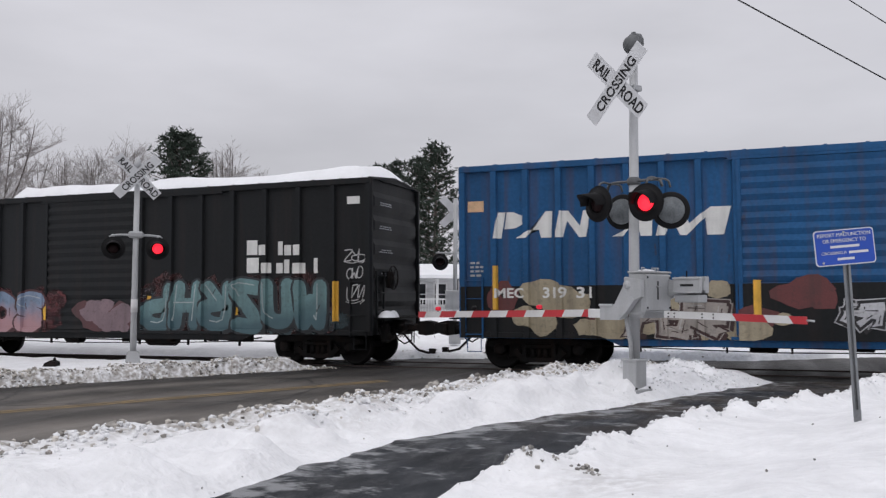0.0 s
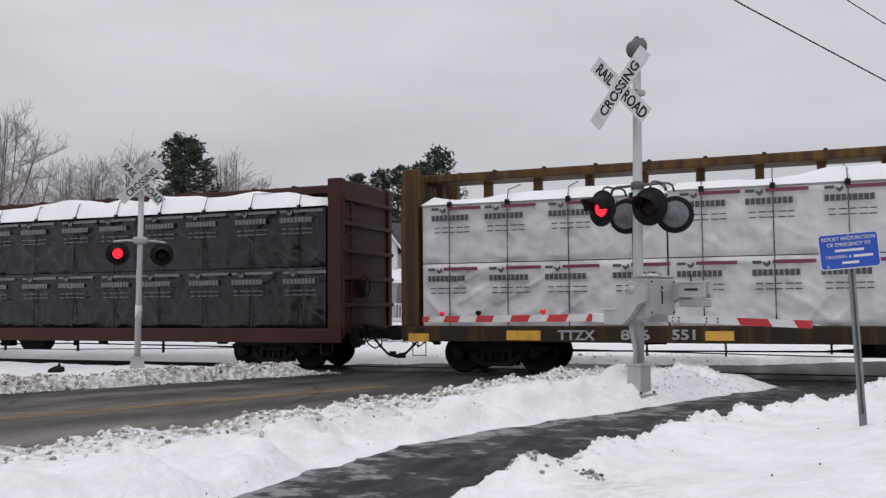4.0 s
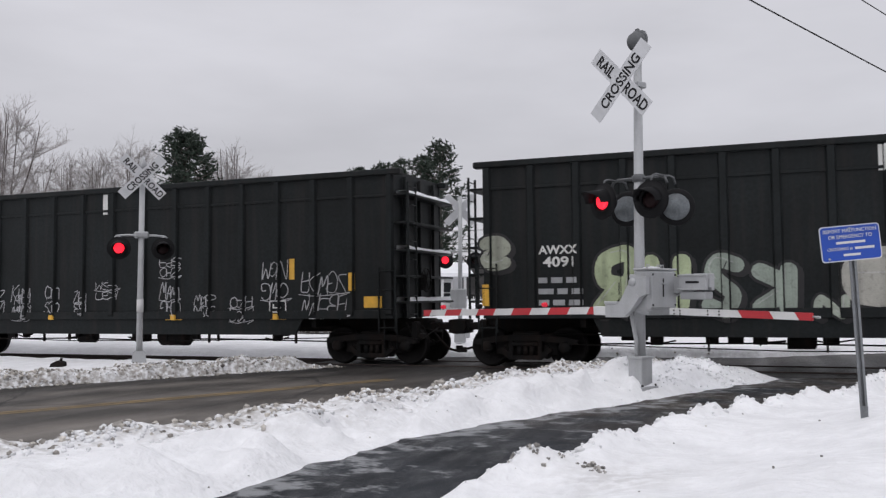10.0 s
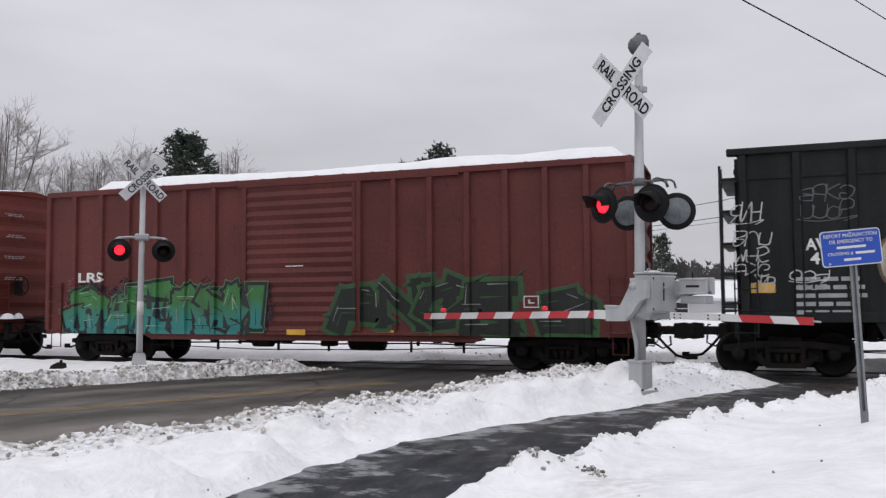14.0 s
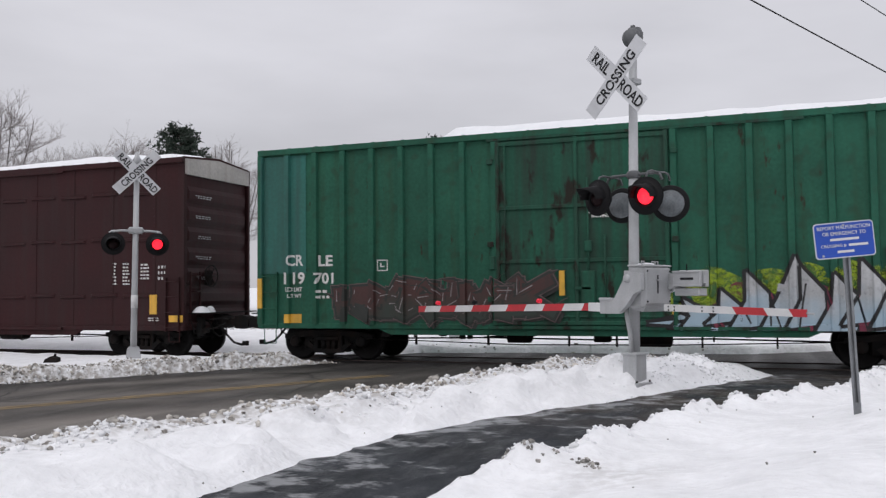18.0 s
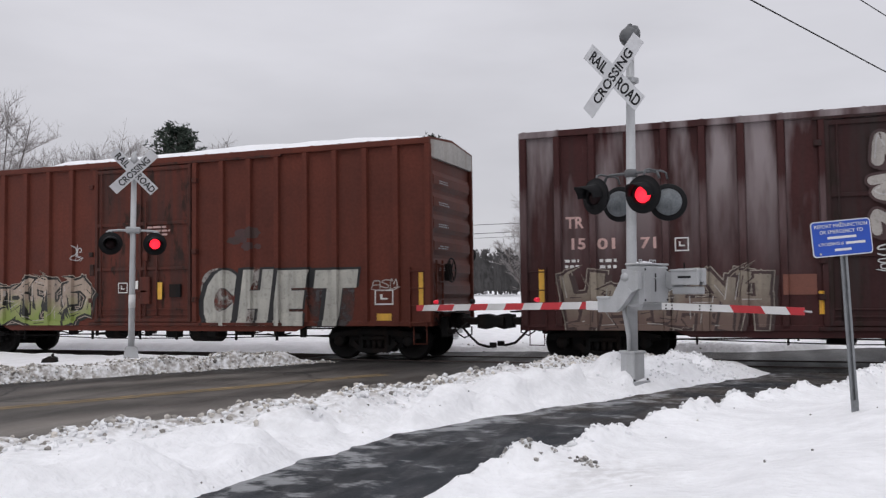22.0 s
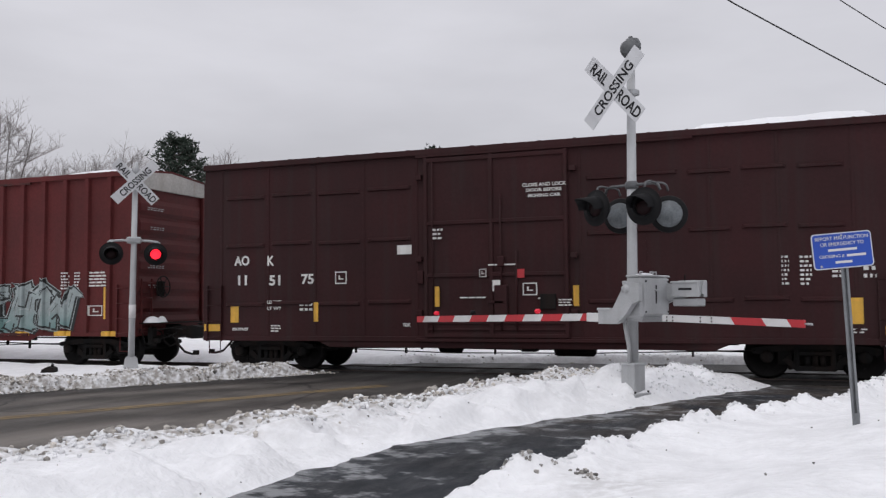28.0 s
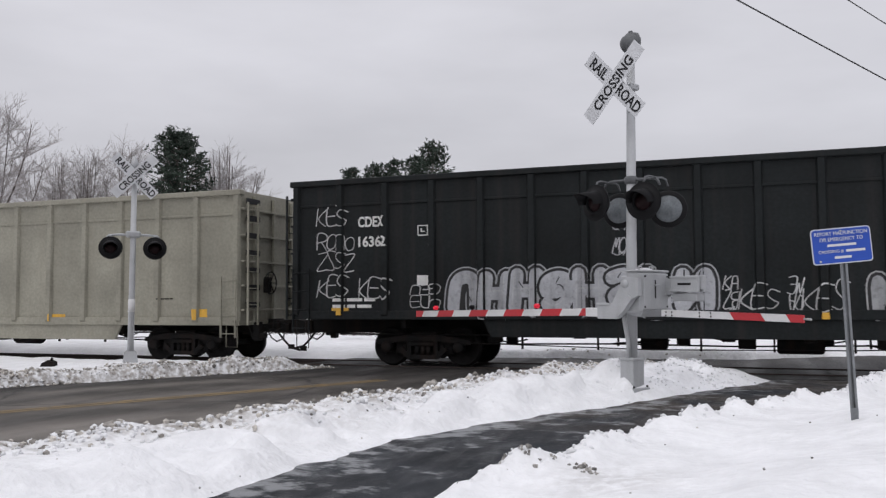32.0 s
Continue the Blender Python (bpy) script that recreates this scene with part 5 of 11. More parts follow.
        part("lock_box", Shape().box(px - 0.16, px + 0.14, y - 0.15, y - 0.06, dz0 + 0.45, dz0 + 1.15, 0.02), dp, leaf)
        part("lock_box", Shape().box(px - 0.08, px + 0.08, y - 0.16, y - 0.06, dz0 + 1.55, dz0 + 1.78, 0.02), dp, leaf)
        part("tack_board", Shape().box(d1 - 0.62, d1 - 0.28, y - 0.13, y - 0.06, dz0 + 0.62, dz0 + 0.95, 0.01), M["steel_dark"], leaf, "small dark tack board")
        part("hinge_bar", Shape().tube([(d0 + 0.22, y - 0.11, dz0 + 0.1), (d0 + 0.22, y - 0.11, dz1 - 0.1)], 0.016, 6), dp, leaf)
        for zz in (dz0 + 0.16, dz0 + 0.30):
            part("door_rib", Shape().box(d0, d1, y - 0.09, y - 0.06, zz, zz + 0.04, 0.008), dp, leaf)
        for xx in (d0 - 0.12, d1 + 0.12):
            for zz in (dz0 + 0.5, dz0 + 1.7, dz1 - 0.5):
                part("door_hinge", Shape().box(xx - 0.07, xx + 0.07, y - 0.13, y, zz, zz + 0.12, 0.012), dp, leaf)
    part("door_track", Shape().box(d0 - 0.2, min(d1 + 2.6, half - 0.3), y - 0.10, y - 0.04, dz0 - 0.09, dz0 - 0.02, 0.006), dp, car)
    part("door_track", Shape().box(d0 - 0.2, min(d1 + 2.6, half - 0.3), y - 0.09, y - 0.04, dz1 + 0.01, dz1 + 0.07, 0.006), dp, car)
    # ends, roof, snow
    for k in (-1, 1):
        part("end_wall", corrugated_end(half, k, w, sill, top - white_top, end_ribs), end_top or paint, car)
        if white_top:
            s = Shape()
            x0, x1 = sorted((k * (half - 0.10), k * (half - 0.005)))
            s.add([(x, yy, z) for x in (x0, x1) for yy, z in ((-w, top - white_top), (w, top - white_top), (w, top), (0, top + 0.13), (-w, top))],
                  [(0, 1, 2, 3, 4), (9, 8, 7, 6, 5), (0, 5, 6, 1), (1, 6, 7, 2), (2, 7, 8, 3), (3, 8, 9, 4), (4, 9, 5, 0)])
            part("end_gable", s, M["endwhite"], car, "white painted end gable")
        else:
            s = Shape()
            x0, x1 = sorted((k * (half - 0.10), k * (half - 0.02)))
            s.add([(x, yy, z) for x in (x0, x1) for yy, z in ((-w, top), (w, top), (0, top + 0.13))], [(0, 1, 2), (5, 4, 3), (0, 3, 4, 1), (1, 4, 5, 2), (2, 5, 3, 0)])
            part("end_gable", s, paint, car)
    s = Shape()
    s.add([(x, yy, z) for x in (-half, half) for yy, z in ((-w - 0.03, top), (0, top + 0.13), (w + 0.03, top), (w + 0.03, top - 0.03), (0, top + 0.1), (-w - 0.03, top - 0.03))],
          [(0, 6, 7, 1), (1, 7, 8, 2), (3, 9, 10, 4), (4, 10, 11, 5), (5, 11, 6, 0), (2, 8, 9, 3), (0, 1, 4, 5), (1, 2, 3, 4), (7, 6, 11, 10), (8, 7, 10, 9)])
    part("roof", s, roofpaint or paint, car)
    n = int(half * 2 / 0.75)
    def rib_mesh():
        v = [(-0.03, -w, top), (0.03, -w, top), (0.03, 0, top + 0.135), (-0.03, 0, top + 0.135), (-0.03, w, top), (0.03, w, top)]
        up = [(a, b, c + 0.03) for a, b, c in v]
        return Shape().add(v + up, [(6, 7, 8, 9), (9, 8, 11, 10), (0, 1, 7, 6), (4, 10, 11, 5), (0, 6, 9, 3), (3, 9, 10, 4), (1, 2, 8, 7), (2, 5, 11, 8)]).mesh("roof_rib", roofpaint or paint)
    for i in range(n + 1):
        part("roof_rib", shared(("roofrib", top, (roofpaint or paint).name), rib_mesh), None, car, at=pose(-half + 0.06 + (2 * half - 0.12) * i / n, 0, 0))
    if snow:
        a, b = -half + 2 * half * snow_span[0] + 0.06, -half + 2 * half * snow_span[1] - 0.06
        snow_cap(a, b, w - 0.02, top + 0.02, snow * 1.6, seed, M["roofsnow"], car)
    for k in (-1, 1):
        ladder(car, -half + 0.12 if k < 0 else half - 0.52, y - 0.02, sill - 0.02, sill + 1.35, 0.4, paint)
        ladder(car, k * half if k > 0 else -half - 0.05, -1.25, sill + 0.1, sill + 1.5, 0.4, paint, "y")
        stirrup(car, k * (half - 0.3), -w, paint)
        part("end_platform", Shape().box(*sorted((k * half, k * (half + 0.35))), -1.3, 1.3, 1.12, 1.15), M["steel_dark"], car)
    brake_wheel(car, half + 0.12, 2.1)
    rng = random.Random(seed * 13)
    s = Shape()                              # small stencil lines on the ribs of the end
    for i in range(end_ribs - 2):
        z = sill + 0.1 + (top - white_top - sill - 0.3) / end_ribs * (i + 2.38)
        for row in range(2):
            yy = -1.0 + rng.uniform(0, 0.15)
            while yy < -0.35:
                d = rng.uniform(0.05, 0.12)
                s.box(half - 0.02, half - 0.014, yy, yy + d, z - 0.05 * row, z - 0.05 * row + 0.025)
                yy += d + 0.04
    tagged(part("stencil_block", s, M["bluegrey"], car), "rows of small worn stencil marks", kind="stuff")
    if snow > 0.05:
        for yy, r in ((-1.0, 0.2), (-0.62, 0.13)):
            part("end_snow", Shape().lathe([(r * 1.15, 0.0), (r, 0.05), (r * 0.7, 0.12), (r * 0.3, 0.16), (0.0, 0.165)], (half + 0.17, yy, 1.148), "z", 10), M["roofsnow"], car, "lump of snow on the end platform")
    return car, half


def freight(name, col, streak=RUST, amount=0.35, var=0.22, rough=0.6, spots=None, spot_amount=0.0, thresh=(0.48, 0.75)):
    m = mat(name, col, rough, 0, var, 0.7, 0.12, 14, streak, amount, spots, spot_amount, thresh=thresh)
    m.node_tree.nodes["Principled BSDF"].inputs["Specular IOR Level"].default_value = 0.2
    return m


M["maroon"] = freight("maroon_car_paint", (0.035, 0.0106, 0.0117), GRIME, 0.4)
M["black_paint"] = freight("faded_black_car_paint", (0.012, 0.0135, 0.015), (0.03, 0.022, 0.02), 0.4)
M["blue_paint"] = freight("blue_car_paint", (0.0165, 0.0830, 0.2050), RUST, 0.45)
M["red_paint"] = freight("faded_red_car_paint", (0.1240, 0.0370, 0.0340), (0.11, 0.035, 0.03), 0.5)
M["orange_paint"] = freight("rusty_orange_car_paint", (0.1420, 0.0320, 0.0255), (0.12, 0.03, 0.024), 0.5)
M["green_paint"] = freight("green_car_paint", (0.0220, 0.1050, 0.0670), (0.03, 0.06, 0.03), 0.5, spots=(0.03, 0.025, 0.016), spot_amount=0.3)
M["green_paint_b"] = freight("bright_green_car_paint", (0.0235, 0.1080, 0.0600), (0.03, 0.06, 0.03), 0.5, spots=(0.03, 0.025, 0.016), spot_amount=0.3)
M["brown_paint"] = freight("chalky_brown_car_paint", (0.050, 0.0165, 0.0160), GRIME, 0.4)
M["brown_paint_b"] = freight("dark_chalky_brown_car_paint", (0.036, 0.014, 0.014), GRIME, 0.4)


def rust_runs(m, col, amount, at=(0.64, 0.69), grain=(4.5, 4.5, 1.4)):
    """Scattered rust blisters that weep a little downwards."""
    n, l = m.node_tree.nodes, m.node_tree.links
    b = n["Principled BSDF"]
    tc = n.new("ShaderNodeTexCoord")
    mp = n.new("ShaderNodeMapping")
    mp.inputs["Scale"].default_value = grain
    l.new(tc.outputs["Object"], mp.inputs[0])
    no = n.new("ShaderNodeTexNoise")
    no.inputs["Scale"].default_value, no.inputs["Detail"].default_value, no.inputs["Roughness"].default_value = 1.0, 7.0, 0.62
    l.new(mp.outputs[0], no.inputs["Vector"])
    r = n.new("ShaderNodeMapRange")
    r.inputs[1].default_value, r.inputs[2].default_value, r.inputs[4].default_value = at[0], at[1], amount
    l.new(no.outputs["Fac"], r.inputs[0])
    mx = n.new("ShaderNodeMix")
    mx.data_type = "RGBA"
    mx.inputs["B"].default_value = (*col, 1)
    old = b.inputs["Base Color"].links[0].from_socket
    l.new(r.outputs[0], mx.inputs["Factor"])
    l.new(old, mx.inputs["A"])
    l.new(mx.outputs["Result"], b.inputs["Base Color"])


def stained_door(name, col):
    m = freight(name, col, GRIME, 0.75, thresh=(0.40, 0.70))
    rust_runs(m, (0.022, 0.013, 0.010), 0.9, (0.55, 0.63), (2.6, 2.6, 1.0))
    return m


for key_, tint, much in (("green_paint", (0.035, 0.018, 0.010), 0.85), ("green_paint_b", (0.030, 0.016, 0.010), 0.85), ("blue_paint", (0.05, 0.03, 0.025), 0.5), ("red_paint", (0.05, 0.018, 0.016), 0.5), ("orange_paint", (0.05, 0.016, 0.012), 0.5)):
    rust_runs(M[key_], tint, much)
M["green_door"] = stained_door("stained_green_door_paint", (0.0190, 0.0900, 0.0570))
M["green_door_b"] = stained_door("stained_bright_green_door_paint", (0.0205, 0.0940, 0.0520))


def chalk(m, low, high, amount):
    """Chalky fading that runs down from the eaves, panel by panel."""
    n, l = m.node_tree.nodes, m.node_tree.links
    b = n["Principled BSDF"]
    tc = n.new("ShaderNodeTexCoord")
    mp = n.new("ShaderNodeMapping")
    mp.inputs["Scale"].default_value = (1.9, 0.4, 0.33)
    l.new(tc.outputs["Object"], mp.inputs[0])
    no = n.new("ShaderNodeTexNoise")
    no.inputs["Scale"].default_value, no.inputs["Detail"].default_value = 1.0, 4.0
    l.new(mp.outputs[0], no.inputs["Vector"])
    r = n.new("ShaderNodeMapRange")
    r.inputs[1].default_value, r.inputs[2].default_value, r.inputs[4].default_value = 0.42, 0.62, amount
    l.new(no.outputs["Fac"], r.inputs[0])
    sep = n.new("ShaderNodeSeparateXYZ")
    l.new(tc.outputs["Object"], sep.inputs[0])
    g = n.new("ShaderNodeMapRange")
    g.inputs[1].default_value, g.inputs[2].default_value = low, high
    l.new(sep.outputs[2], g.inputs[0])
    k = n.new("ShaderNodeMath")
    k.operation = "MULTIPLY"
    l.new(r.outputs[0], k.inputs[0])
    l.new(g.outputs[0], k.inputs[1])
    mx = n.new("ShaderNodeMix")
    mx.data_type = "RGBA"
    mx.inputs["B"].default_value = (0.27, 0.23, 0.235, 1)
    old = b.inputs["Base Color"].links[0].from_socket
    l.new(k.outputs[0], mx.inputs["Factor"])
    l.new(old, mx.inputs["A"])
    l.new(mx.outputs["Result"], b.inputs["Base Color"])


chalk(M["brown_paint"], 1.6, 4.2, 1.0)
chalk(M["brown_paint_b"], 1.4, 4.4, 0.35)
M["brown_door"] = stained_door("stained_brown_door_paint", (0.036, 0.0125, 0.0125))
M["rust_door"] = stained_door("stained_rust_brown_door_paint", (0.0900, 0.0240, 0.0160))
M["brick_door"] = stained_door("stained_brick_red_door_paint", (0.0800, 0.0165, 0.0165))
M["orange_door"] = stained_door("stained_orange_door_paint", (0.1350, 0.0260, 0.0200))
M["rust_paint"] = freight("rust_brown_car_paint", (0.1080, 0.0288, 0.0187), (0.085, 0.028, 0.02), 0.5)
M["brick_paint"] = freight("brick_red_car_paint", (0.0922, 0.0187, 0.0187), (0.08, 0.022, 0.02), 0.5)
M["gondola_black"] = freight("grimy_black_gondola_paint", (0.0115, 0.0140, 0.0147), (0.026, 0.023, 0.022), 0.6, 0.4)
M["beige_paint"] = freight("beige_car_paint", (0.2880, 0.2772, 0.2268), (0.28, 0.26, 0.21), 0.4)
M["beam_yellow"] = freight("rusty_yellow_car_paint", (0.105, 0.058, 0.018), (0.040, 0.024, 0.018), 0.9, thresh=(0.42, 0.62))
M["sill_grime"] = freight("grimy_brown_sill_paint", (0.030, 0.021, 0.014), (0.075, 0.045, 0.015), 0.7, thresh=(0.50, 0.62))
M["beam_brown"] = freight("oxide_brown_car_paint", (0.0540, 0.0202, 0.0173), GRIME, 0.5)
M["endwhite"] = freight("dirty_white_end_paint", (0.4176, 0.4032, 0.3816), (0.25, 0.2, 0.16), 0.45)
M["bluegrey"] = mat("worn_grey_stencil_paint", (0.34, 0.35, 0.36), 0.6, 0, 0.2, 4, 0.05, 40)
M["labelred"] = mat("dark_red_print", (0.16, 0.03, 0.06), 0.5, 0, 0.1, 4, 0.0, 30)
M["labelblack"] = mat("black_print", (0.06, 0.06, 0.065), 0.5, 0, 0.1, 4, 0.0, 30)
M["labelgrey"] = mat("grey_print", (0.13, 0.14, 0.15), 0.5, 0, 0.15, 4, 0.0, 30)
M["wrapwhite"] = mat("white_plastic_wrap", (0.58, 0.58, 0.595), 0.28, 0, 0.08, 1.5, 0.5, 7)
M["wrapblack"] = mat("black_plastic_wrap", (0.006, 0.0075, 0.0095), 0.26, 0, 0.2, 1.5, 0.4, 7)


rng_shelf = random.Random(5)


def gondola(label, xl, xr, top, sill, paint, inset, posts, shelves, seed, lip=0.0, slots=0):
    """A tall open gondola with ribbed sides."""
    car, half = start_car("gondola_car", label, "gondola car", xl, xr, inset)
    w = 1.47
    y = -w - 0.02
    for side in (-1, 1):
        part("side_wall", Shape().box(-half + lip, half - lip, side * w - 0.02, side * w + 0.02, sill, top, 0.006), paint, car)
        part("top_chord", Shape().box(-half, half, side * w - 0.11, side * w + 0.11, top - 0.12, top + 0.02, 0.02), paint, car)
    part("mid_rail", Shape().box(-half + lip, half - lip, y - 0.03, y, top - 0.62, top - 0.56, 0.01), paint, car)
    part("side_sill", Shape().box(-half + lip, half - lip, y - 0.06, y, sill, sill + 0.2, 0.012), paint, car)
    b0 = half - inset - 1.6
    part("belly_sill", Shape().prism([(-b0, sill + 0.01), (b0, sill + 0.01), (b0 - 0.2, sill - 0.38), (-b0 + 0.2, sill - 0.38)], y + 0.0, y + 0.06), paint, car)
    def post_mesh():
        h0, h1 = sill + 0.02, top - 0.1
        vs = [(-0.10, 0, h0), (-0.07, -0.10, h0 + 0.1), (0.07, -0.10, h0 + 0.1), (0.10, 0, h0), (-0.10, 0, h1), (-0.06, -0.07, h1), (0.06, -0.07, h1), (0.10, 0, h1)]
        return Shape().add(vs, [(0, 1, 5, 4), (1, 2, 6, 5), (2, 3, 7, 6), (0, 3, 2, 1), (4, 5, 6, 7)]).mesh("side_post", paint)
    for i in range(posts + 1):
        part("side_post", shared(("gpost", sill, top, paint.name), post_mesh), None, car, at=pose(-half + lip + 0.1 + (2 * half - 2 * lip - 0.2) * i / posts, y, 0))
    set_profile(car, [-half + lip + 0.1 + (2 * half - 2 * lip - 0.2) * i / posts for i in range(posts + 1)], None, 0, 0.10)
    for k in (-1, 1):
        x = k * (half - lip - 0.05)
        part("end_wall", Shape().box(x - 0.03, x + 0.03, -w, w, sill, top, 0.006), paint, car)
        for i, z in enumerate((sill + 0.35, sill + 0.95, sill + 1.55, sill + 2.2, sill + 2.85)):
            x0, x1 = sorted((k * (half - lip), k * (half + (0.16 if shelves else 0.04))))
            shelf = part("end_shelf", Shape().box(x0, x1, -w, w, z, z + 0.05, 0.01), paint, car)
            if shelves and k > 0 and i % 2 == 0:
                s = Shape()
                ring = []
                for j in range(10):
                    yy = -1.38 + j * 0.30
                    hh = 0.05 + 0.05 * rng_shelf.random()
                    ring.append([(x0 + 0.01, yy, z + 0.05), (x0 + 0.03, yy, z + 0.05 + hh), (x1 - 0.04, yy, z + 0.05 + hh), (x1, yy, z + 0.052)])
                s.add([p for q in ring for p in q], [(4 * j + k, 4 * j + k + 1, 4 * j + k + 5, 4 * j + k + 4) for j in range(9) for k in range(3)], True)
                part("shelf_snow", s, M["roofsnow"], car, "snow lying on the end shelf")
        for yy in (-0.9, 0.0, 0.9):
            x0, x1 = sorted((k * (half - lip), k * (half - lip + 0.08)))
            part("end_post", Shape().box(x0, x1, yy - 0.05, yy + 0.05, sill, top - 0.1, 0.01), paint, car)
        ladder(car, k * (half + 0.12) if k > 0 else -half - 0.17, -1.45, sill, top - 0.3, 0.45, paint, "y")
        ladder(car, -half + 0.1 if k < 0 else half - 0.55, y - 0.06, sill - 0.3, sill + 1.2, 0.42, paint)
        stirrup(car, k * (half - 0.3), -w, paint, 0.42, sill)
    part("floor", Shape().box(-half + lip, half - lip, -w, w, sill + 0.02, sill + 0.1), paint, car)
    brake_wheel(car, half + 0.2, 2.0)
    for i in range(slots):
        z = sill + 0.35 + i * 0.43
        part("end_slot", Shape().box(half + 0.035, half + 0.046, -1.38, -0.75, z + 0.08, z + 0.22, 0.004), M["signblack"], car, "dark slot in the end frame")
    return car, half


def wrapped_pack(x0, x1, z0, z1, seed, material, w=1.36):
    """One tier of sheets in loose plastic: a soft box with sagging folds."""
    nx, nz = max(6, int((x1 - x0) / 0.045)), 30
    xs, zs = np.linspace(x0, x1, nx), np.linspace(z0, z1, nz)
    px, pz = np.meshgrid(xs, zs, indexing="ij")
    e = np.minimum.reduce([px - x0, x1 - px, pz - z0, z1 - pz])
    fold = (hills(px * 1.0 + pz * 0.7 + seed * 9, pz * 1.6 - px * 0.5, 0.5, seed) - 0.5) * 0.10 + (hills(px + pz + seed * 5, pz * 0.35 - px * 0.7, 0.16, seed + 9) - 0.5) * 0.05
    for j, (turn, gap, depth) in enumerate(((0.55, 0.30, 0.06), (-0.75, 0.42, 0.05), (1.2, 0.24, 0.03))):
        c, sn = math.cos(turn + 0.13 * (seed % 5)), math.sin(turn + 0.13 * (seed % 5))
        ridge = 1 - np.abs(2 * hills((px * c + pz * sn) * 0.22 + seed * 3 + 40, (pz * c - px * sn) + seed * 7 + 40, gap, seed + 20 + j) - 1)
        where = smooth(hills(px + 9 * j + 40, pz + 40, 1.1, seed + 30 + j), 0.35, 0.7)
        fold = fold * 0.85 - depth * ridge ** 5 * where
    py = -w - 0.03 * smooth(e, 0, 0.12) + fold * smooth(e, 0.0, 0.1)
    s = Shape()
    idx = np.arange(nx * nz).reshape(nx, nz)
    q = np.stack([idx[:-1, :-1], idx[1:, :-1], idx[1:, 1:], idx[:-1, 1:]], -1).reshape(-1, 4)
    s.add([tuple(p) for p in np.stack([px, py, pz], -1).reshape(-1, 3)], [tuple(int(a) for a in f) for f in q], True)
    s.box(x0 + 0.01, x1 - 0.01, -w + 0.01, -0.14, z0, z1, 0.03)
    s.box(x0 + 0.01, x1 - 0.01, 0.14, w, z0, z1, 0.03)
    return s


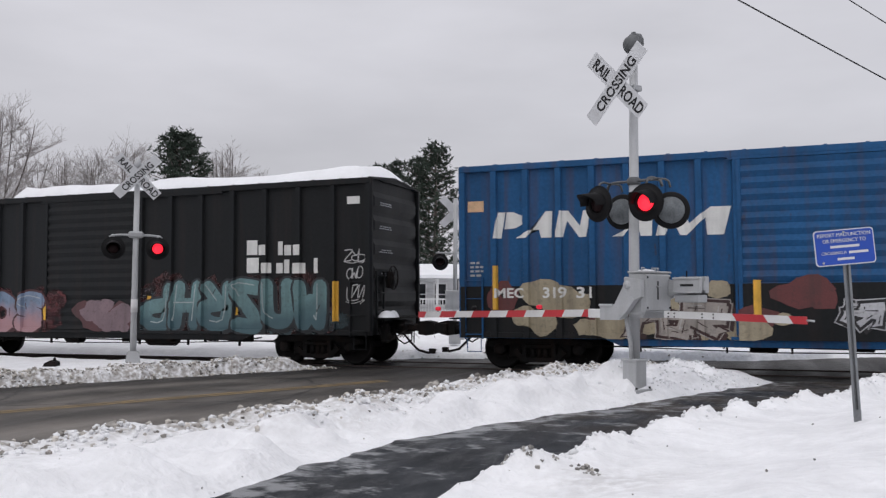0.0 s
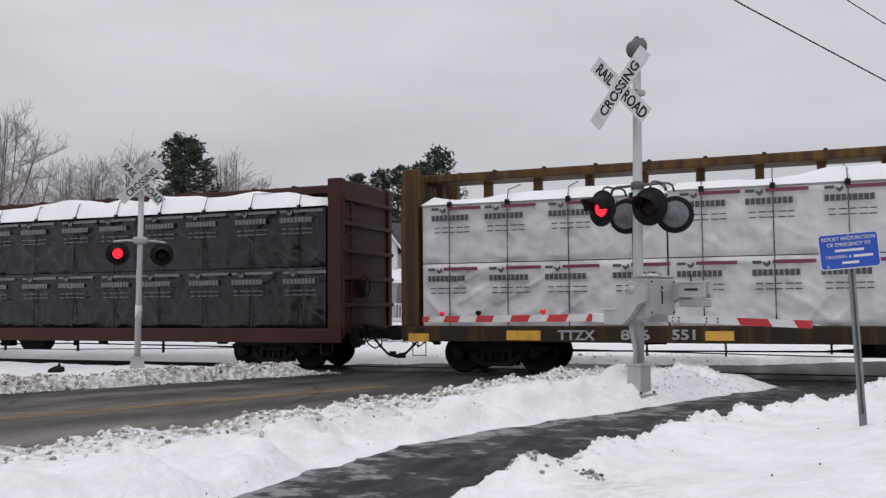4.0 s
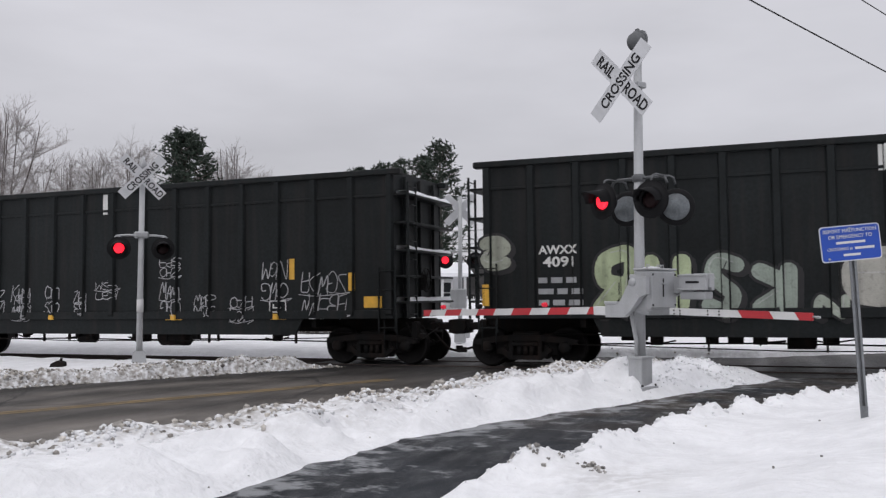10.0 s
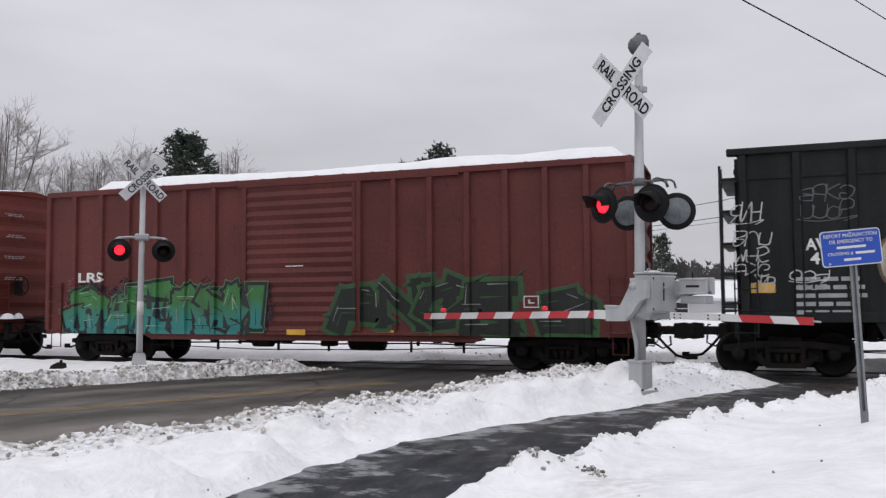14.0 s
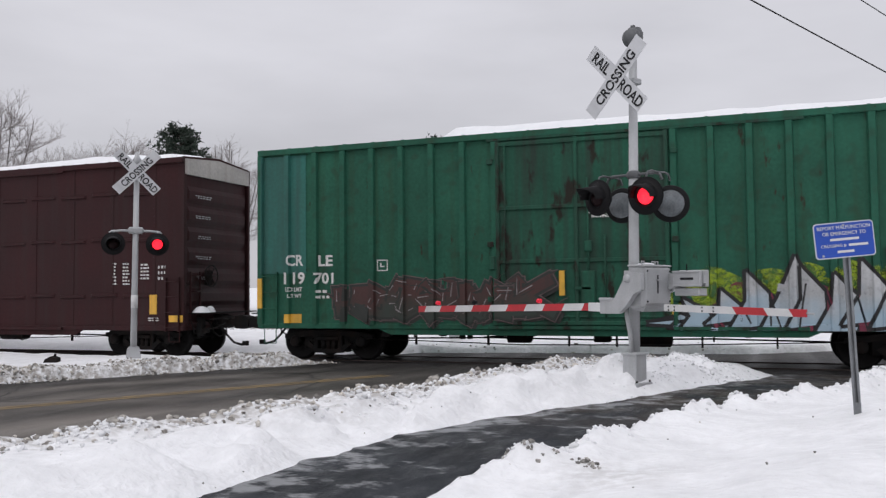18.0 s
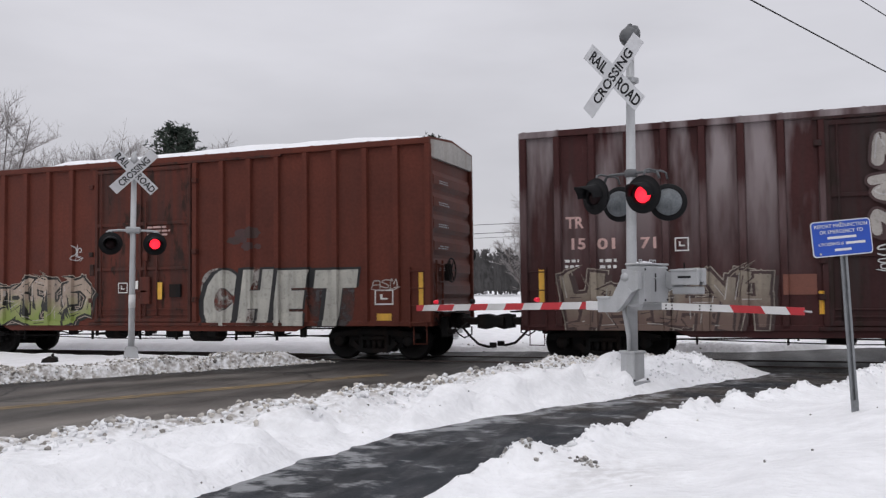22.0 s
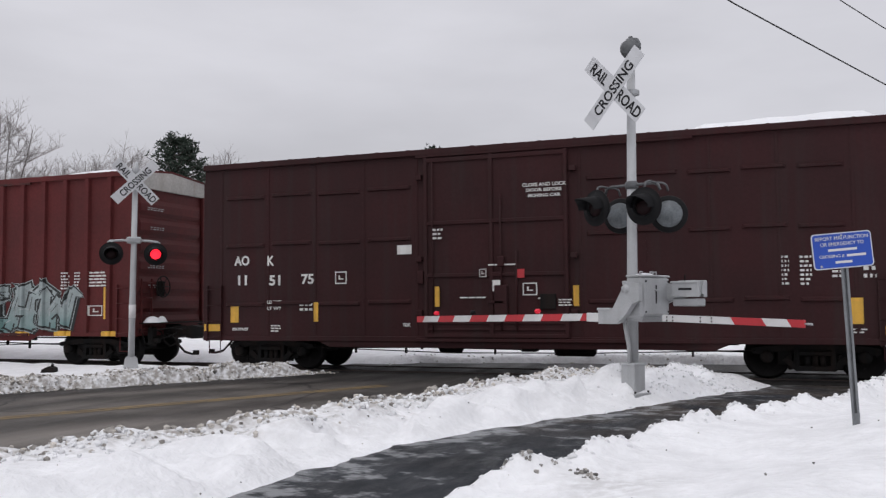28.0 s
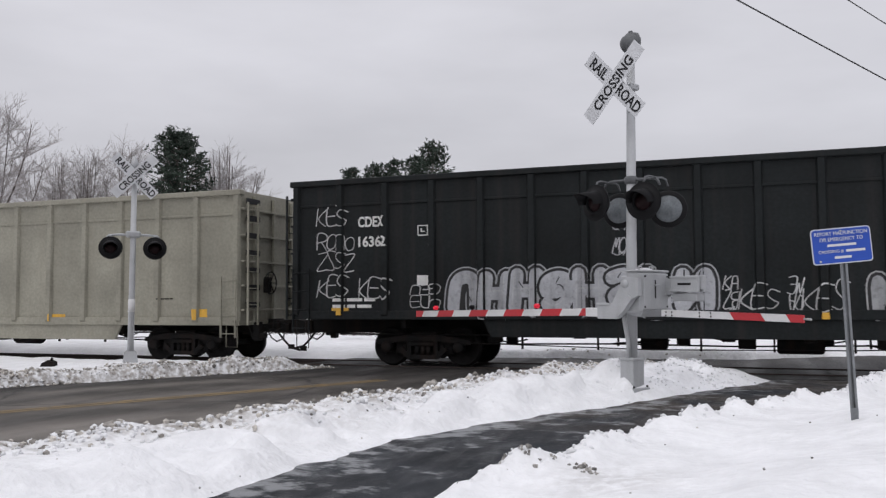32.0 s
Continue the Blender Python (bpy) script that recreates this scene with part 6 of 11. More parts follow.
def centrebeam(label, xl, xr, beam, wrap, heights, snowy, seed, pack_label, top=4.5, deck=1.08, load_top=3.85):
    """A centrebeam flat car with bulkheads, a middle girder and wrapped packs of board."""
    car, half = start_car("centrebeam_car", label, "flat car", xl, xr, 2.1)
    w = 1.45
    PROFILE[car.name] = ([-99.0, 99.0], [0.014, 0.014])
    part("deck", Shape().box(-half, half, -w, w, deck - 0.1, deck, 0.01), beam, car)
    part("side_sill", Shape().box(-half, half, -w - 0.05, -w + 0.05, deck - 0.34, deck - 0.0, 0.015), M["sill_grime"] if beam is M["beam_yellow"] else beam, car)
    part("side_sill", Shape().box(-half, half, w - 0.05, w + 0.05, deck - 0.34, deck, 0.015), beam, car)
    part("top_chord", Shape().box(-half + 0.1, half - 0.1, -0.42, 0.42, top - 0.2, top, 0.03), beam, car)
    for i in range(-9, 10):
        part("cable_anchor", shared(("anchor", beam.name, top), lambda: Shape().box(-0.04, 0.04, -0.44, 0.44, top, top + 0.03, 0.006).mesh("cable_anchor", beam)), None, car, at=pose(i * half / 9.6, 0, 0))
    n = 18
    for i in range(n + 1):
        x = -half + 0.4 + (2 * half - 0.8) * i / n
        part("girder_post", Shape().box(x - 0.09, x + 0.09, -0.12, 0.12, deck, top - 0.14, 0.015), beam, car)
    for k in (-1, 1):
        for yy in (-w, w - 0.22):
            part("bulkhead_post", Shape().box(*sorted((k * half, k * (half - 0.38))), yy, yy + 0.22, deck, top, 0.02), beam, car)
        part("bulkhead", Shape().box(*sorted((k * (half - 0.06), k * (half - 0.14))), -w, w, deck, top - 0.02, 0.01), beam, car)
        for z in (deck + 0.5, deck + 1.15, deck + 1.8, deck + 2.45, deck + 3.05):
            part("bulkhead_rib", Shape().box(*sorted((k * (half - 0.07), k * (half + 0.07))), -w + 0.05, w - 0.05, z, z + 0.1, 0.015), beam, car)
        ladder(car, k * half if k > 0 else -half - 0.05, -1.4, 0.8, top - 0.4, 0.4, beam, "y")
        stirrup(car, k * (half - 0.4), -w, beam)
    brake_wheel(car, half + 0.14, 2.0)
    n = 4
    inner = 2 * half - 0.9
    for i in range(n):
        x0 = -half + 0.45 + inner * i / n + 0.02
        x1 = -half + 0.45 + inner * (i + 1) / n - 0.02
        lift = heights[i]
        mid = deck + (load_top - deck) * 0.5
        tiers_ = ((deck + 0.01, mid - 0.01), (mid + 0.01, deck + (load_top - deck) * lift))
        for j, (z0, z1) in enumerate(tiers_):
            pack = part("board_pack", wrapped_pack(x0, x1, z0, z1, seed * 10 + i * 2 + j, wrap), wrap, car, pack_label)
            m = 4
            for q in range(m):
                lx = x0 + (x1 - x0) * (q + 0.12 + 0.07 * ((q + j) % 2)) / m
                tagged(part("printed_label", shared(("label", wrap.name), lambda: label_print(wrap is M["wrapwhite"])), None, pack, at=pose(lx, -1.47, z1 - 0.42) @ Matrix.Diagonal((1.28, 1, 1.2, 1))), kind="stuff")
        if snowy:
            snow_cap(x0 - 0.02, x1 + 0.02, 1.44, deck + (load_top - deck) * lift - 0.02, snowy, seed * 3 + i, M["roofsnow"], car, peak=0.05, label="snow lying on the wrapped boards")
        for q in range(4):
            sx = x0 + (x1 - x0) * (q + 0.5) / 4
            zt = deck + (load_top - deck) * lift
            s = Shape()
            s.tube([(sx, -1.46, deck - 0.05), (sx, -1.455, zt - 0.03), (sx, -1.3, zt + 0.08 + snowy * 0.6), (sx, -0.3, zt + 0.5)], 0.011, 5)
            strap = part("strap", s, M["steel_dark"], car)
            part("corner_guard", Shape().box(sx - 0.05, sx + 0.05, -1.475, -1.36, zt - 0.10, zt + 0.03, 0.01), M["steel_dark"], strap)
    return car, half


def label_print(on_white):
    """A printed panel that repeats on the wrap: coloured bars in place of its words."""
    s = Shape()
    s.box(0.30, 0.92, 0, 0.003, 0.22, 0.28)
    a = s.mesh("printed_label", M["labelred"] if on_white else M["labelgrey"])
    t = Shape()
    t.box(0.0, 0.14, 0, 0.003, 0.22, 0.27)
    t.prism([(0.16, 0.26), (0.21, 0.22), (0.26, 0.28), (0.27, 0.21), (0.21, 0.16), (0.16, 0.21)], 0, 0.003)
    for k in range(9):
        t.box(0.0 + k * 0.078, 0.064 + k * 0.078, 0, 0.003, 0.02, 0.125)
    for r in range(2):
        for k in range(5):
            t.box(0.05 + k * 0.14, 0.05 + k * 0.14 + 0.10 + 0.02 * (k % 2), 0, 0.003, -0.12 - r * 0.09, -0.10 - r * 0.09)
    b = t.mesh("print", M["labelblack"] if on_white else M["labelgrey"])
    bm = bmesh.new()
    bm.from_mesh(a)
    first = len(bm.faces)
    bm.from_mesh(b)
    bm.faces.ensure_lookup_table()
    for f in bm.faces[first:]:
        f.material_index = 1
    bm.to_mesh(a)
    bm.free()
    a.materials.append(b.materials[0])
    return a


# ---- the train, from its head to its tail ----
def build_train():
    made = {}
    made["blue"] = boxcar("blue steel boxcar with spray paint along its sill", -6.50, 9.3, 4.52, 0.72, M["blue_paint"], "posts", (-2.0, 1.4), 5, seed=1, snow=0.0, post_step=0.76, ribbed=True)
    made["black"] = boxcar("black boxcar with a ribbed door and a snowy roof", -24.48, -8.70, 4.42, 0.74, M["black_paint"], "posts", (-1.75, 1.25), 6, snow=0.2, snow_span=(0.3, 0.99), seed=2, post_step=0.9, ribbed=True)
    made["cb"] = centrebeam("rusty yellow centrebeam car loaded with white wrapped board", -49.25, -26.43, M["beam_yellow"], M["wrapwhite"], (0.98, 1.0, 1.0, 0.90), 0.30, 3, "white plastic-wrapped pack of boards", 4.68, 1.08, 3.90)
    made["imp"] = centrebeam("brown centrebeam car loaded with black wrapped board", -73.83, -50.82, M["beam_brown"], M["wrapblack"], (1.0, 1.0, 1.0, 1.0), 0.5, 4, "black plastic-wrapped pack of boards", 4.60, 1.02, 3.97)
    made["aok_a"] = boxcar("tall dark maroon boxcar with smooth ribbed sides", -91.40, -75.63, 5.11, 0.72, M["maroon"], "sheet", (-1.9, 1.4), 7, snow=0.07, snow_span=(0.35, 0.97), seed=5, white_top=0.42)
    made["g1"] = gondola("black high-sided gondola car with pale spray-painted letters", -109.91, -93.33, 4.55, 1.1, M["gondola_black"], 1.0, 16, True, 6, 0.2)
    made["g2"] = gondola("black high-sided gondola car with white scrawls", -128.3, -111.68, 4.55, 1.1, M["gondola_black"], 1.0, 16, True, 7, 0.2)
    made["g3"] = gondola("black high-sided gondola car with red and white spray paint", -146.68, -130.2, 4.55, 1.1, M["gondola_black"], 1.0, 16, True, 8, 0.2)
    made["red"] = boxcar("faded red boxcar with a ribbed door and snow on the roof", -164.33, -148.57, 4.58, 0.78, M["red_paint"], "posts", (-1.55, 1.45), 6, snow=0.17, snow_span=(0.1, 0.99), seed=9, post_step=0.9, ribbed=True)
    made["orange"] = boxcar("rusty orange boxcar with dark spray-painted letters", -182.42, -166.47, 4.75, 0.76, M["orange_paint"], "posts", (-1.1, 2.4), 6, snow=0.14, snow_span=(0.05, 0.99), seed=10, post_step=0.87, doorpaint=M["orange_door"])
    made["green"] = boxcar("tall green boxcar with a white end gable and wild spray paint", -200.45, -184.62, 5.10, 0.78, M["green_paint"], "posts", (-1.85, 1.85), 7, snow=0.12, snow_span=(0.3, 0.99), seed=11, post_step=0.76, white_top=0.42, doorpaint=M["green_door"])
    made["aok_b"] = boxcar("tall dark maroon boxcar with smooth ribbed sides", -218.38, -202.66, 5.11, 0.70, M["maroon"], "sheet", (-1.9, 1.4), 7, snow=0.11, snow_span=(0.4, 0.98), seed=12, white_top=0.42)
    made["brown"] = boxcar("tall brown boxcar with chalky white streaks down its sides", -236.55, -220.68, 5.02, 0.74, M["brown_paint"], "posts", (-1.85, 1.85), 7, snow=0.09, snow_span=(0.5, 0.99), seed=13, post_step=0.76, doorpaint=M["brown_door"])
    made["rust"] = boxcar("tall rust-brown boxcar with big pale block letters", -254.55, -238.66, 5.10, 0.82, M["rust_paint"], "posts", (-1.5, 1.5), 7, snow=0.1, snow_span=(0.3, 0.99), seed=14, post_step=0.76, white_top=0.42, doorpaint=M["rust_door"])
    made["green_b"] = boxcar("tall bright green boxcar with a band of white block letters", -272.52, -256.77, 5.06, 0.82, M["green_paint_b"], "posts", (-1.85, 1.85), 7, snow=0.12, snow_span=(0.35, 0.99), seed=15, post_step=0.76, white_top=0.42, doorpaint=M["green_door_b"])
    made["brown_b"] = boxcar("tall dark brown boxcar with purple and teal spray paint", -290.6, -274.84, 5.02, 0.76, M["brown_paint_b"], "posts", (-1.85, 1.85), 7, snow=0.1, snow_span=(0.2, 0.99), seed=16, post_step=0.76, doorpaint=M["brown_door"])
    made["aok_c"] = boxcar("tall dark maroon boxcar with smooth ribbed sides", -308.55, -292.88, 5.08, 0.72, M["maroon"], "sheet", (-1.9, 1.4), 7, snow=0.1, snow_span=(0.75, 0.98), seed=17, white_top=0.42)
    made["brick"] = boxcar("tall brick-red boxcar with teal and cream spray paint", -326.56, -310.7, 5.12, 0.80, M["brick_paint"], "posts", (-1.85, 1.85), 7, snow=0.06, snow_span=(0.85, 0.99), seed=18, post_step=0.76, white_top=0.42, doorpaint=M["brick_door"])
    made["g4"] = gondola("long black gondola car with white bubble letters", -348.27, -328.27, 4.37, 1.1, M["gondola_black"], 3.2, 17, False, 19, 0.05)
    made["beige"] = gondola("beige high-sided gondola car with ribbed sides", -367.6, -349.65, 4.28, 0.95, M["beige_paint"], 2.05, 15, False, 20, 0.05, 7)
    return made


TRAIN = build_train()


# ---- lettering and paint, car by car ----
M["tealpanel"] = mat("teal_touch_up_paint", (0.020, 0.130, 0.105), 0.6, 0, 0.22, 0.7, 0.12, 14, GRIME, 0.4)
M["flag"] = mat("faded_flag_decal", (0.62, 0.40, 0.24), 0.5, 0, 0.2, 6, 0.0, 40)
M["dullred"] = mat("worn_pink_stencil_paint", (0.36, 0.20, 0.17), 0.6, 0, 0.2, 4, 0.05, 40)
M["palepink"] = mat("faded_pink_stencil_paint", (0.52, 0.34, 0.31), 0.6, 0, 0.2, 4, 0.05, 40)
M["brickpatch"] = mat("red_primer_patch", (0.17, 0.06, 0.04), 0.6, 0, 0.2, 3, 0.05, 30)
M["spraywhite"] = mat("white_spray_band", (0.40, 0.395, 0.375), 0.55, 0, 0.2, 2, 0.05, 30, (0.2, 0.15, 0.15), 0.45)


def ring_logo(car, x, z, w, h):
    """A broad pale ring with an open side and a bar."""
    s = Shape()
    n = 40
    for i in range(n):
        a0, a1 = radians(35 + 290 * i / n), radians(35 + 290 * (i + 1) / n)
        p = [(w * 0.5 * (1 + k * math.cos(a)), h * 0.5 * (1 + k * math.sin(a))) for k, a in ((1.0, a0), (1.0, a1), (0.68, a1), (0.68, a0))]
        s.add([(px, 0, pz) for px, pz in p], [(0, 1, 2, 3)])
    for q in ([(0.55, 0.38), (1.0, 0.38), (1.0, 0.62), (0.55, 0.62)], [(0.85, 0.10), (1.0, 0.0), (1.0, 0.38), (0.85, 0.38)]):
        s.add([(w * px, -0.001, h * pz) for px, pz in q], [(0, 1, 2, 3)])
    return part("logo_ring", drape(s.mesh("logo_ring", M["bluegrey"]), car, x, z, 2), None, car, "pale worn ring-shaped emblem")


def logo_shapes(car, x, z, w, h):
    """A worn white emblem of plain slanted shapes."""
    for shape in ([(0.0, 0), (0.035, 0), (0.055, 1), (0.02, 1)], [(0.05, 0.35), (0.10, 0.38), (0.135, 0.55), (0.13, 0.85), (0.09, 1), (0.06, 1)], [(0.10, 0), (0.15, 0.0), (0.235, 1), (0.265, 1), (0.26, 0), (0.215, 0), (0.205, 0.3), (0.165, 0.3)],
                  [(0.275, 0), (0.31, 0), (0.33, 0.62), (0.38, 0), (0.41, 0), (0.435, 1), (0.40, 1), (0.385, 0.42), (0.335, 1), (0.30, 1)], [(0.52, 0), (0.57, 0), (0.665, 1), (0.69, 1), (0.685, 0), (0.64, 0), (0.63, 0.3), (0.595, 0.3)],
                  [(0.70, 0), (0.74, 0), (0.765, 0.62), (0.80, 0), (0.825, 0), (0.90, 0.62), (0.905, 0), (0.97, 0), (1.0, 1), (0.92, 1), (0.835, 0.42), (0.81, 1), (0.73, 1)]):
        s = Shape().prism([(w * u, h * v - 0.012 * w * u) for u, v in shape], 0.0, 0.003)
        part("logo_shape", drape(s.mesh("logo_shape", M["white"]), car, x, z, 2), None, car)


def block_letter(car, letter, x, z, w, h, seed, fill=(0.50, 0.49, 0.44), halo=(0.06, 0.05, 0.05)):
    """One fat sprayed capital with a dark edge."""
    cloud = Shape()
    ngon(cloud, blob(w / 2, h / 2 + 0.03, w * 0.50, h * 0.50, random.Random(seed), n=22, rough=0.06))
    root = part("graffiti", drape(cloud.mesh("graffiti", overspray(halo)), car, x, z, 1), None, car, "pale spray-painted block letter")
    for grow, material, layer, name in ((-0.13, spray((0.012, 0.012, 0.014)), 1.5, "paint_shadow"), (0.06, spray((0.012, 0.012, 0.014)), 2, "paint_outline"), (0.0, spray(fill), 3, "paint_fill")):
        me = lettering(letter, 1.0, material, bold=0.085).copy()
        co = [v.co for v in me.vertices]
        x0, x1, z0, z1 = min(c.x for c in co), max(c.x for c in co), min(c.z for c in co), max(c.z for c in co)
        lean = Matrix(((1, 0, 0.14, 0), (0, 1, 0, 0), (0, 0, 1, 0), (0, 0, 0, 1)))
        off, size = (-0.15, 0.05) if grow < 0 else (-grow, grow)
        me.transform(lean @ Matrix.Translation((off, 0, -size)) @ Matrix.Diagonal(((w * 0.92 + 2 * size) / (x1 - x0), 1, (h + 2 * size) / (z1 - z0), 1)) @ Matrix.Translation((-x0, 0, -z0)))
        part(name, drape(me, car, x, z, layer), None, root)
    return root


def paint_cars():
    stencil(TRAIN['blue'][0], 'MEC', -7.1, 1.59, 0.66, 0.22, M['white'])
    stencil(TRAIN['blue'][0], '319', -6.03, 1.58, 0.52, 0.24, M['white'])
    stencil(TRAIN['blue'][0], '31', -5.3, 1.58, 0.34, 0.24, M['white'])
    patch(TRAIN['blue'][0], -7.72, 3.5, 0.37, 0.24, M['flag'], name='flag_decal')
    patch(TRAIN['blue'][0], -7.13, 1.34, 0.1, 0.96, M['yellow'], name='reflector')
    patch(TRAIN['blue'][0], -1.76, 1.2, 0.14, 0.72, M['yellow'], name='reflector')
    bars(TRAIN['blue'][0], -7.67, 2.07, 0.3, 0.37, 4, M['bluegrey'], 6)
    logo_shapes(TRAIN['blue'][0], -7.12, 2.90, 4.98, 0.57)
    patch(TRAIN['blue'][0], -7.88, 0.73, 15.76, 1.12, M['black_paint'], layer=0.3, name='painted_band')
    graffiti(TRAIN['blue'][0], 'camo', -7.0, 0.67, 6.8, 1.35, 3, 18, (0.42, 0.36, 0.25), line=(0.15, 0.04, 0.04), label='cream and dark red spray-painted camouflage')
    graffiti(TRAIN['blue'][0], 'wild', -4.15, 0.75, 2.21, 0.91, 3, 19, (0.4, 0.36, 0.33), line=(0.05, 0.02, 0.02), label='spray-painted bubble letters')
    graffiti(TRAIN['blue'][0], 'wild', -0.11, 0.99, 0.66, 0.64, 2, 20, (0.55, 0.55, 0.58), label='spray-painted bubble letters')
    stencil(TRAIN['black'][0], 'MEC', -7.02, 1.55, 0.49, 0.2, M['white'])
    patch(TRAIN['black'][0], 4.53, 2.68, 0.3, 0.36, M['white'], name='logo_bar')
    patch(TRAIN['black'][0], 4.86, 2.67, 0.24, 0.25, M['white'], name='logo_bar')
    patch(TRAIN['black'][0], 5.41, 2.66, 0.13, 0.33, M['white'], name='logo_bar')
    patch(TRAIN['black'][0], 5.58, 2.65, 0.19, 0.25, M['white'], name='logo_bar')
    patch(TRAIN['black'][0], 5.82, 2.65, 0.22, 0.25, M['white'], name='logo_bar')
    patch(TRAIN['black'][0], 4.53, 2.24, 0.34, 0.37, M['white'], name='logo_bar')
    patch(TRAIN['black'][0], 4.93, 2.23, 0.29, 0.25, M['white'], name='logo_bar')
    patch(TRAIN['black'][0], 5.36, 2.22, 0.18, 0.25, M['white'], name='logo_bar')
    patch(TRAIN['black'][0], 5.58, 2.22, 0.14, 0.33, M['white'], name='logo_bar')
    patch(TRAIN['black'][0], 5.8, 2.21, 0.36, 0.25, M['white'], name='logo_bar')
    patch(TRAIN['black'][0], 6.39, 2.21, 0.1, 0.36, M['white'], name='logo_bar')
    patch(TRAIN['black'][0], 7.27, 3.82, 0.33, 0.18, M['white'], name='data_panel')
    patch(TRAIN['black'][0], -7.13, 1.06, 0.14, 0.92, M['yellow'], name='reflector')
    patch(TRAIN['black'][0], -4.37, 1.04, 0.15, 0.47, M['yellow'], name='reflector')
    patch(TRAIN['black'][0], -1.83, 1.08, 0.13, 0.45, M['yellow'], name='reflector')
    patch(TRAIN['black'][0], 4.17, 1.1, 0.11, 0.41, M['yellow'], name='reflector')
    patch(TRAIN['black'][0], 6.93, 1.07, 0.12, 0.94, M['yellow'], name='reflector')
    patch(TRAIN['black'][0], 1.55, 1.23, 0.12, 0.47, M['yellow'], name='reflector')
    ring_logo(TRAIN['black'][0], -6.75, 2.22, 2.01, 1.78)
    graffiti(TRAIN['black'][0], 'camo', -7.87, 0.68, 6.59, 1.35, 3, 41, (0.1, 0.022, 0.025), line=(0.13, 0.028, 0.03), label='dark red spray-painted cloud')
    graffiti(TRAIN['black'][0], 'bubble', -5.99, 0.68, 4.18, 1.19, 4, 42, (0.2, 0.27, 0.38), line=(0.07, 0.02, 0.025), fill2=(0.4, 0.22, 0.23), word='KNOS', label='spray-painted bubble letters')
    graffiti(TRAIN['black'][0], 'camo', 1.28, 0.68, 5.65, 1.24, 5, 43, (0.035, 0.06, 0.07), line=(0.08, 0.022, 0.02), label='dark teal spray-painted cloud')
    graffiti(TRAIN['black'][0], 'bubble', 1.43, 0.79, 5.31, 1.37, 6, 44, (0.15, 0.27, 0.28), line=(0.02, 0.025, 0.03), fill2=(0.05, 0.1, 0.12), halo=(0.06, 0.02, 0.02), label='teal spray-painted letters with dark edges')
    graffiti(TRAIN['black'][0], 'camo', -0.38, 0.72, 1.41, 1.05, 3, 45, (0.22, 0.15, 0.17), line=(0.1, 0.035, 0.04), label='spray-painted bubble letters')
    graffiti(TRAIN['black'][0], 'tag', -7.73, 2.68, 0.4, 0.39, 2, 46, (0.62, 0.62, 0.62), label='thin white spray-can scrawl')
    graffiti(TRAIN['black'][0], 'tag', -7.14, 2.88, 0.32, 0.4, 2, 47, (0.62, 0.62, 0.62), label='thin white spray-can scrawl')
    graffiti(TRAIN['black'][0], 'tag', -7.69, 1.6, 0.36, 0.39, 2, 48, (0.62, 0.62, 0.62), label='thin white spray-can scrawl')
    graffiti(TRAIN['black'][0], 'tag', 7.21, 2.49, 0.53, 0.3, 2, 49, (0.62, 0.62, 0.62), label='thin white spray-can scrawl')
    graffiti(TRAIN['black'][0], 'tag', 7.26, 2.07, 0.4, 0.32, 2, 50, (0.62, 0.62, 0.62), label='thin white spray-can scrawl')
    graffiti(TRAIN['black'][0], 'tag', 7.26, 1.55, 0.44, 0.39, 2, 51, (0.62, 0.62, 0.62), label='thin white spray-can scrawl')
    stencil(TRAIN['cb'][0], 'TTZX', -7.79, 0.79, 0.8, 0.21, M['bluegrey'])
    stencil(TRAIN['cb'][0], '856', -6.46, 0.8, 0.6, 0.22, M['bluegrey'])
    stencil(TRAIN['cb'][0], '551', -5.42, 0.81, 0.46, 0.21, M['bluegrey'])
    patch(TRAIN['cb'][0], -8.93, 0.78, 0.76, 0.21, M['yellow'], name='reflector')
    patch(TRAIN['cb'][0], -11.25, 0.73, 0.5, 0.19, M['yellow'], name='reflector')
    patch(TRAIN['cb'][0], -4.77, 0.8, 0.55, 0.19, M['yellow'], name='reflector')
    patch(TRAIN['cb'][0], -0.31, 0.81, 0.5, 0.17, M['yellow'], name='reflector')
    stencil(TRAIN['imp'][0], 'CSXT', -7.48, 0.78, 0.5, 0.19, M['dullred'])
    stencil(TRAIN['imp'][0], '600672', -6.45, 0.8, 0.71, 0.2, M['dullred'])
    patch(TRAIN['imp'][0], -10.03, 0.79, 0.64, 0.19, M['yellow'], name='reflector')
    patch(TRAIN['imp'][0], -5.25, 0.86, 0.6, 0.15, M['yellow'], name='reflector')
    patch(TRAIN['imp'][0], -3.85, 0.81, 0.36, 0.13, M['yellow'], name='reflector')
    patch(TRAIN['imp'][0], -11.47, 1.27, 0.14, 1.03, M['yellow'], name='reflector')
    frame_mark(TRAIN['imp'][0], -11.46, 2.64, 0.29, 0.29, M['white'])
    stencil(TRAIN['aok_a'][0], 'AO', -6.96, 2.55, 0.43, 0.24, M["white"])
    stencil(TRAIN['aok_a'][0], 'K', -6.02, 2.53, 0.19, 0.24, M["white"])
    stencil(TRAIN['aok_a'][0], '11', -6.85, 2.07, 0.25, 0.24, M["white"])
    stencil(TRAIN['aok_a'][0], '51', -5.97, 2.05, 0.31, 0.25, M["white"])
    stencil(TRAIN['aok_a'][0], '14', -5.08, 2.07, 0.33, 0.24, M["white"])
    frame_mark(TRAIN['aok_a'][0], -4.18, 2.06, 0.3, 0.29, M["white"])
    stencil(TRAIN['aok_a'][0], 'LD LMT', -6.02, 1.61, 0.39, 0.08, M["white"])
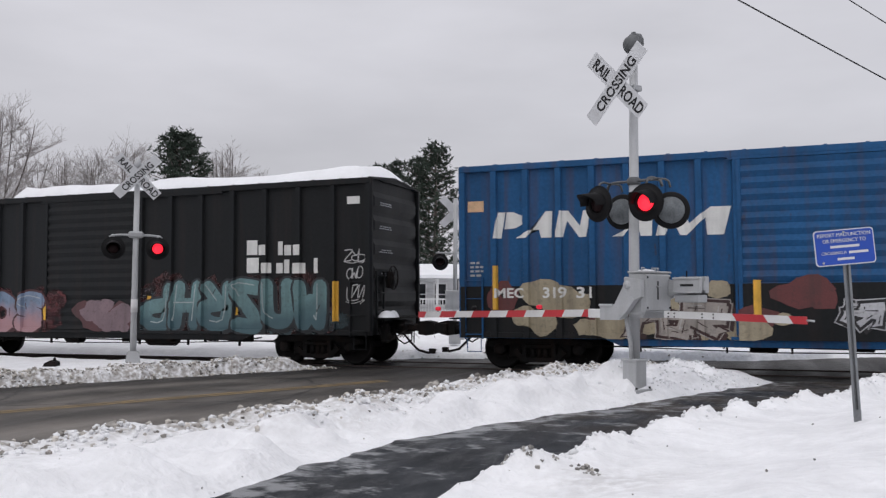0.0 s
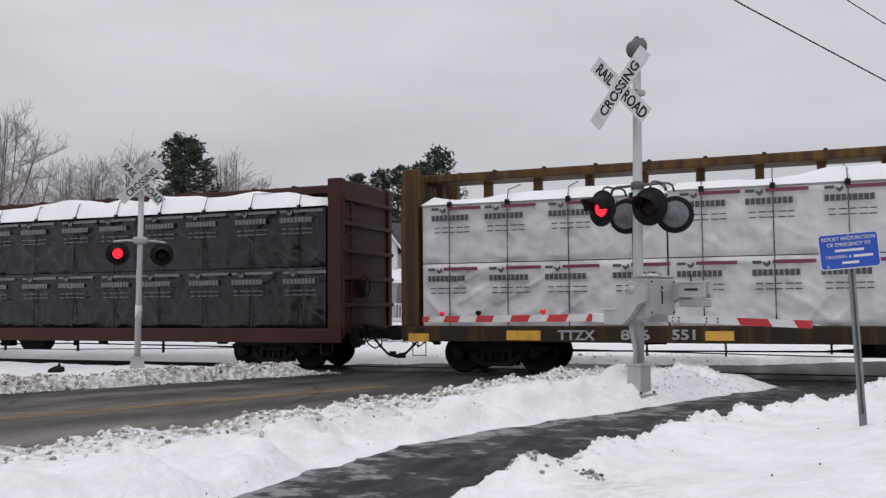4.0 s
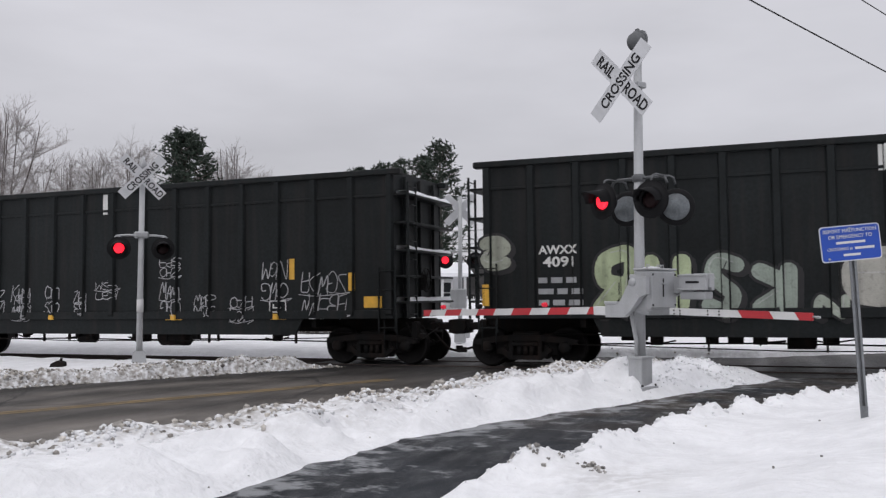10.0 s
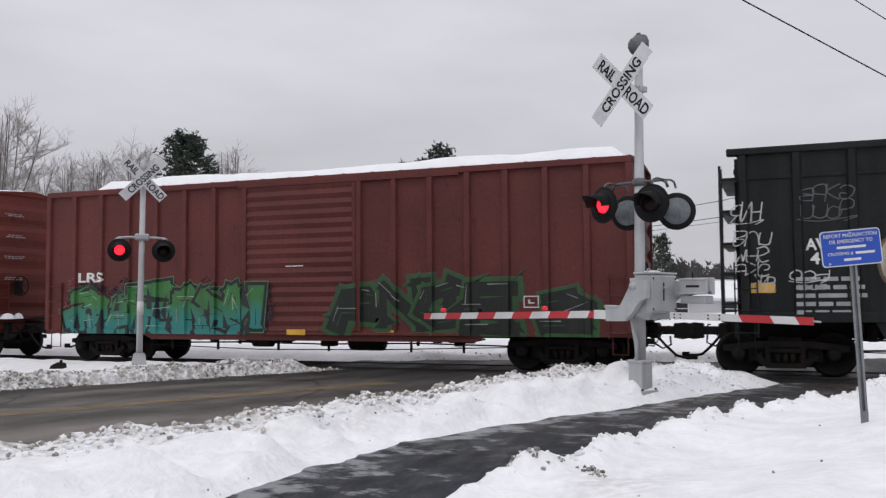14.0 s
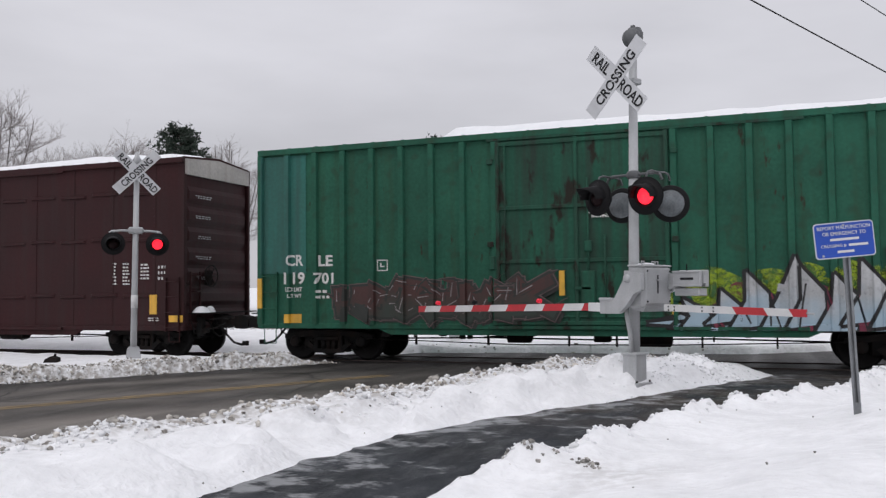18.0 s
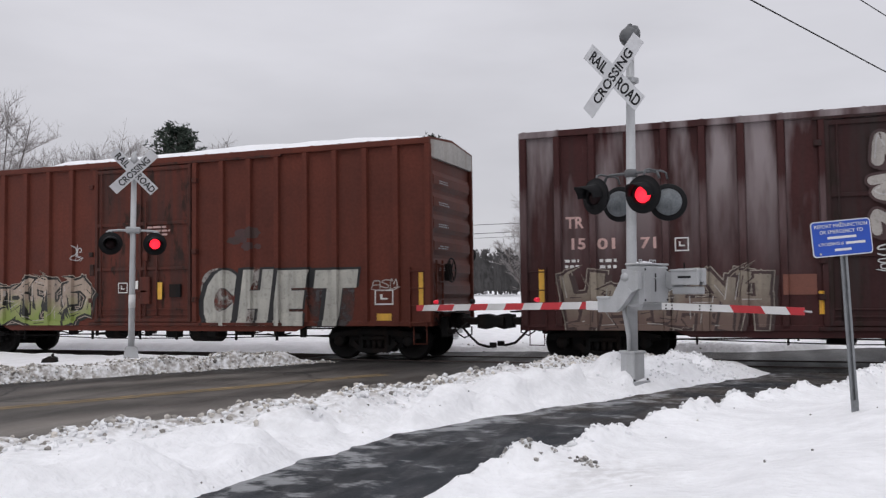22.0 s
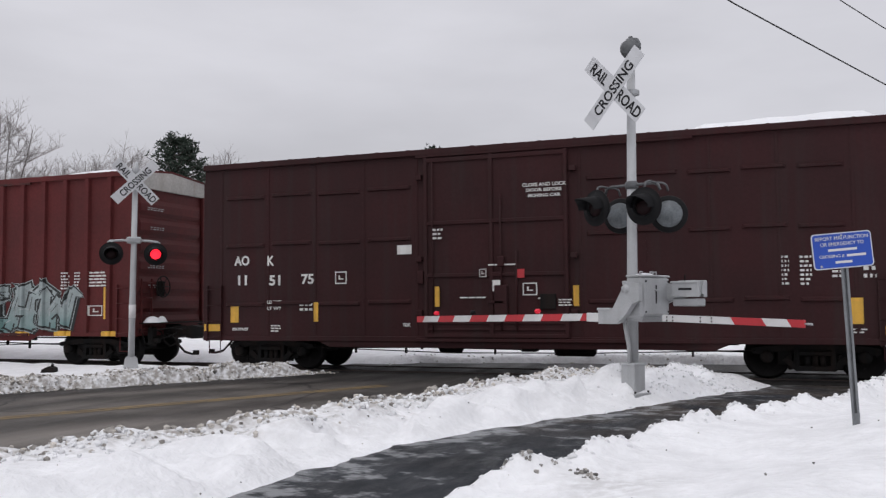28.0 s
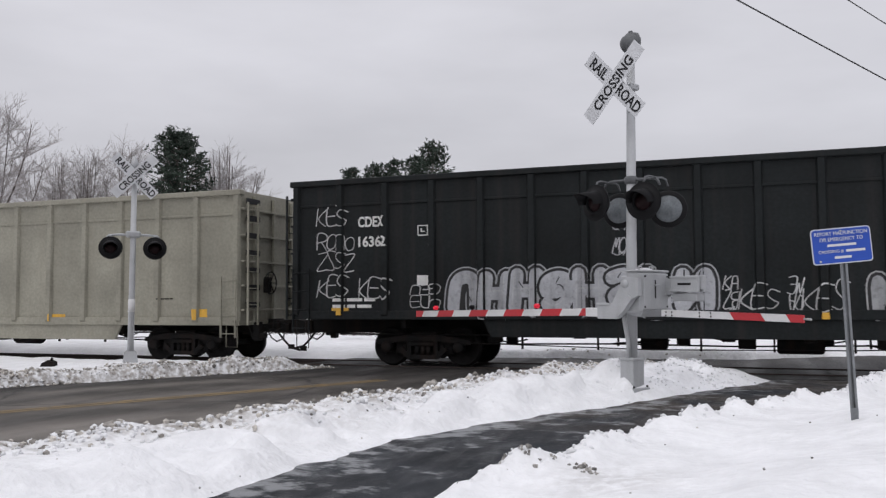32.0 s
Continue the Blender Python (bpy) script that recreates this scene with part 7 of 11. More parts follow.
    stencil(TRAIN['aok_a'][0], 'LT WT', -6.02, 1.46, 0.39, 0.08, M["white"])
    bars(TRAIN['aok_a'][0], -5.13, 1.44, 0.34, 0.23, 2, M["white"], 74)
    patch(TRAIN['aok_a'][0], -7.06, 1.16, 0.23, 0.48, M["yellow"])
    patch(TRAIN['aok_a'][0], -4.75, 1.18, 0.12, 0.46, M["yellow"])
    patch(TRAIN['aok_a'][0], -1.63, 1.51, 0.11, 0.45, M["yellow"])
    patch(TRAIN['aok_a'][0], 1.48, 1.5, 0.12, 0.44, M["yellow"])
    patch(TRAIN['aok_a'][0], 6.81, 1.12, 0.23, 0.5, M["yellow"])
    patch(TRAIN['aok_a'][0], -7.83, 0.95, 0.46, 0.17, M["yellow"])
    patch(TRAIN['aok_a'][0], 7.41, 0.92, 0.43, 0.17, M["yellow"])
    stencil(TRAIN['aok_a'][0], 'CLOSE AND LOCK', 0.42, 4.085, 0.97, 0.079, M["white"])
    stencil(TRAIN['aok_a'][0], 'DOOR BEFORE', 0.51, 3.974, 0.78, 0.072, M["white"])
    stencil(TRAIN['aok_a'][0], 'MOVING CAR', 0.55, 3.854, 0.71, 0.072, M["white"])
    bars(TRAIN['aok_a'][0], 5.59, 1.89, 0.16, 0.61, 7, M["white"], 85)
    bars(TRAIN['aok_a'][0], 5.95, 1.88, 0.21, 0.61, 7, M["white"], 86)
    bars(TRAIN['aok_a'][0], 6.52, 2.02, 0.27, 0.44, 5, M["white"], 87)
    bars(TRAIN['aok_a'][0], 7.07, 2.0, 0.22, 0.43, 3, M["white"], 88)
    patch(TRAIN['aok_a'][0], -0.28, 1.84, 0.21, 0.24, M["white"], name="placard")
    patch(TRAIN['aok_a'][0], 0.25, 2.12, 0.19, 0.19, M["gatered"], name="placard")
    frame_mark(TRAIN['aok_a'][0], 0.4, 1.74, 0.32, 0.27, M["white"])
    bars(TRAIN['aok_a'][0], -1.04, 1.69, 0.61, 0.06, 1, M["white"], 92)
    bars(TRAIN['aok_a'][0], -0.37, 2.4, 0.63, 0.06, 1, M["white"], 93)
    bars(TRAIN['aok_a'][0], 0.74, 1.66, 0.27, 0.06, 1, M["white"], 94)
    patch(TRAIN['aok_a'][0], -2.59, 2.71, 0.36, 0.21, M["white"], name="placard")
    frame_mark(TRAIN['aok_a'][0], -0.58, 2.15, 0.16, 0.18, M["white"])
    bars(TRAIN['aok_a'][0], -1.67, 3.02, 0.24, 0.28, 3, M["white"], 97)
    bars(TRAIN['aok_a'][0], 1.18, 1.51, 0.27, 0.17, 3, M["white"], 98)
    bars(TRAIN['aok_a'][0], -7.01, 0.97, 0.45, 0.08, 2, M["white"], 99)
    bars(TRAIN['aok_a'][0], -5.92, 0.94, 0.27, 0.19, 3, M["white"], 100)
    stencil(TRAIN['aok_a'][0], '70K', -2.46, 1.06, 0.2, 0.08, M["white"])
    bars(TRAIN['aok_a'][0], 6.77, 0.95, 0.32, 0.11, 2, M["white"], 102)
    stencil(TRAIN['aok_b'][0], 'AO', -6.96, 2.55, 0.43, 0.24, M["white"])
    stencil(TRAIN['aok_b'][0], 'K', -6.02, 2.53, 0.19, 0.24, M["white"])
    stencil(TRAIN['aok_b'][0], '11', -6.85, 2.07, 0.25, 0.24, M["white"])
    stencil(TRAIN['aok_b'][0], '51', -5.97, 2.05, 0.31, 0.25, M["white"])
    stencil(TRAIN['aok_b'][0], '10', -5.08, 2.07, 0.33, 0.24, M["white"])
    frame_mark(TRAIN['aok_b'][0], -4.18, 2.06, 0.3, 0.29, M["white"])
    stencil(TRAIN['aok_b'][0], 'LD LMT', -6.02, 1.61, 0.39, 0.08, M["white"])
    stencil(TRAIN['aok_b'][0], 'LT WT', -6.02, 1.46, 0.39, 0.08, M["white"])
    bars(TRAIN['aok_b'][0], -5.13, 1.44, 0.34, 0.23, 2, M["white"], 111)
    patch(TRAIN['aok_b'][0], -7.06, 1.16, 0.23, 0.48, M["yellow"])
    patch(TRAIN['aok_b'][0], -4.75, 1.18, 0.12, 0.46, M["yellow"])
    patch(TRAIN['aok_b'][0], -1.63, 1.51, 0.11, 0.45, M["yellow"])
    patch(TRAIN['aok_b'][0], 1.48, 1.5, 0.12, 0.44, M["yellow"])
    patch(TRAIN['aok_b'][0], 6.81, 1.12, 0.23, 0.5, M["yellow"])
    patch(TRAIN['aok_b'][0], -7.83, 0.95, 0.46, 0.17, M["yellow"])
    patch(TRAIN['aok_b'][0], 7.41, 0.92, 0.43, 0.17, M["yellow"])
    stencil(TRAIN['aok_b'][0], 'CLOSE AND LOCK', 0.42, 4.085, 0.97, 0.079, M["white"])
    stencil(TRAIN['aok_b'][0], 'DOOR BEFORE', 0.51, 3.974, 0.78, 0.072, M["white"])
    stencil(TRAIN['aok_b'][0], 'MOVING CAR', 0.55, 3.854, 0.71, 0.072, M["white"])
    bars(TRAIN['aok_b'][0], 5.59, 1.89, 0.16, 0.61, 7, M["white"], 122)
    bars(TRAIN['aok_b'][0], 5.95, 1.88, 0.21, 0.61, 7, M["white"], 123)
    bars(TRAIN['aok_b'][0], 6.52, 2.02, 0.27, 0.44, 5, M["white"], 124)
    bars(TRAIN['aok_b'][0], 7.07, 2.0, 0.22, 0.43, 3, M["white"], 125)
    patch(TRAIN['aok_b'][0], -0.28, 1.84, 0.21, 0.24, M["white"], name="placard")
    patch(TRAIN['aok_b'][0], 0.25, 2.12, 0.19, 0.19, M["gatered"], name="placard")
    frame_mark(TRAIN['aok_b'][0], 0.4, 1.74, 0.32, 0.27, M["white"])
    bars(TRAIN['aok_b'][0], -1.04, 1.69, 0.61, 0.06, 1, M["white"], 129)
    bars(TRAIN['aok_b'][0], -0.37, 2.4, 0.63, 0.06, 1, M["white"], 130)
    bars(TRAIN['aok_b'][0], 0.74, 1.66, 0.27, 0.06, 1, M["white"], 131)
    patch(TRAIN['aok_b'][0], -2.59, 2.71, 0.36, 0.21, M["white"], name="placard")
    frame_mark(TRAIN['aok_b'][0], -0.58, 2.15, 0.16, 0.18, M["white"])
    bars(TRAIN['aok_b'][0], -1.67, 3.02, 0.24, 0.28, 3, M["white"], 134)
    bars(TRAIN['aok_b'][0], 1.18, 1.51, 0.27, 0.17, 3, M["white"], 135)
    bars(TRAIN['aok_b'][0], -7.01, 0.97, 0.45, 0.08, 2, M["white"], 136)
    bars(TRAIN['aok_b'][0], -5.92, 0.94, 0.27, 0.19, 3, M["white"], 137)
    stencil(TRAIN['aok_b'][0], '70K', -2.46, 1.06, 0.2, 0.08, M["white"])
    bars(TRAIN['aok_b'][0], 6.77, 0.95, 0.32, 0.11, 2, M["white"], 139)
    stencil(TRAIN['aok_c'][0], 'AO', -6.96, 2.55, 0.43, 0.24, M["white"])
    stencil(TRAIN['aok_c'][0], 'K', -6.02, 2.53, 0.19, 0.24, M["white"])
    stencil(TRAIN['aok_c'][0], '11', -6.85, 2.07, 0.25, 0.24, M["white"])
    stencil(TRAIN['aok_c'][0], '51', -5.97, 2.05, 0.31, 0.25, M["white"])
    stencil(TRAIN['aok_c'][0], '75', -5.08, 2.07, 0.33, 0.24, M["white"])
    frame_mark(TRAIN['aok_c'][0], -4.18, 2.06, 0.3, 0.29, M["white"])
    stencil(TRAIN['aok_c'][0], 'LD LMT', -6.02, 1.61, 0.39, 0.08, M["white"])
    stencil(TRAIN['aok_c'][0], 'LT WT', -6.02, 1.46, 0.39, 0.08, M["white"])
    bars(TRAIN['aok_c'][0], -5.13, 1.44, 0.34, 0.23, 2, M["white"], 148)
    patch(TRAIN['aok_c'][0], -7.06, 1.16, 0.23, 0.48, M["yellow"])
    patch(TRAIN['aok_c'][0], -4.75, 1.18, 0.12, 0.46, M["yellow"])
    patch(TRAIN['aok_c'][0], -1.63, 1.51, 0.11, 0.45, M["yellow"])
    patch(TRAIN['aok_c'][0], 1.48, 1.5, 0.12, 0.44, M["yellow"])
    patch(TRAIN['aok_c'][0], 6.81, 1.12, 0.23, 0.5, M["yellow"])
    patch(TRAIN['aok_c'][0], -7.83, 0.95, 0.46, 0.17, M["yellow"])
    patch(TRAIN['aok_c'][0], 7.41, 0.92, 0.43, 0.17, M["yellow"])
    stencil(TRAIN['aok_c'][0], 'CLOSE AND LOCK', 0.42, 4.085, 0.97, 0.079, M["white"])
    stencil(TRAIN['aok_c'][0], 'DOOR BEFORE', 0.51, 3.974, 0.78, 0.072, M["white"])
    stencil(TRAIN['aok_c'][0], 'MOVING CAR', 0.55, 3.854, 0.71, 0.072, M["white"])
    bars(TRAIN['aok_c'][0], 5.59, 1.89, 0.16, 0.61, 7, M["white"], 159)
    bars(TRAIN['aok_c'][0], 5.95, 1.88, 0.21, 0.61, 7, M["white"], 160)
    bars(TRAIN['aok_c'][0], 6.52, 2.02, 0.27, 0.44, 5, M["white"], 161)
    bars(TRAIN['aok_c'][0], 7.07, 2.0, 0.22, 0.43, 3, M["white"], 162)
    patch(TRAIN['aok_c'][0], -0.28, 1.84, 0.21, 0.24, M["white"], name="placard")
    patch(TRAIN['aok_c'][0], 0.25, 2.12, 0.19, 0.19, M["gatered"], name="placard")
    frame_mark(TRAIN['aok_c'][0], 0.4, 1.74, 0.32, 0.27, M["white"])
    bars(TRAIN['aok_c'][0], -1.04, 1.69, 0.61, 0.06, 1, M["white"], 166)
    bars(TRAIN['aok_c'][0], -0.37, 2.4, 0.63, 0.06, 1, M["white"], 167)
    bars(TRAIN['aok_c'][0], 0.74, 1.66, 0.27, 0.06, 1, M["white"], 168)
    patch(TRAIN['aok_c'][0], -2.59, 2.71, 0.36, 0.21, M["white"], name="placard")
    frame_mark(TRAIN['aok_c'][0], -0.58, 2.15, 0.16, 0.18, M["white"])
    bars(TRAIN['aok_c'][0], -1.67, 3.02, 0.24, 0.28, 3, M["white"], 171)
    bars(TRAIN['aok_c'][0], 1.18, 1.51, 0.27, 0.17, 3, M["white"], 172)
    bars(TRAIN['aok_c'][0], -7.01, 0.97, 0.45, 0.08, 2, M["white"], 173)
    bars(TRAIN['aok_c'][0], -5.92, 0.94, 0.27, 0.19, 3, M["white"], 174)
    stencil(TRAIN['aok_c'][0], '70K', -2.46, 1.06, 0.2, 0.08, M["white"])
    bars(TRAIN['aok_c'][0], 6.77, 0.95, 0.32, 0.11, 2, M["white"], 176)
    graffiti(TRAIN['aok_a'][0], 'camo', 1.92, 0.86, 0.74, 1.31, 3, 177, (0.16, 0.32, 0.4), line=(0.28, 0.42, 0.5), label='pale blue spray-painted cloud')
    graffiti(TRAIN['aok_a'][0], 'outline', 2.82, 0.84, 3.45, 1.33, 6, 178, (0.55, 0.52, 0.52), label='white outlined spray-painted letters')
    stencil(TRAIN['g1'][0], 'AWXX', -6.84, 2.48, 0.87, 0.19, M['white'])
    stencil(TRAIN['g1'][0], '4091', -6.74, 2.2, 0.69, 0.23, M['white'])
    bars(TRAIN['g1'][0], -6.85, 1.38, 0.97, 0.72, 3, M['bluegrey'], 181)
    patch(TRAIN['g1'][0], -0.17, 3.89, 0.14, 0.5, M['white'], name='data_panel')
    graffiti(TRAIN['g1'][0], 'bubble', -5.62, 1.09, 0.85, 1.49, 1, 183, (0.5, 0.58, 0.36), label='spray-painted bubble letters')
    graffiti(TRAIN['g1'][0], 'bubble', -4.6, 1.09, 0.87, 1.42, 1, 184, (0.5, 0.58, 0.36), label='spray-painted bubble letters')
    graffiti(TRAIN['g1'][0], 'bubble', -3.45, 1.09, 0.75, 1.34, 1, 185, (0.36, 0.42, 0.36), label='spray-painted bubble letters')
    graffiti(TRAIN['g1'][0], 'bubble', -2.5, 1.09, 0.81, 1.1, 1, 186, (0.36, 0.42, 0.36), label='spray-painted bubble letters')
    graffiti(TRAIN['g1'][0], 'bubble', -1.38, 1.07, 0.59, 0.49, 1, 187, (0.45, 0.5, 0.42), label='spray-painted bubble letters')
    graffiti(TRAIN['g1'][0], 'bubble', -0.76, 1.33, 1.36, 1.2, 1, 188, (0.48, 0.47, 0.42), label='spray-painted bubble letters')
    graffiti(TRAIN['g1'][0], 'bubble', 0.74, 1.35, 0.48, 0.79, 1, 189, (0.45, 0.44, 0.4), label='spray-painted bubble letters')
    graffiti(TRAIN['g1'][0], 'bubble', 1.43, 1.37, 0.6, 1.05, 1, 190, (0.5, 0.48, 0.42), label='spray-painted bubble letters')
    graffiti(TRAIN['g1'][0], 'bubble', 2.1, 1.37, 1.17, 1.12, 1, 191, (0.5, 0.46, 0.4), label='spray-painted bubble letters')
    graffiti(TRAIN['g1'][0], 'bubble', 3.52, 1.46, 0.87, 1.27, 1, 192, (0.3, 0.32, 0.42), label='spray-painted bubble letters')
    graffiti(TRAIN['g1'][0], 'bubble', 4.59, 1.63, 0.69, 1.11, 1, 193, (0.32, 0.33, 0.38), label='spray-painted bubble letters')
    graffiti(TRAIN['g1'][0], 'bubble', -8.16, 2.12, 0.69, 0.82, 1, 194, (0.42, 0.44, 0.36), label='spray-painted bubble letters')
    graffiti(TRAIN['g1'][0], 'bubble', 7.22, 1.31, 0.62, 0.53, 1, 195, (0.42, 0.43, 0.3), label='spray-painted bubble letters')
    graffiti(TRAIN['g1'][0], 'tag', 1.49, 2.48, 0.74, 0.57, 3, 196, (0.62, 0.62, 0.62), label='thin white spray-can scrawl')
    graffiti(TRAIN['g1'][0], 'tag', 2.49, 2.83, 0.65, 0.31, 3, 197, (0.62, 0.62, 0.62), label='thin white spray-can scrawl')
    graffiti(TRAIN['g1'][0], 'tag', 3.58, 2.8, 0.68, 0.73, 3, 198, (0.62, 0.62, 0.62), label='thin white spray-can scrawl')
    graffiti(TRAIN['g1'][0], 'tag', 7.24, 2.97, 0.52, 0.4, 3, 199, (0.62, 0.62, 0.62), label='thin white spray-can scrawl')
    graffiti(TRAIN['g1'][0], 'tag', 7.24, 2.68, 0.52, 0.25, 3, 200, (0.62, 0.62, 0.62), label='thin white spray-can scrawl')
    graffiti(TRAIN['g1'][0], 'tag', 7.23, 2.29, 0.52, 0.37, 3, 201, (0.62, 0.62, 0.62), label='thin white spray-can scrawl')
    patch(TRAIN['g1'][0], 7.9, 1.27, 0.26, 0.48, M['yellow'], name='reflector')
    patch(TRAIN['g1'][0], -8.13, 1.38, 0.19, 0.47, M['yellow'], name='reflector')
    graffiti(TRAIN['g1'][0], 'bubble', 5.9, 2.03, 0.65, 0.46, 1, 204, (0.5, 0.5, 0.45), label='spray-painted bubble letters')
    frame_mark(TRAIN['g1'][0], 4.76, 1.34, 0.35, 0.24, M['white'])
    graffiti(TRAIN['g2'][0], 'tag', -3.47, 1.12, 0.67, 0.93, 3, 206, (0.5, 0.5, 0.52), label='thin white spray-can scrawl')
    graffiti(TRAIN['g2'][0], 'tag', -2.29, 1.27, 0.49, 0.76, 3, 207, (0.5, 0.5, 0.52), label='thin white spray-can scrawl')
    graffiti(TRAIN['g2'][0], 'tag', -0.56, 1.63, 0.78, 0.52, 3, 208, (0.5, 0.5, 0.52), label='thin white spray-can scrawl')
    graffiti(TRAIN['g2'][0], 'tag', 1.53, 2.19, 0.65, 0.51, 3, 209, (0.5, 0.5, 0.52), label='thin white spray-can scrawl')
    graffiti(TRAIN['g2'][0], 'tag', 1.55, 1.18, 0.61, 0.86, 3, 210, (0.5, 0.5, 0.52), label='thin white spray-can scrawl')
    graffiti(TRAIN['g2'][0], 'tag', 2.6, 1.18, 0.63, 0.57, 3, 211, (0.5, 0.5, 0.52), label='thin white spray-can scrawl')
    graffiti(TRAIN['g2'][0], 'tag', 3.66, 1.06, 0.65, 0.67, 3, 212, (0.5, 0.5, 0.52), label='thin white spray-can scrawl')
    graffiti(TRAIN['g2'][0], 'tag', 4.58, 1.58, 0.79, 1.03, 3, 213, (0.5, 0.5, 0.52), label='thin white spray-can scrawl')
    graffiti(TRAIN['g2'][0], 'tag', 5.68, 1.17, 1.28, 1.07, 3, 214, (0.5, 0.5, 0.52), label='thin white spray-can scrawl')
    graffiti(TRAIN['g2'][0], 'tag', -1.27, 1.26, 0.35, 0.6, 3, 215, (0.5, 0.5, 0.52), label='thin white spray-can scrawl')
    patch(TRAIN['g2'][0], 5.35, 2.05, 0.14, 0.5, M['yellow'], name='reflector')
    patch(TRAIN['g2'][0], 4.83, 1.09, 0.44, 0.14, M['yellow'], name='reflector')
    patch(TRAIN['g2'][0], 6.99, 1.76, 0.12, 0.42, M['yellow'], name='reflector')
    patch(TRAIN['g2'][0], 7.34, 1.36, 0.46, 0.26, M['yellow'], name='reflector')
    patch(TRAIN['g2'][0], -2.08, 1.1, 0.3, 0.12, M['yellow'], name='reflector')
    patch(TRAIN['g2'][0], 1.71, 1.08, 0.51, 0.14, M['yellow'], name='reflector')
    frame_mark(TRAIN['g2'][0], 4.79, 1.26, 0.47, 0.29, M['white'])
    patch(TRAIN['g2'][0], -0.32, 3.87, 0.15, 0.53, M['white'], name='data_panel')
    stencil(TRAIN['g2'][0], 'AWXX', -6.94, 2.43, 0.93, 0.24, M['white'])
    stencil(TRAIN['g2'][0], '4096', -6.85, 2.18, 0.74, 0.23, M['white'])
    patch(TRAIN['g2'][0], -8.25, 1.54, 0.45, 0.21, M['yellow'], name='reflector')
    graffiti(TRAIN['g2'][0], 'tag', -5.53, 1.51, 0.84, 0.56, 3, 227, (0.5, 0.5, 0.52), label='thin white spray-can scrawl')
    graffiti(TRAIN['g2'][0], 'tag', -4.48, 1.28, 0.76, 0.71, 3, 228, (0.5, 0.5, 0.52), label='thin white spray-can scrawl')
    graffiti(TRAIN['g2'][0], 'tag', -3.38, 1.22, 0.56, 0.64, 3, 229, (0.5, 0.5, 0.52), label='thin white spray-can scrawl')
    graffiti(TRAIN['g2'][0], 'camo', -8.13, 1.95, 0.71, 0.65, 2, 230, (0.12, 0.13, 0.14), line=(0.2, 0.21, 0.22), label='spray-painted bubble letters')
    stencil(TRAIN['g3'][0], 'AWXX', -6.82, 2.5, 0.9, 0.23, M['white'])
    stencil(TRAIN['g3'][0], '4117', -6.74, 2.22, 0.7, 0.24, M['white'])
    graffiti(TRAIN['g3'][0], 'tag', -8.18, 3.11, 0.58, 0.41, 3, 233, (0.62, 0.62, 0.62), label='thin white spray-can scrawl')
    graffiti(TRAIN['g3'][0], 'tag', -8.14, 2.63, 0.71, 0.31, 3, 234, (0.62, 0.62, 0.62), label='thin white spray-can scrawl')
    graffiti(TRAIN['g3'][0], 'tag', -8.13, 2.01, 0.63, 0.61, 3, 235, (0.62, 0.62, 0.62), label='thin white spray-can scrawl')
    graffiti(TRAIN['g3'][0], 'tag', -7.11, 1.93, 0.68, 0.2, 3, 236, (0.62, 0.62, 0.62), label='thin white spray-can scrawl')
    graffiti(TRAIN['g3'][0], 'tag', -7.78, 1.74, 0.36, 0.34, 3, 237, (0.62, 0.62, 0.62), label='thin white spray-can scrawl')
    stencil(TRAIN['g3'][0], 'LD LMT', -6.96, 1.73, 0.5, 0.11, M['bluegrey'])
    bars(TRAIN['g3'][0], -7.03, 1.26, 1.27, 0.8, 5, M['bluegrey'], 239)
    graffiti(TRAIN['g3'][0], 'tag', -6.9, 3.12, 0.98, 0.67, 3, 240, (0.12, 0.12, 0.13), label='faint grey spray-can scrawl')
    graffiti(TRAIN['g3'][0], 'bubble', -5.52, 1.58, 0.86, 1.28, 1, 241, (0.55, 0.48, 0.36), line=(0.15, 0.1, 0.06), label='spray-painted bubble letters')
    graffiti(TRAIN['g3'][0], 'bubble', -4.48, 1.64, 0.46, 0.64, 1, 242, (0.5, 0.5, 0.46), label='spray-painted bubble letters')
    graffiti(TRAIN['g3'][0], 'bubble', -3.45, 1.31, 2.81, 1.17, 4, 243, (0.2, 0.022, 0.03), line=(0.05, 0.1, 0.2), fill2=(0.5, 0.5, 0.52), halo=(0.07, 0.14, 0.28), word='LILM', label='red and white spray-painted letters on a blue cloud')
    graffiti(TRAIN['g3'][0], 'bubble', -0.41, 1.42, 0.77, 1.12, 1, 244, (0.14, 0.24, 0.42), line=(0.5, 0.52, 0.55), label='spray-painted bubble letters')
    graffiti(TRAIN['g3'][0], 'bubble', 0.77, 1.3, 0.54, 1.04, 1, 245, (0.42, 0.38, 0.38), label='spray-painted bubble letters')
    graffiti(TRAIN['g3'][0], 'bubble', 1.61, 1.27, 0.84, 1.04, 1, 246, (0.42, 0.4, 0.38), label='spray-painted bubble letters')
    graffiti(TRAIN['g3'][0], 'bubble', 2.66, 1.23, 0.81, 1.08, 1, 247, (0.46, 0.44, 0.38), label='spray-painted bubble letters')
    graffiti(TRAIN['g3'][0], 'bubble', 3.73, 1.12, 0.75, 1.2, 1, 248, (0.5, 0.42, 0.3), label='spray-painted bubble letters')
    patch(TRAIN['g3'][0], -7.84, 1.68, 0.45, 0.2, M['yellow'], name='reflector')
    patch(TRAIN['g3'][0], -4.24, 1.52, 0.49, 0.14, M['yellow'], name='reflector')
    patch(TRAIN['g3'][0], -2.31, 1.49, 0.52, 0.16, M['yellow'], name='reflector')
    patch(TRAIN['g3'][0], 3.9, 1.39, 0.48, 0.14, M['yellow'], name='reflector')
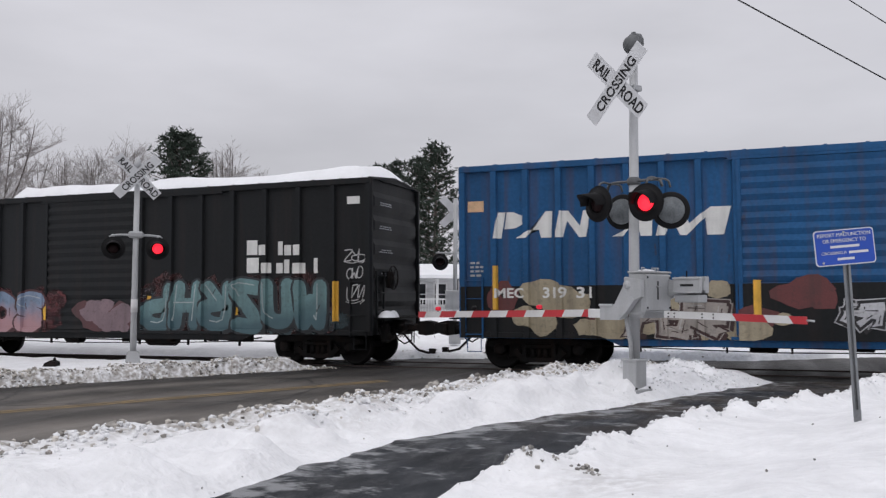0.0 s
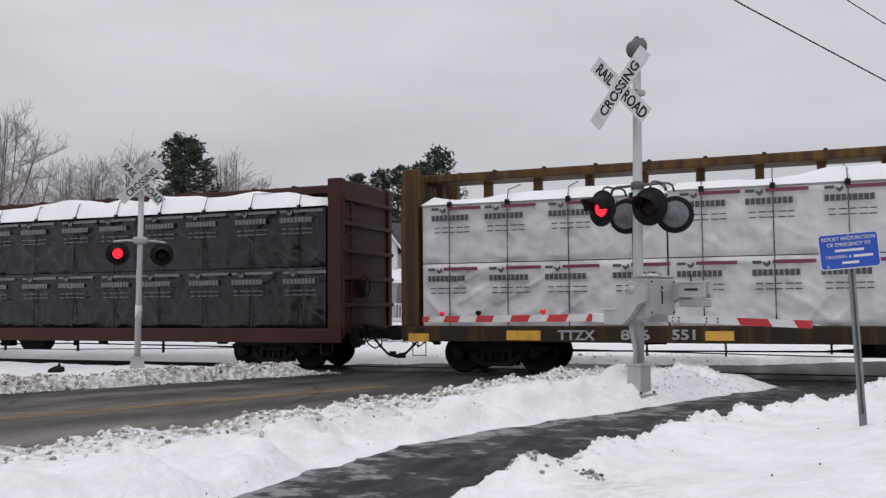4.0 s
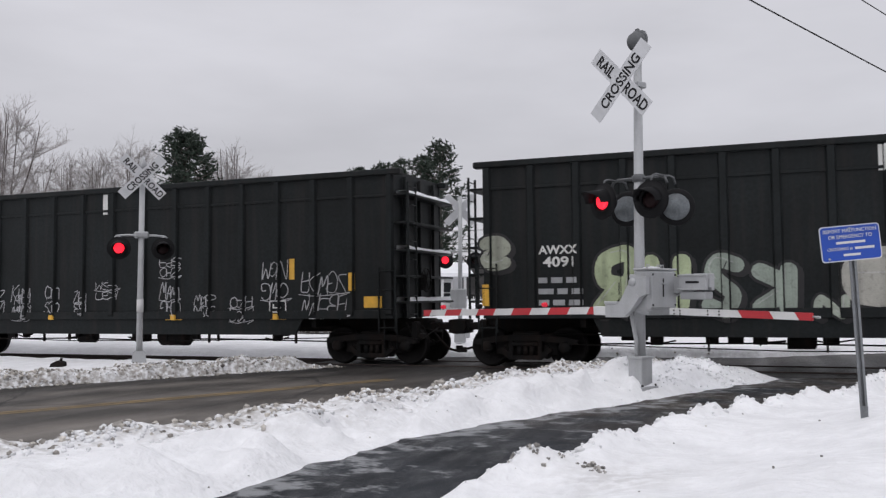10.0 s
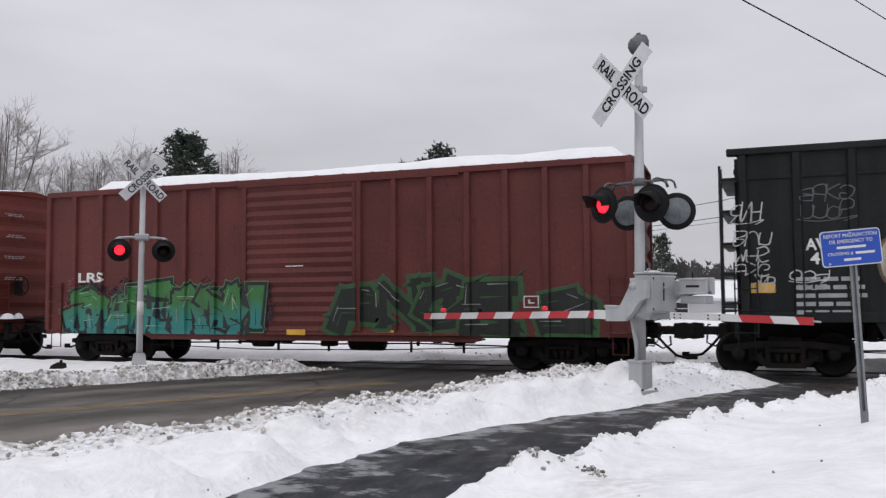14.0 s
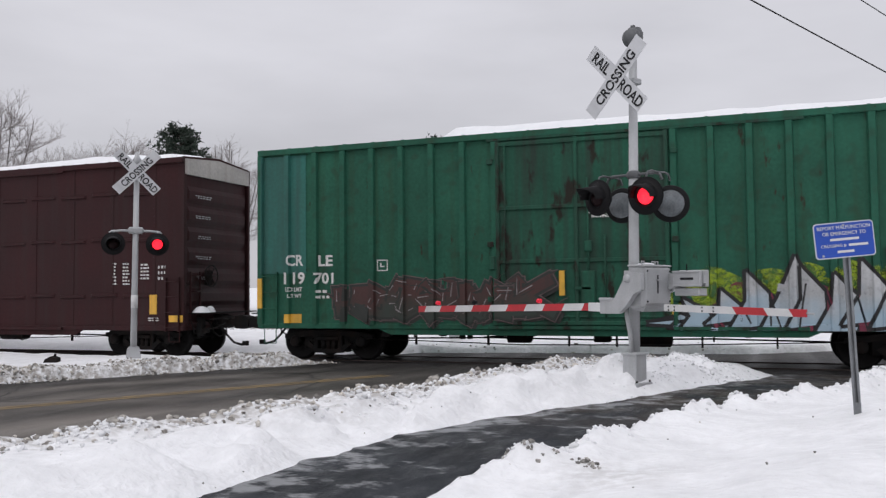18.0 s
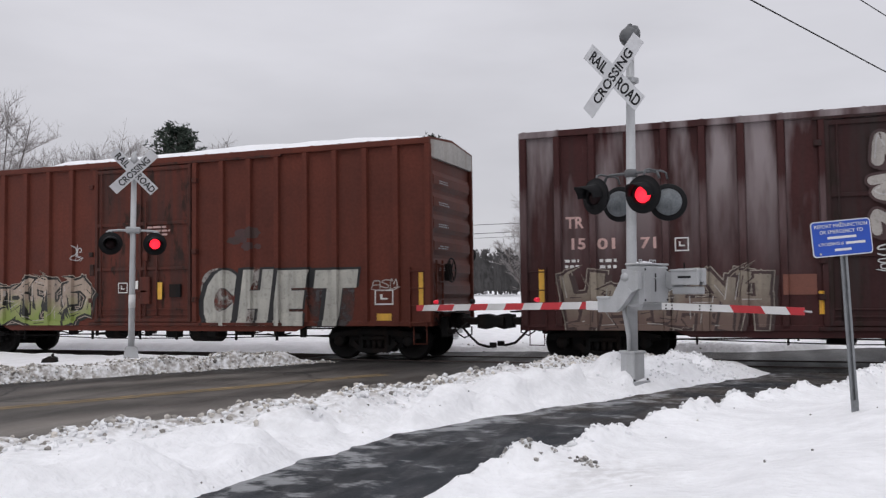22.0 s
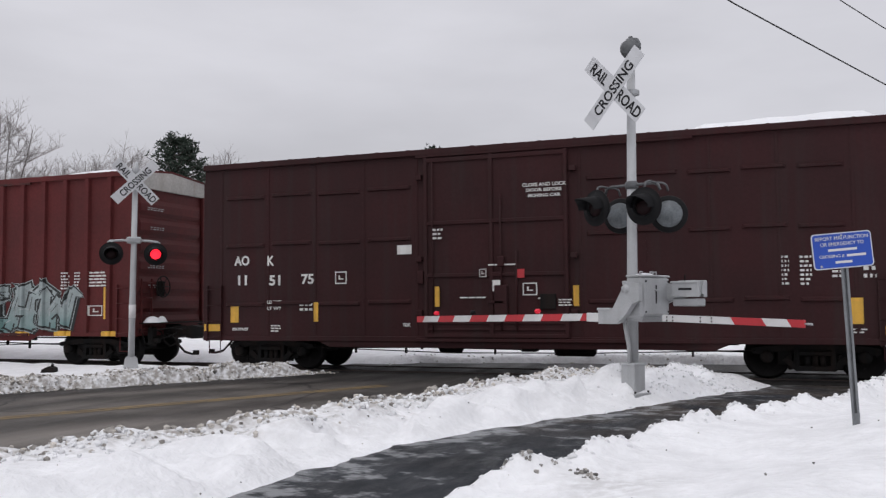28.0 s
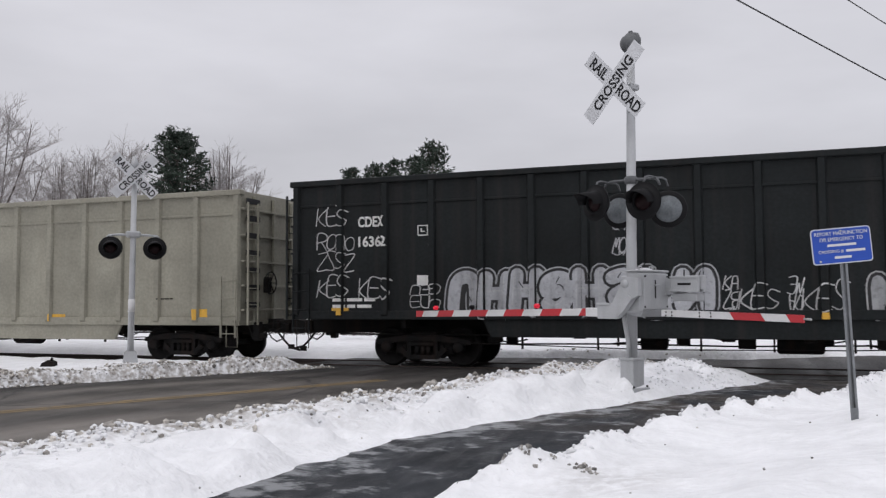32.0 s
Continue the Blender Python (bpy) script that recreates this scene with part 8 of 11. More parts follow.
    patch(TRAIN['g3'][0], -0.1, 4.01, 0.12, 0.38, M['white'], name='data_panel')
    bars(TRAIN['g3'][0], 4.7, 1.6, 0.75, 0.81, 6, M['white'], 254)
    graffiti(TRAIN['g3'][0], 'bubble', 5.81, 1.17, 1.32, 0.67, 2, 255, (0.36, 0.35, 0.36), label='spray-painted bubble letters')
    patch(TRAIN['g3'][0], 7.33, 1.59, 0.44, 0.22, M['yellow'], name='reflector')
    frame_mark(TRAIN['g3'][0], 4.88, 1.25, 0.48, 0.33, M['white'])
    graffiti(TRAIN['g3'][0], 'tag', 5.66, 3.13, 1.33, 0.71, 3, 258, (0.45, 0.42, 0.42), label='thin white spray-can scrawl')
    graffiti(TRAIN['g3'][0], 'tag', 5.81, 1.91, 1.11, 0.79, 3, 259, (0.45, 0.42, 0.42), label='thin white spray-can scrawl')
    graffiti(TRAIN['g3'][0], 'tag', 7.33, 3.08, 0.25, 0.57, 3, 260, (0.45, 0.42, 0.42), label='thin white spray-can scrawl')
    stencil(TRAIN['red'][0], 'LRS', -6.82, 2.13, 0.87, 0.26, M['white'])
    graffiti(TRAIN['red'][0], 'camo', -7.08, 0.66, 6.07, 1.61, 8, 262, (0.16, 0.035, 0.045), line=(0.03, 0.015, 0.03), label='dark pink and purple spray-painted cloud')
    graffiti(TRAIN['red'][0], 'wild', -7.14, 0.63, 6.21, 1.47, 6, 263, (0.045, 0.2, 0.05), line=(0.008, 0.012, 0.012), fill2=(0.02, 0.2, 0.2), accent=(0.012, 0.02, 0.03), label='green and teal spray-painted wild letters')
    graffiti(TRAIN['red'][0], 'wild', 1.03, 0.67, 4.19, 1.48, 4, 264, (0.01, 0.014, 0.012), line=(0.03, 0.11, 0.03), word='ANGE', label='dark green spray-painted letters')
    graffiti(TRAIN['red'][0], 'wild', 5.93, 0.75, 1.02, 1.32, 1, 265, (0.01, 0.014, 0.012), line=(0.03, 0.12, 0.03), word='2', label='spray-painted bubble letters')
    patch(TRAIN['red'][0], -6.97, 1.06, 0.48, 0.23, M['yellow'], name='reflector')
    patch(TRAIN['red'][0], -2.55, 0.65, 0.5, 0.14, M['yellow'], name='reflector')
    patch(TRAIN['red'][0], -0.34, 0.69, 0.51, 0.13, M['yellow'], name='reflector')
    patch(TRAIN['red'][0], 1.96, 0.67, 0.5, 0.12, M['yellow'], name='reflector')
    patch(TRAIN['red'][0], 4.59, 0.66, 0.49, 0.12, M['yellow'], name='reflector')
    patch(TRAIN['red'][0], 6.44, 1.02, 0.48, 0.17, M['yellow'], name='reflector')
    frame_mark(TRAIN['red'][0], 5.51, 1.41, 0.34, 0.26, M['white'])
    bars(TRAIN['red'][0], -0.37, 2.42, 0.51, 0.05, 1, M['white'], 273)
    patch(TRAIN['orange'][0], 6.62, 3.55, 0.13, 0.35, M['white'], name='logo_bar')
    patch(TRAIN['orange'][0], 6.81, 3.54, 0.15, 0.34, M['white'], name='logo_bar')
    patch(TRAIN['orange'][0], 7.06, 3.53, 0.13, 0.34, M['white'], name='logo_bar')
    graffiti(TRAIN['orange'][0], 'bubble', 4.87, 0.75, 0.88, 1.44, 1, 277, (0.12, 0.33, 0.38), line=(0.06, 0.08, 0.09), label='spray-painted bubble letters')
    graffiti(TRAIN['orange'][0], 'bubble', 3.08, 0.74, 1.53, 1.3, 2, 278, (0.12, 0.34, 0.44), line=(0.05, 0.07, 0.09), label='spray-painted bubble letters')
    bars(TRAIN['orange'][0], 6.6, 1.38, 0.41, 0.67, 6, M['white'], 279)
    patch(TRAIN['orange'][0], 7.01, 1.12, 0.15, 0.93, M['yellow'], name='reflector')
    stencil(TRAIN['orange'][0], 'SNC', -7.14, 2.58, 0.52, 0.22, M['white'])
    stencil(TRAIN['orange'][0], '21', -7.01, 2.14, 0.26, 0.22, M['white'])
    stencil(TRAIN['orange'][0], '266', -6.41, 2.13, 0.49, 0.22, M['white'])
    patch(TRAIN['orange'][0], -7.15, 1.17, 0.12, 0.92, M['yellow'], name='reflector')
    frame_mark(TRAIN['orange'][0], -5.46, 2.4, 0.27, 0.27, M['white'])
    graffiti(TRAIN['orange'][0], 'tag', -7.84, 2.88, 1.32, 1.06, 4, 286, (0.62, 0.62, 0.62), label='thin white spray-can scrawl')
    graffiti(TRAIN['orange'][0], 'wild', -5.84, 0.72, 4.33, 1.47, 5, 287, (0.25, 0.235, 0.235), line=(0.009, 0.009, 0.010), fill2=(0.36, 0.10, 0.09), accent=(0.42, 0.12, 0.10), label='grey and red spray-painted wild letters')
    graffiti(TRAIN['orange'][0], 'wild', 1.09, 0.68, 2.68, 1.39, 4, 288, (0.05, 0.19, 0.33), line=(0.02, 0.02, 0.02), fill2=(0.10, 0.30, 0.42), label='pale blue spray-painted letters')
    bars(TRAIN['orange'][0], -0.8, 2.91, 0.46, 0.15, 2, M['white'], 289)
    bars(TRAIN['orange'][0], -2.41, 3.34, 0.28, 0.22, 2, M['white'], 290)
    patch(TRAIN['orange'][0], 1.81, 1.21, 0.12, 0.37, M['yellow'], name='reflector')
    patch(TRAIN['orange'][0], -4.38, 1.3, 0.11, 0.31, M['yellow'], name='reflector')
    patch(TRAIN['orange'][0], -1.87, 1.35, 0.1, 0.24, M['yellow'], name='reflector')
    bars(TRAIN['orange'][0], -7.01, 1.26, 0.26, 0.65, 4, M['white'], 294)
    bars(TRAIN['orange'][0], -6.32, 1.26, 0.25, 0.3, 3, M['white'], 295)
    graffiti(TRAIN['green'][0], 'camo', 2.0, 0.69, 5.8, 1.5, 5, 296, (0.26, 0.36, 0.02), line=(0.26, 0.36, 0.02), label='lime spray-painted cloud')
    graffiti(TRAIN['green'][0], 'camo', 2.79, 0.88, 4.43, 0.9, 2, 297, (0.14, 0.02, 0.045), line=(0.14, 0.02, 0.045), label='dark pink spray-painted patches')
    graffiti(TRAIN['green'][0], 'spikes', 1.62, 0.66, 6.17, 1.80, 12, 298, (0.56, 0.57, 0.58), line=(0.008, 0.007, 0.009), fill2=(0.33, 0.45, 0.54), accent=(0.22, 0.025, 0.06), label='white and blue spray-painted wild letters with a lime edge')
    frame_mark(TRAIN['green'][0], 6.67, 2.0, 0.43, 0.28, M['white'])
    graffiti(TRAIN['green'][0], 'wild', -5.79, 0.92, 5.24, 1.02, 8, 300, (0.085, 0.034, 0.03), line=(0.03, 0.035, 0.03), fill2=(0.03, 0.05, 0.04), label='faded red spray-painted scribble')
    stencil(TRAIN['green'][0], 'CLOSE AND LOCK', 0.17, 3.35, 0.82, 0.07, M['white'])
    stencil(TRAIN['green'][0], 'DOORS BEFORE', 0.21, 3.24, 0.74, 0.07, M['white'])
    stencil(TRAIN['green'][0], 'MOVING CAR', 0.27, 3.14, 0.62, 0.07, M['white'])
    patch(TRAIN['green'][0], -7.93, 1.26, 0.15, 0.72, M['yellow'], name='reflector')
    patch(TRAIN['green'][0], -7.2, 0.91, 0.46, 0.21, M['yellow'], name='reflector')
    frame_mark(TRAIN['green'][0], -4.75, 2.11, 0.27, 0.26, M['white'])
    patch(TRAIN['green'][0], -0.45, 1.51, 0.12, 0.53, M['yellow'], name='reflector')
    patch(TRAIN['green'][0], 1.88, 1.09, 0.11, 0.19, M['yellow'], name='reflector')
    stencil(TRAIN['green'][0], 'CR', -7.12, 2.27, 0.43, 0.27, M['white'])
    stencil(TRAIN['green'][0], 'LE', -6.28, 2.25, 0.38, 0.26, M['white'])
    stencil(TRAIN['green'][0], '119', -7.17, 1.83, 0.52, 0.29, M['white'])
    stencil(TRAIN['green'][0], '701', -6.37, 1.83, 0.49, 0.27, M['white'])
    stencil(TRAIN['green'][0], 'LD LMT', -7.13, 1.66, 0.41, 0.1, M['white'])
    stencil(TRAIN['green'][0], 'LT WT', -7.08, 1.51, 0.34, 0.09, M['white'])
    bars(TRAIN['green'][0], -6.31, 1.49, 0.35, 0.26, 2, M['white'], 315)
    patch(TRAIN['green'][0], -7.82, 2.09, 1.21, 2.84, M['tealpanel'], name='repainted_panel')
    patch(TRAIN['green'][0], 6.57, 2.12, 1.15, 2.81, M['tealpanel'], name='repainted_panel')
    stencil(TRAIN['brown'][0], 'TR', -6.96, 2.9, 0.39, 0.25, M['palepink'])
    stencil(TRAIN['brown'][0], '15', -6.84, 2.45, 0.3, 0.24, M['palepink'])
    stencil(TRAIN['brown'][0], '01', -6.3, 2.44, 0.38, 0.24, M['palepink'])
    stencil(TRAIN['brown'][0], '71', -5.4, 2.43, 0.32, 0.24, M['palepink'])
    frame_mark(TRAIN['brown'][0], -4.71, 2.36, 0.28, 0.28, M['white'])
    bars(TRAIN['brown'][0], -6.99, 2.06, 0.3, 0.24, 2, M['white'], 324)
    bars(TRAIN['brown'][0], -6.25, 2.04, 0.35, 0.26, 2, M['white'], 325)
    patch(TRAIN['brown'][0], -7.57, 1.34, 0.12, 0.7, M['yellow'], name='reflector')
    patch(TRAIN['brown'][0], -2.03, 1.07, 0.13, 0.45, M['yellow'], name='reflector')
    patch(TRAIN['brown'][0], -2.67, 1.45, 0.61, 0.4, M['brickpatch'], name='primer_patch')
    graffiti(TRAIN['brown'][0], 'wild', -7.03, 0.6, 4.15, 1.38, 6, 329, (0.30, 0.255, 0.2), line=(0.06, 0.032, 0.03), fill2=(0.13, 0.08, 0.065), label='beige spray-painted letters fading into the brown side')
    graffiti(TRAIN['brown'][0], 'bubble', -1.04, 3.86, 0.6, 0.68, 1, 330, (0.42, 0.39, 0.36), line=(0.055, 0.024, 0.024), fill2=(0.13, 0.09, 0.08), label='spray-painted bubble letters')
    graffiti(TRAIN['brown'][0], 'bubble', -1.11, 3.19, 0.6, 0.53, 1, 331, (0.42, 0.39, 0.36), line=(0.055, 0.024, 0.024), fill2=(0.13, 0.09, 0.08), label='spray-painted bubble letters')
    graffiti(TRAIN['brown'][0], 'bubble', -1.05, 2.53, 0.6, 0.54, 1, 332, (0.42, 0.39, 0.36), line=(0.055, 0.024, 0.024), fill2=(0.13, 0.09, 0.08), label='spray-painted bubble letters')
    graffiti(TRAIN['brown'][0], 'tag', -0.98, 1.93, 0.68, 0.5, 2, 333, (0.62, 0.62, 0.62), label='thin white spray-can scrawl')
    graffiti(TRAIN['brown'][0], 'wild', 2.07, 0.88, 3.0, 1.11, 5, 334, (0.42, 0.40, 0.36), line=(0.04, 0.02, 0.02), fill2=(0.13, 0.09, 0.08), label='pale spray-painted scrawl')
    bars(TRAIN['brown'][0], 6.57, 1.94, 0.49, 0.48, 5, M['white'], 335)
    frame_mark(TRAIN['brown'][0], 6.6, 1.5, 0.46, 0.34, M['white'])
    stencil(TRAIN['brown'][0], 'CLOSE AND LOCK', 0.45, 4.43, 0.82, 0.05, M['white'])
    stencil(TRAIN['brown'][0], 'DOORS BEFORE', 0.5, 4.35, 0.69, 0.05, M['white'])
    stencil(TRAIN['brown'][0], 'MOVING CAR', 0.53, 4.25, 0.59, 0.05, M['white'])
    patch(TRAIN['brown'][0], 7.46, 1.37, 0.13, 0.68, M['yellow'], name='reflector')
    patch(TRAIN['brown'][0], 4.65, 1.13, 0.13, 0.45, M['yellow'], name='reflector')
    patch(TRAIN['brown'][0], -0.41, 1.29, 0.15, 0.44, M['yellow'], name='reflector')
    block_letter(TRAIN['rust'][0], 'C', 1.74, 0.72, 0.95, 1.48, 344, halo=(0.34, 0.32, 0.30))
    block_letter(TRAIN['rust'][0], 'H', 2.79, 0.73, 0.93, 1.46, 345, halo=(0.34, 0.32, 0.30))
    block_letter(TRAIN['rust'][0], 'E', 3.81, 0.73, 0.9, 1.43, 346)
    block_letter(TRAIN['rust'][0], 'T', 4.8, 0.73, 1.22, 1.41, 347)
    patch(TRAIN['rust'][0], 7.63, 1.24, 0.11, 0.8, M['yellow'], name='reflector')
    patch(TRAIN['rust'][0], 0.52, 1.49, 0.14, 0.43, M['yellow'], name='reflector')
    frame_mark(TRAIN['rust'][0], 6.53, 1.31, 0.47, 0.35, M['white'])
    patch(TRAIN['rust'][0], 6.58, 0.95, 0.37, 0.16, M['yellow'], name='reflector')
    graffiti(TRAIN['rust'][0], 'tag', 6.46, 1.7, 0.68, 0.23, 3, 352, (0.5, 0.45, 0.42), label='thin white spray-can scrawl')
    graffiti(TRAIN['rust'][0], 'camo', 2.57, 2.61, 0.88, 0.64, 1, 353, (0.06, 0.028, 0.025), line=(0.07, 0.03, 0.03), label='dark painted-over patch')
    bars(TRAIN['rust'][0], 0.2, 3.11, 0.7, 0.29, 3, M['palepink'], 354)
    graffiti(TRAIN['rust'][0], 'wild', -6.25, 0.74, 4.66, 1.4, 6, 355, (0.42, 0.33, 0.26), line=(0.015, 0.015, 0.013), fill2=(0.2, 0.27, 0.05), accent=(0.02, 0.02, 0.018), label='orange and lime spray-painted letters')
    patch(TRAIN['rust'][0], -7.84, 1.25, 0.13, 0.9, M['yellow'], name='reflector')
    patch(TRAIN['rust'][0], -6.95, 0.95, 0.39, 0.15, M['yellow'], name='reflector')
    bars(TRAIN['rust'][0], -6.99, 1.54, 0.52, 0.61, 6, M['bluegrey'], 358)
    frame_mark(TRAIN['rust'][0], -0.72, 1.66, 0.3, 0.27, M['white'])
    patch(TRAIN['rust'][0], -0.28, 1.76, 0.19, 0.21, M['white'], name='placard')
    graffiti(TRAIN['rust'][0], 'tag', -2.3, 2.6, 0.31, 0.38, 1, 363, (0.62, 0.62, 0.62), label='thin white spray-can scrawl')
    stencil(TRAIN['green_b'][0], 'CR', -7.1, 2.33, 0.42, 0.21, M['white'])
    stencil(TRAIN['green_b'][0], 'LE', -6.28, 2.34, 0.33, 0.21, M['white'])
    graffiti(TRAIN['green_b'][0], 'camo', -6.97, 1.81, 14.05, 0.65, 6, 366, (0.2, 0.06, 0.11), line=(0.16, 0.05, 0.1), label='pink spray-painted haze')
    patch(TRAIN['green_b'][0], -6.84, 0.73, 14.23, 1.39, M['spraywhite'], layer=0.9, name='painted_band')
    graffiti(TRAIN['green_b'][0], 'tag', -6.78, 0.81, 0.98, 1.31, 1, 368, (0.02, 0.02, 0.022), word='C', label='black spray-painted letter lines')
    graffiti(TRAIN['green_b'][0], 'tag', -5.73, 0.82, 1.28, 1.28, 1, 369, (0.02, 0.02, 0.022), word='E', label='black spray-painted letter lines')
    graffiti(TRAIN['green_b'][0], 'tag', -4.37, 0.82, 1.34, 1.25, 1, 370, (0.02, 0.02, 0.022), word='B', label='black spray-painted letter lines')
    graffiti(TRAIN['green_b'][0], 'tag', -2.97, 0.82, 1.04, 1.23, 1, 371, (0.02, 0.02, 0.022), word='R', label='black spray-painted letter lines')
    graffiti(TRAIN['green_b'][0], 'tag', -1.62, 0.82, 0.83, 1.21, 1, 372, (0.02, 0.02, 0.022), word='O', label='black spray-painted letter lines')
    graffiti(TRAIN['green_b'][0], 'tag', -0.75, 0.82, 0.62, 1.19, 1, 373, (0.02, 0.02, 0.022), word='E', label='black spray-painted letter lines')
    graffiti(TRAIN['green_b'][0], 'bubble', 1.35, 0.79, 5.66, 1.63, 4, 374, (0.42, 0.415, 0.40), word='KABE', label='white spray-painted letters with black edges')
    graffiti(TRAIN['green_b'][0], 'wild', -0.38, 0.87, 1.81, 1.36, 3, 375, (0.1, 0.03, 0.06), line=(0.02, 0.02, 0.022), fill2=(0.4, 0.39, 0.39), label='smeared dark spray paint')
    graffiti(TRAIN['green_b'][0], 'tag', 7.46, 3.08, 0.4, 0.65, 2, 376, (0.02, 0.02, 0.02), label='thin black spray-can scrawl')
    graffiti(TRAIN['green_b'][0], 'tag', -7.81, 2.81, 0.47, 1.18, 2, 377, (0.02, 0.04, 0.03), label='thin black spray-can scrawl')
    stencil(TRAIN['green_b'][0], 'CLOSE AND LOCK', 0.22, 3.37, 0.8, 0.07, M['white'])
    stencil(TRAIN['green_b'][0], 'DOORS BEFORE', 0.28, 3.26, 0.69, 0.06, M['white'])
    stencil(TRAIN['green_b'][0], 'MOVING CAR', 0.33, 3.15, 0.59, 0.06, M['white'])
    patch(TRAIN['green_b'][0], -7.1, 0.89, 0.24, 1.09, M['yellow'], name='reflector')
    patch(TRAIN['green_b'][0], 7.05, 1.19, 0.13, 0.82, M['yellow'], name='reflector')
    patch(TRAIN['green_b'][0], -4.56, 1.21, 0.12, 0.41, M['yellow'], name='reflector')
    patch(TRAIN['green_b'][0], -2.43, 1.15, 0.12, 0.34, M['yellow'], name='reflector')
    graffiti(TRAIN['brown_b'][0], 'camo', 1.76, 1.17, 6.04, 0.94, 6, 385, (0.035, 0.1, 0.11), line=(0.03, 0.08, 0.09), label='teal spray-painted cloud')
    graffiti(TRAIN['brown_b'][0], 'wild', 1.93, 0.75, 5.81, 1.2, 5, 386, (0.19, 0.05, 0.14), line=(0.03, 0.07, 0.08), fill2=(0.24, 0.07, 0.16), accent=(0.04, 0.13, 0.14), label='purple spray-painted letters on teal')
    graffiti(TRAIN['brown_b'][0], 'wild', -6.1, 0.67, 4.3, 1.45, 4, 387, (0.05, 0.16, 0.22), line=(0.02, 0.03, 0.05), fill2=(0.1, 0.26, 0.29), label='blue and teal spray-painted letters')
    graffiti(TRAIN['brown_b'][0], 'bubble', -1.01, 1.24, 0.81, 0.95, 1, 388, (0.5, 0.5, 0.5), line=(0.12, 0.05, 0.05), label='spray-painted bubble letters')
    graffiti(TRAIN['brown_b'][0], 'tag', 0.27, 1.39, 1.33, 0.77, 2, 389, (0.4, 0.38, 0.4), label='thin white spray-can scrawl')
    bars(TRAIN['brown_b'][0], 6.6, 2.12, 0.48, 0.29, 4, M['white'], 390)
    stencil(TRAIN['brown_b'][0], 'CLOSE AND LOCK', 0.38, 4.27, 0.79, 0.06, M['white'])
    stencil(TRAIN['brown_b'][0], 'DOORS BEFORE', 0.42, 4.18, 0.71, 0.05, M['white'])
    stencil(TRAIN['brown_b'][0], 'MOVING CAR', 0.47, 4.07, 0.59, 0.06, M['white'])
    patch(TRAIN['brown_b'][0], 2.3, 1.17, 0.13, 0.48, M['yellow'], name='reflector')
    patch(TRAIN['brown_b'][0], 4.58, 1.17, 0.12, 0.46, M['yellow'], name='reflector')
    patch(TRAIN['brown_b'][0], -0.66, 0.92, 0.61, 0.11, M['yellow'], name='reflector')
    stencil(TRAIN['brown_b'][0], 'IR', -6.92, 2.86, 0.4, 0.23, M['palepink'])
    graffiti(TRAIN['brown_b'][0], 'wild', -7.64, 0.8, 2.3, 1.3, 4, 398, (0.06, 0.26, 0.36), line=(0.08, 0.05, 0.16), fill2=(0.12, 0.38, 0.42), label='blue spray-painted wild letters')
    graffiti(TRAIN['brown_b'][0], 'tag', -6.94, 3.23, 0.23, 1.05, 1, 399, (0.3, 0.12, 0.12), label='faded pink spray-can scrawl')
    graffiti(TRAIN['brown_b'][0], 'tag', -7.58, 2.87, 0.23, 1.4, 1, 400, (0.2, 0.09, 0.09), label='faded pink spray-can scrawl')
    patch(TRAIN['brown_b'][0], -7.53, 1.24, 0.21, 0.38, M['yellow'], name='reflector')
    stencil(TRAIN['brick'][0], 'AO', -6.94, 2.67, 0.47, 0.23, M['white'])
    stencil(TRAIN['brick'][0], 'K', -6.12, 2.67, 0.24, 0.23, M['white'])
    stencil(TRAIN['brick'][0], '111', -6.86, 2.21, 0.43, 0.23, M['white'])
    stencil(TRAIN['brick'][0], '908', -6.11, 2.23, 0.56, 0.23, M['white'])
    frame_mark(TRAIN['brick'][0], -5.08, 2.42, 0.3, 0.28, M['white'])
    graffiti(TRAIN['brick'][0], 'camo', -6.69, 0.76, 4.95, 1.34, 5, 407, (0.06, 0.17, 0.16), line=(0.05, 0.13, 0.13), label='teal spray-painted cloud')
    graffiti(TRAIN['brick'][0], 'bubble', -6.4, 0.74, 4.75, 1.38, 5, 408, (0.46, 0.44, 0.35), line=(0.015, 0.02, 0.018), fill2=(0.42, 0.30, 0.22), word='PESTE', label='cream spray-painted bubble letters with dark edges')
    graffiti(TRAIN['brick'][0], 'wild', 2.05, 0.88, 4.28, 1.3, 5, 410, (0.36, 0.42, 0.42), line=(0.015, 0.02, 0.02), fill2=(0.14, 0.25, 0.24), label='teal spray-painted wild letters')
    stencil(TRAIN['brick'][0], 'CLOSE AND LOCK', 0.39, 3.39, 1.11, 0.07, M['white'])
    stencil(TRAIN['brick'][0], 'BOTH DOORS BEFORE', 0.39, 3.26, 1.2, 0.07, M['white'])
    stencil(TRAIN['brick'][0], 'MOVING CAR', 0.61, 3.15, 0.72, 0.06, M['white'])
    bars(TRAIN['brick'][0], 5.59, 2.05, 0.2, 0.49, 6, M['white'], 414)
    bars(TRAIN['brick'][0], 5.96, 2.05, 0.18, 0.49, 6, M['white'], 415)
    bars(TRAIN['brick'][0], 6.47, 2.11, 0.57, 0.43, 5, M['white'], 416)
    frame_mark(TRAIN['brick'][0], 6.46, 1.34, 0.44, 0.27, M['white'])
    patch(TRAIN['brick'][0], 6.94, 1.25, 0.12, 0.84, M['yellow'], name='reflector')
    patch(TRAIN['brick'][0], -7.07, 1.21, 0.14, 0.91, M['yellow'], name='reflector')
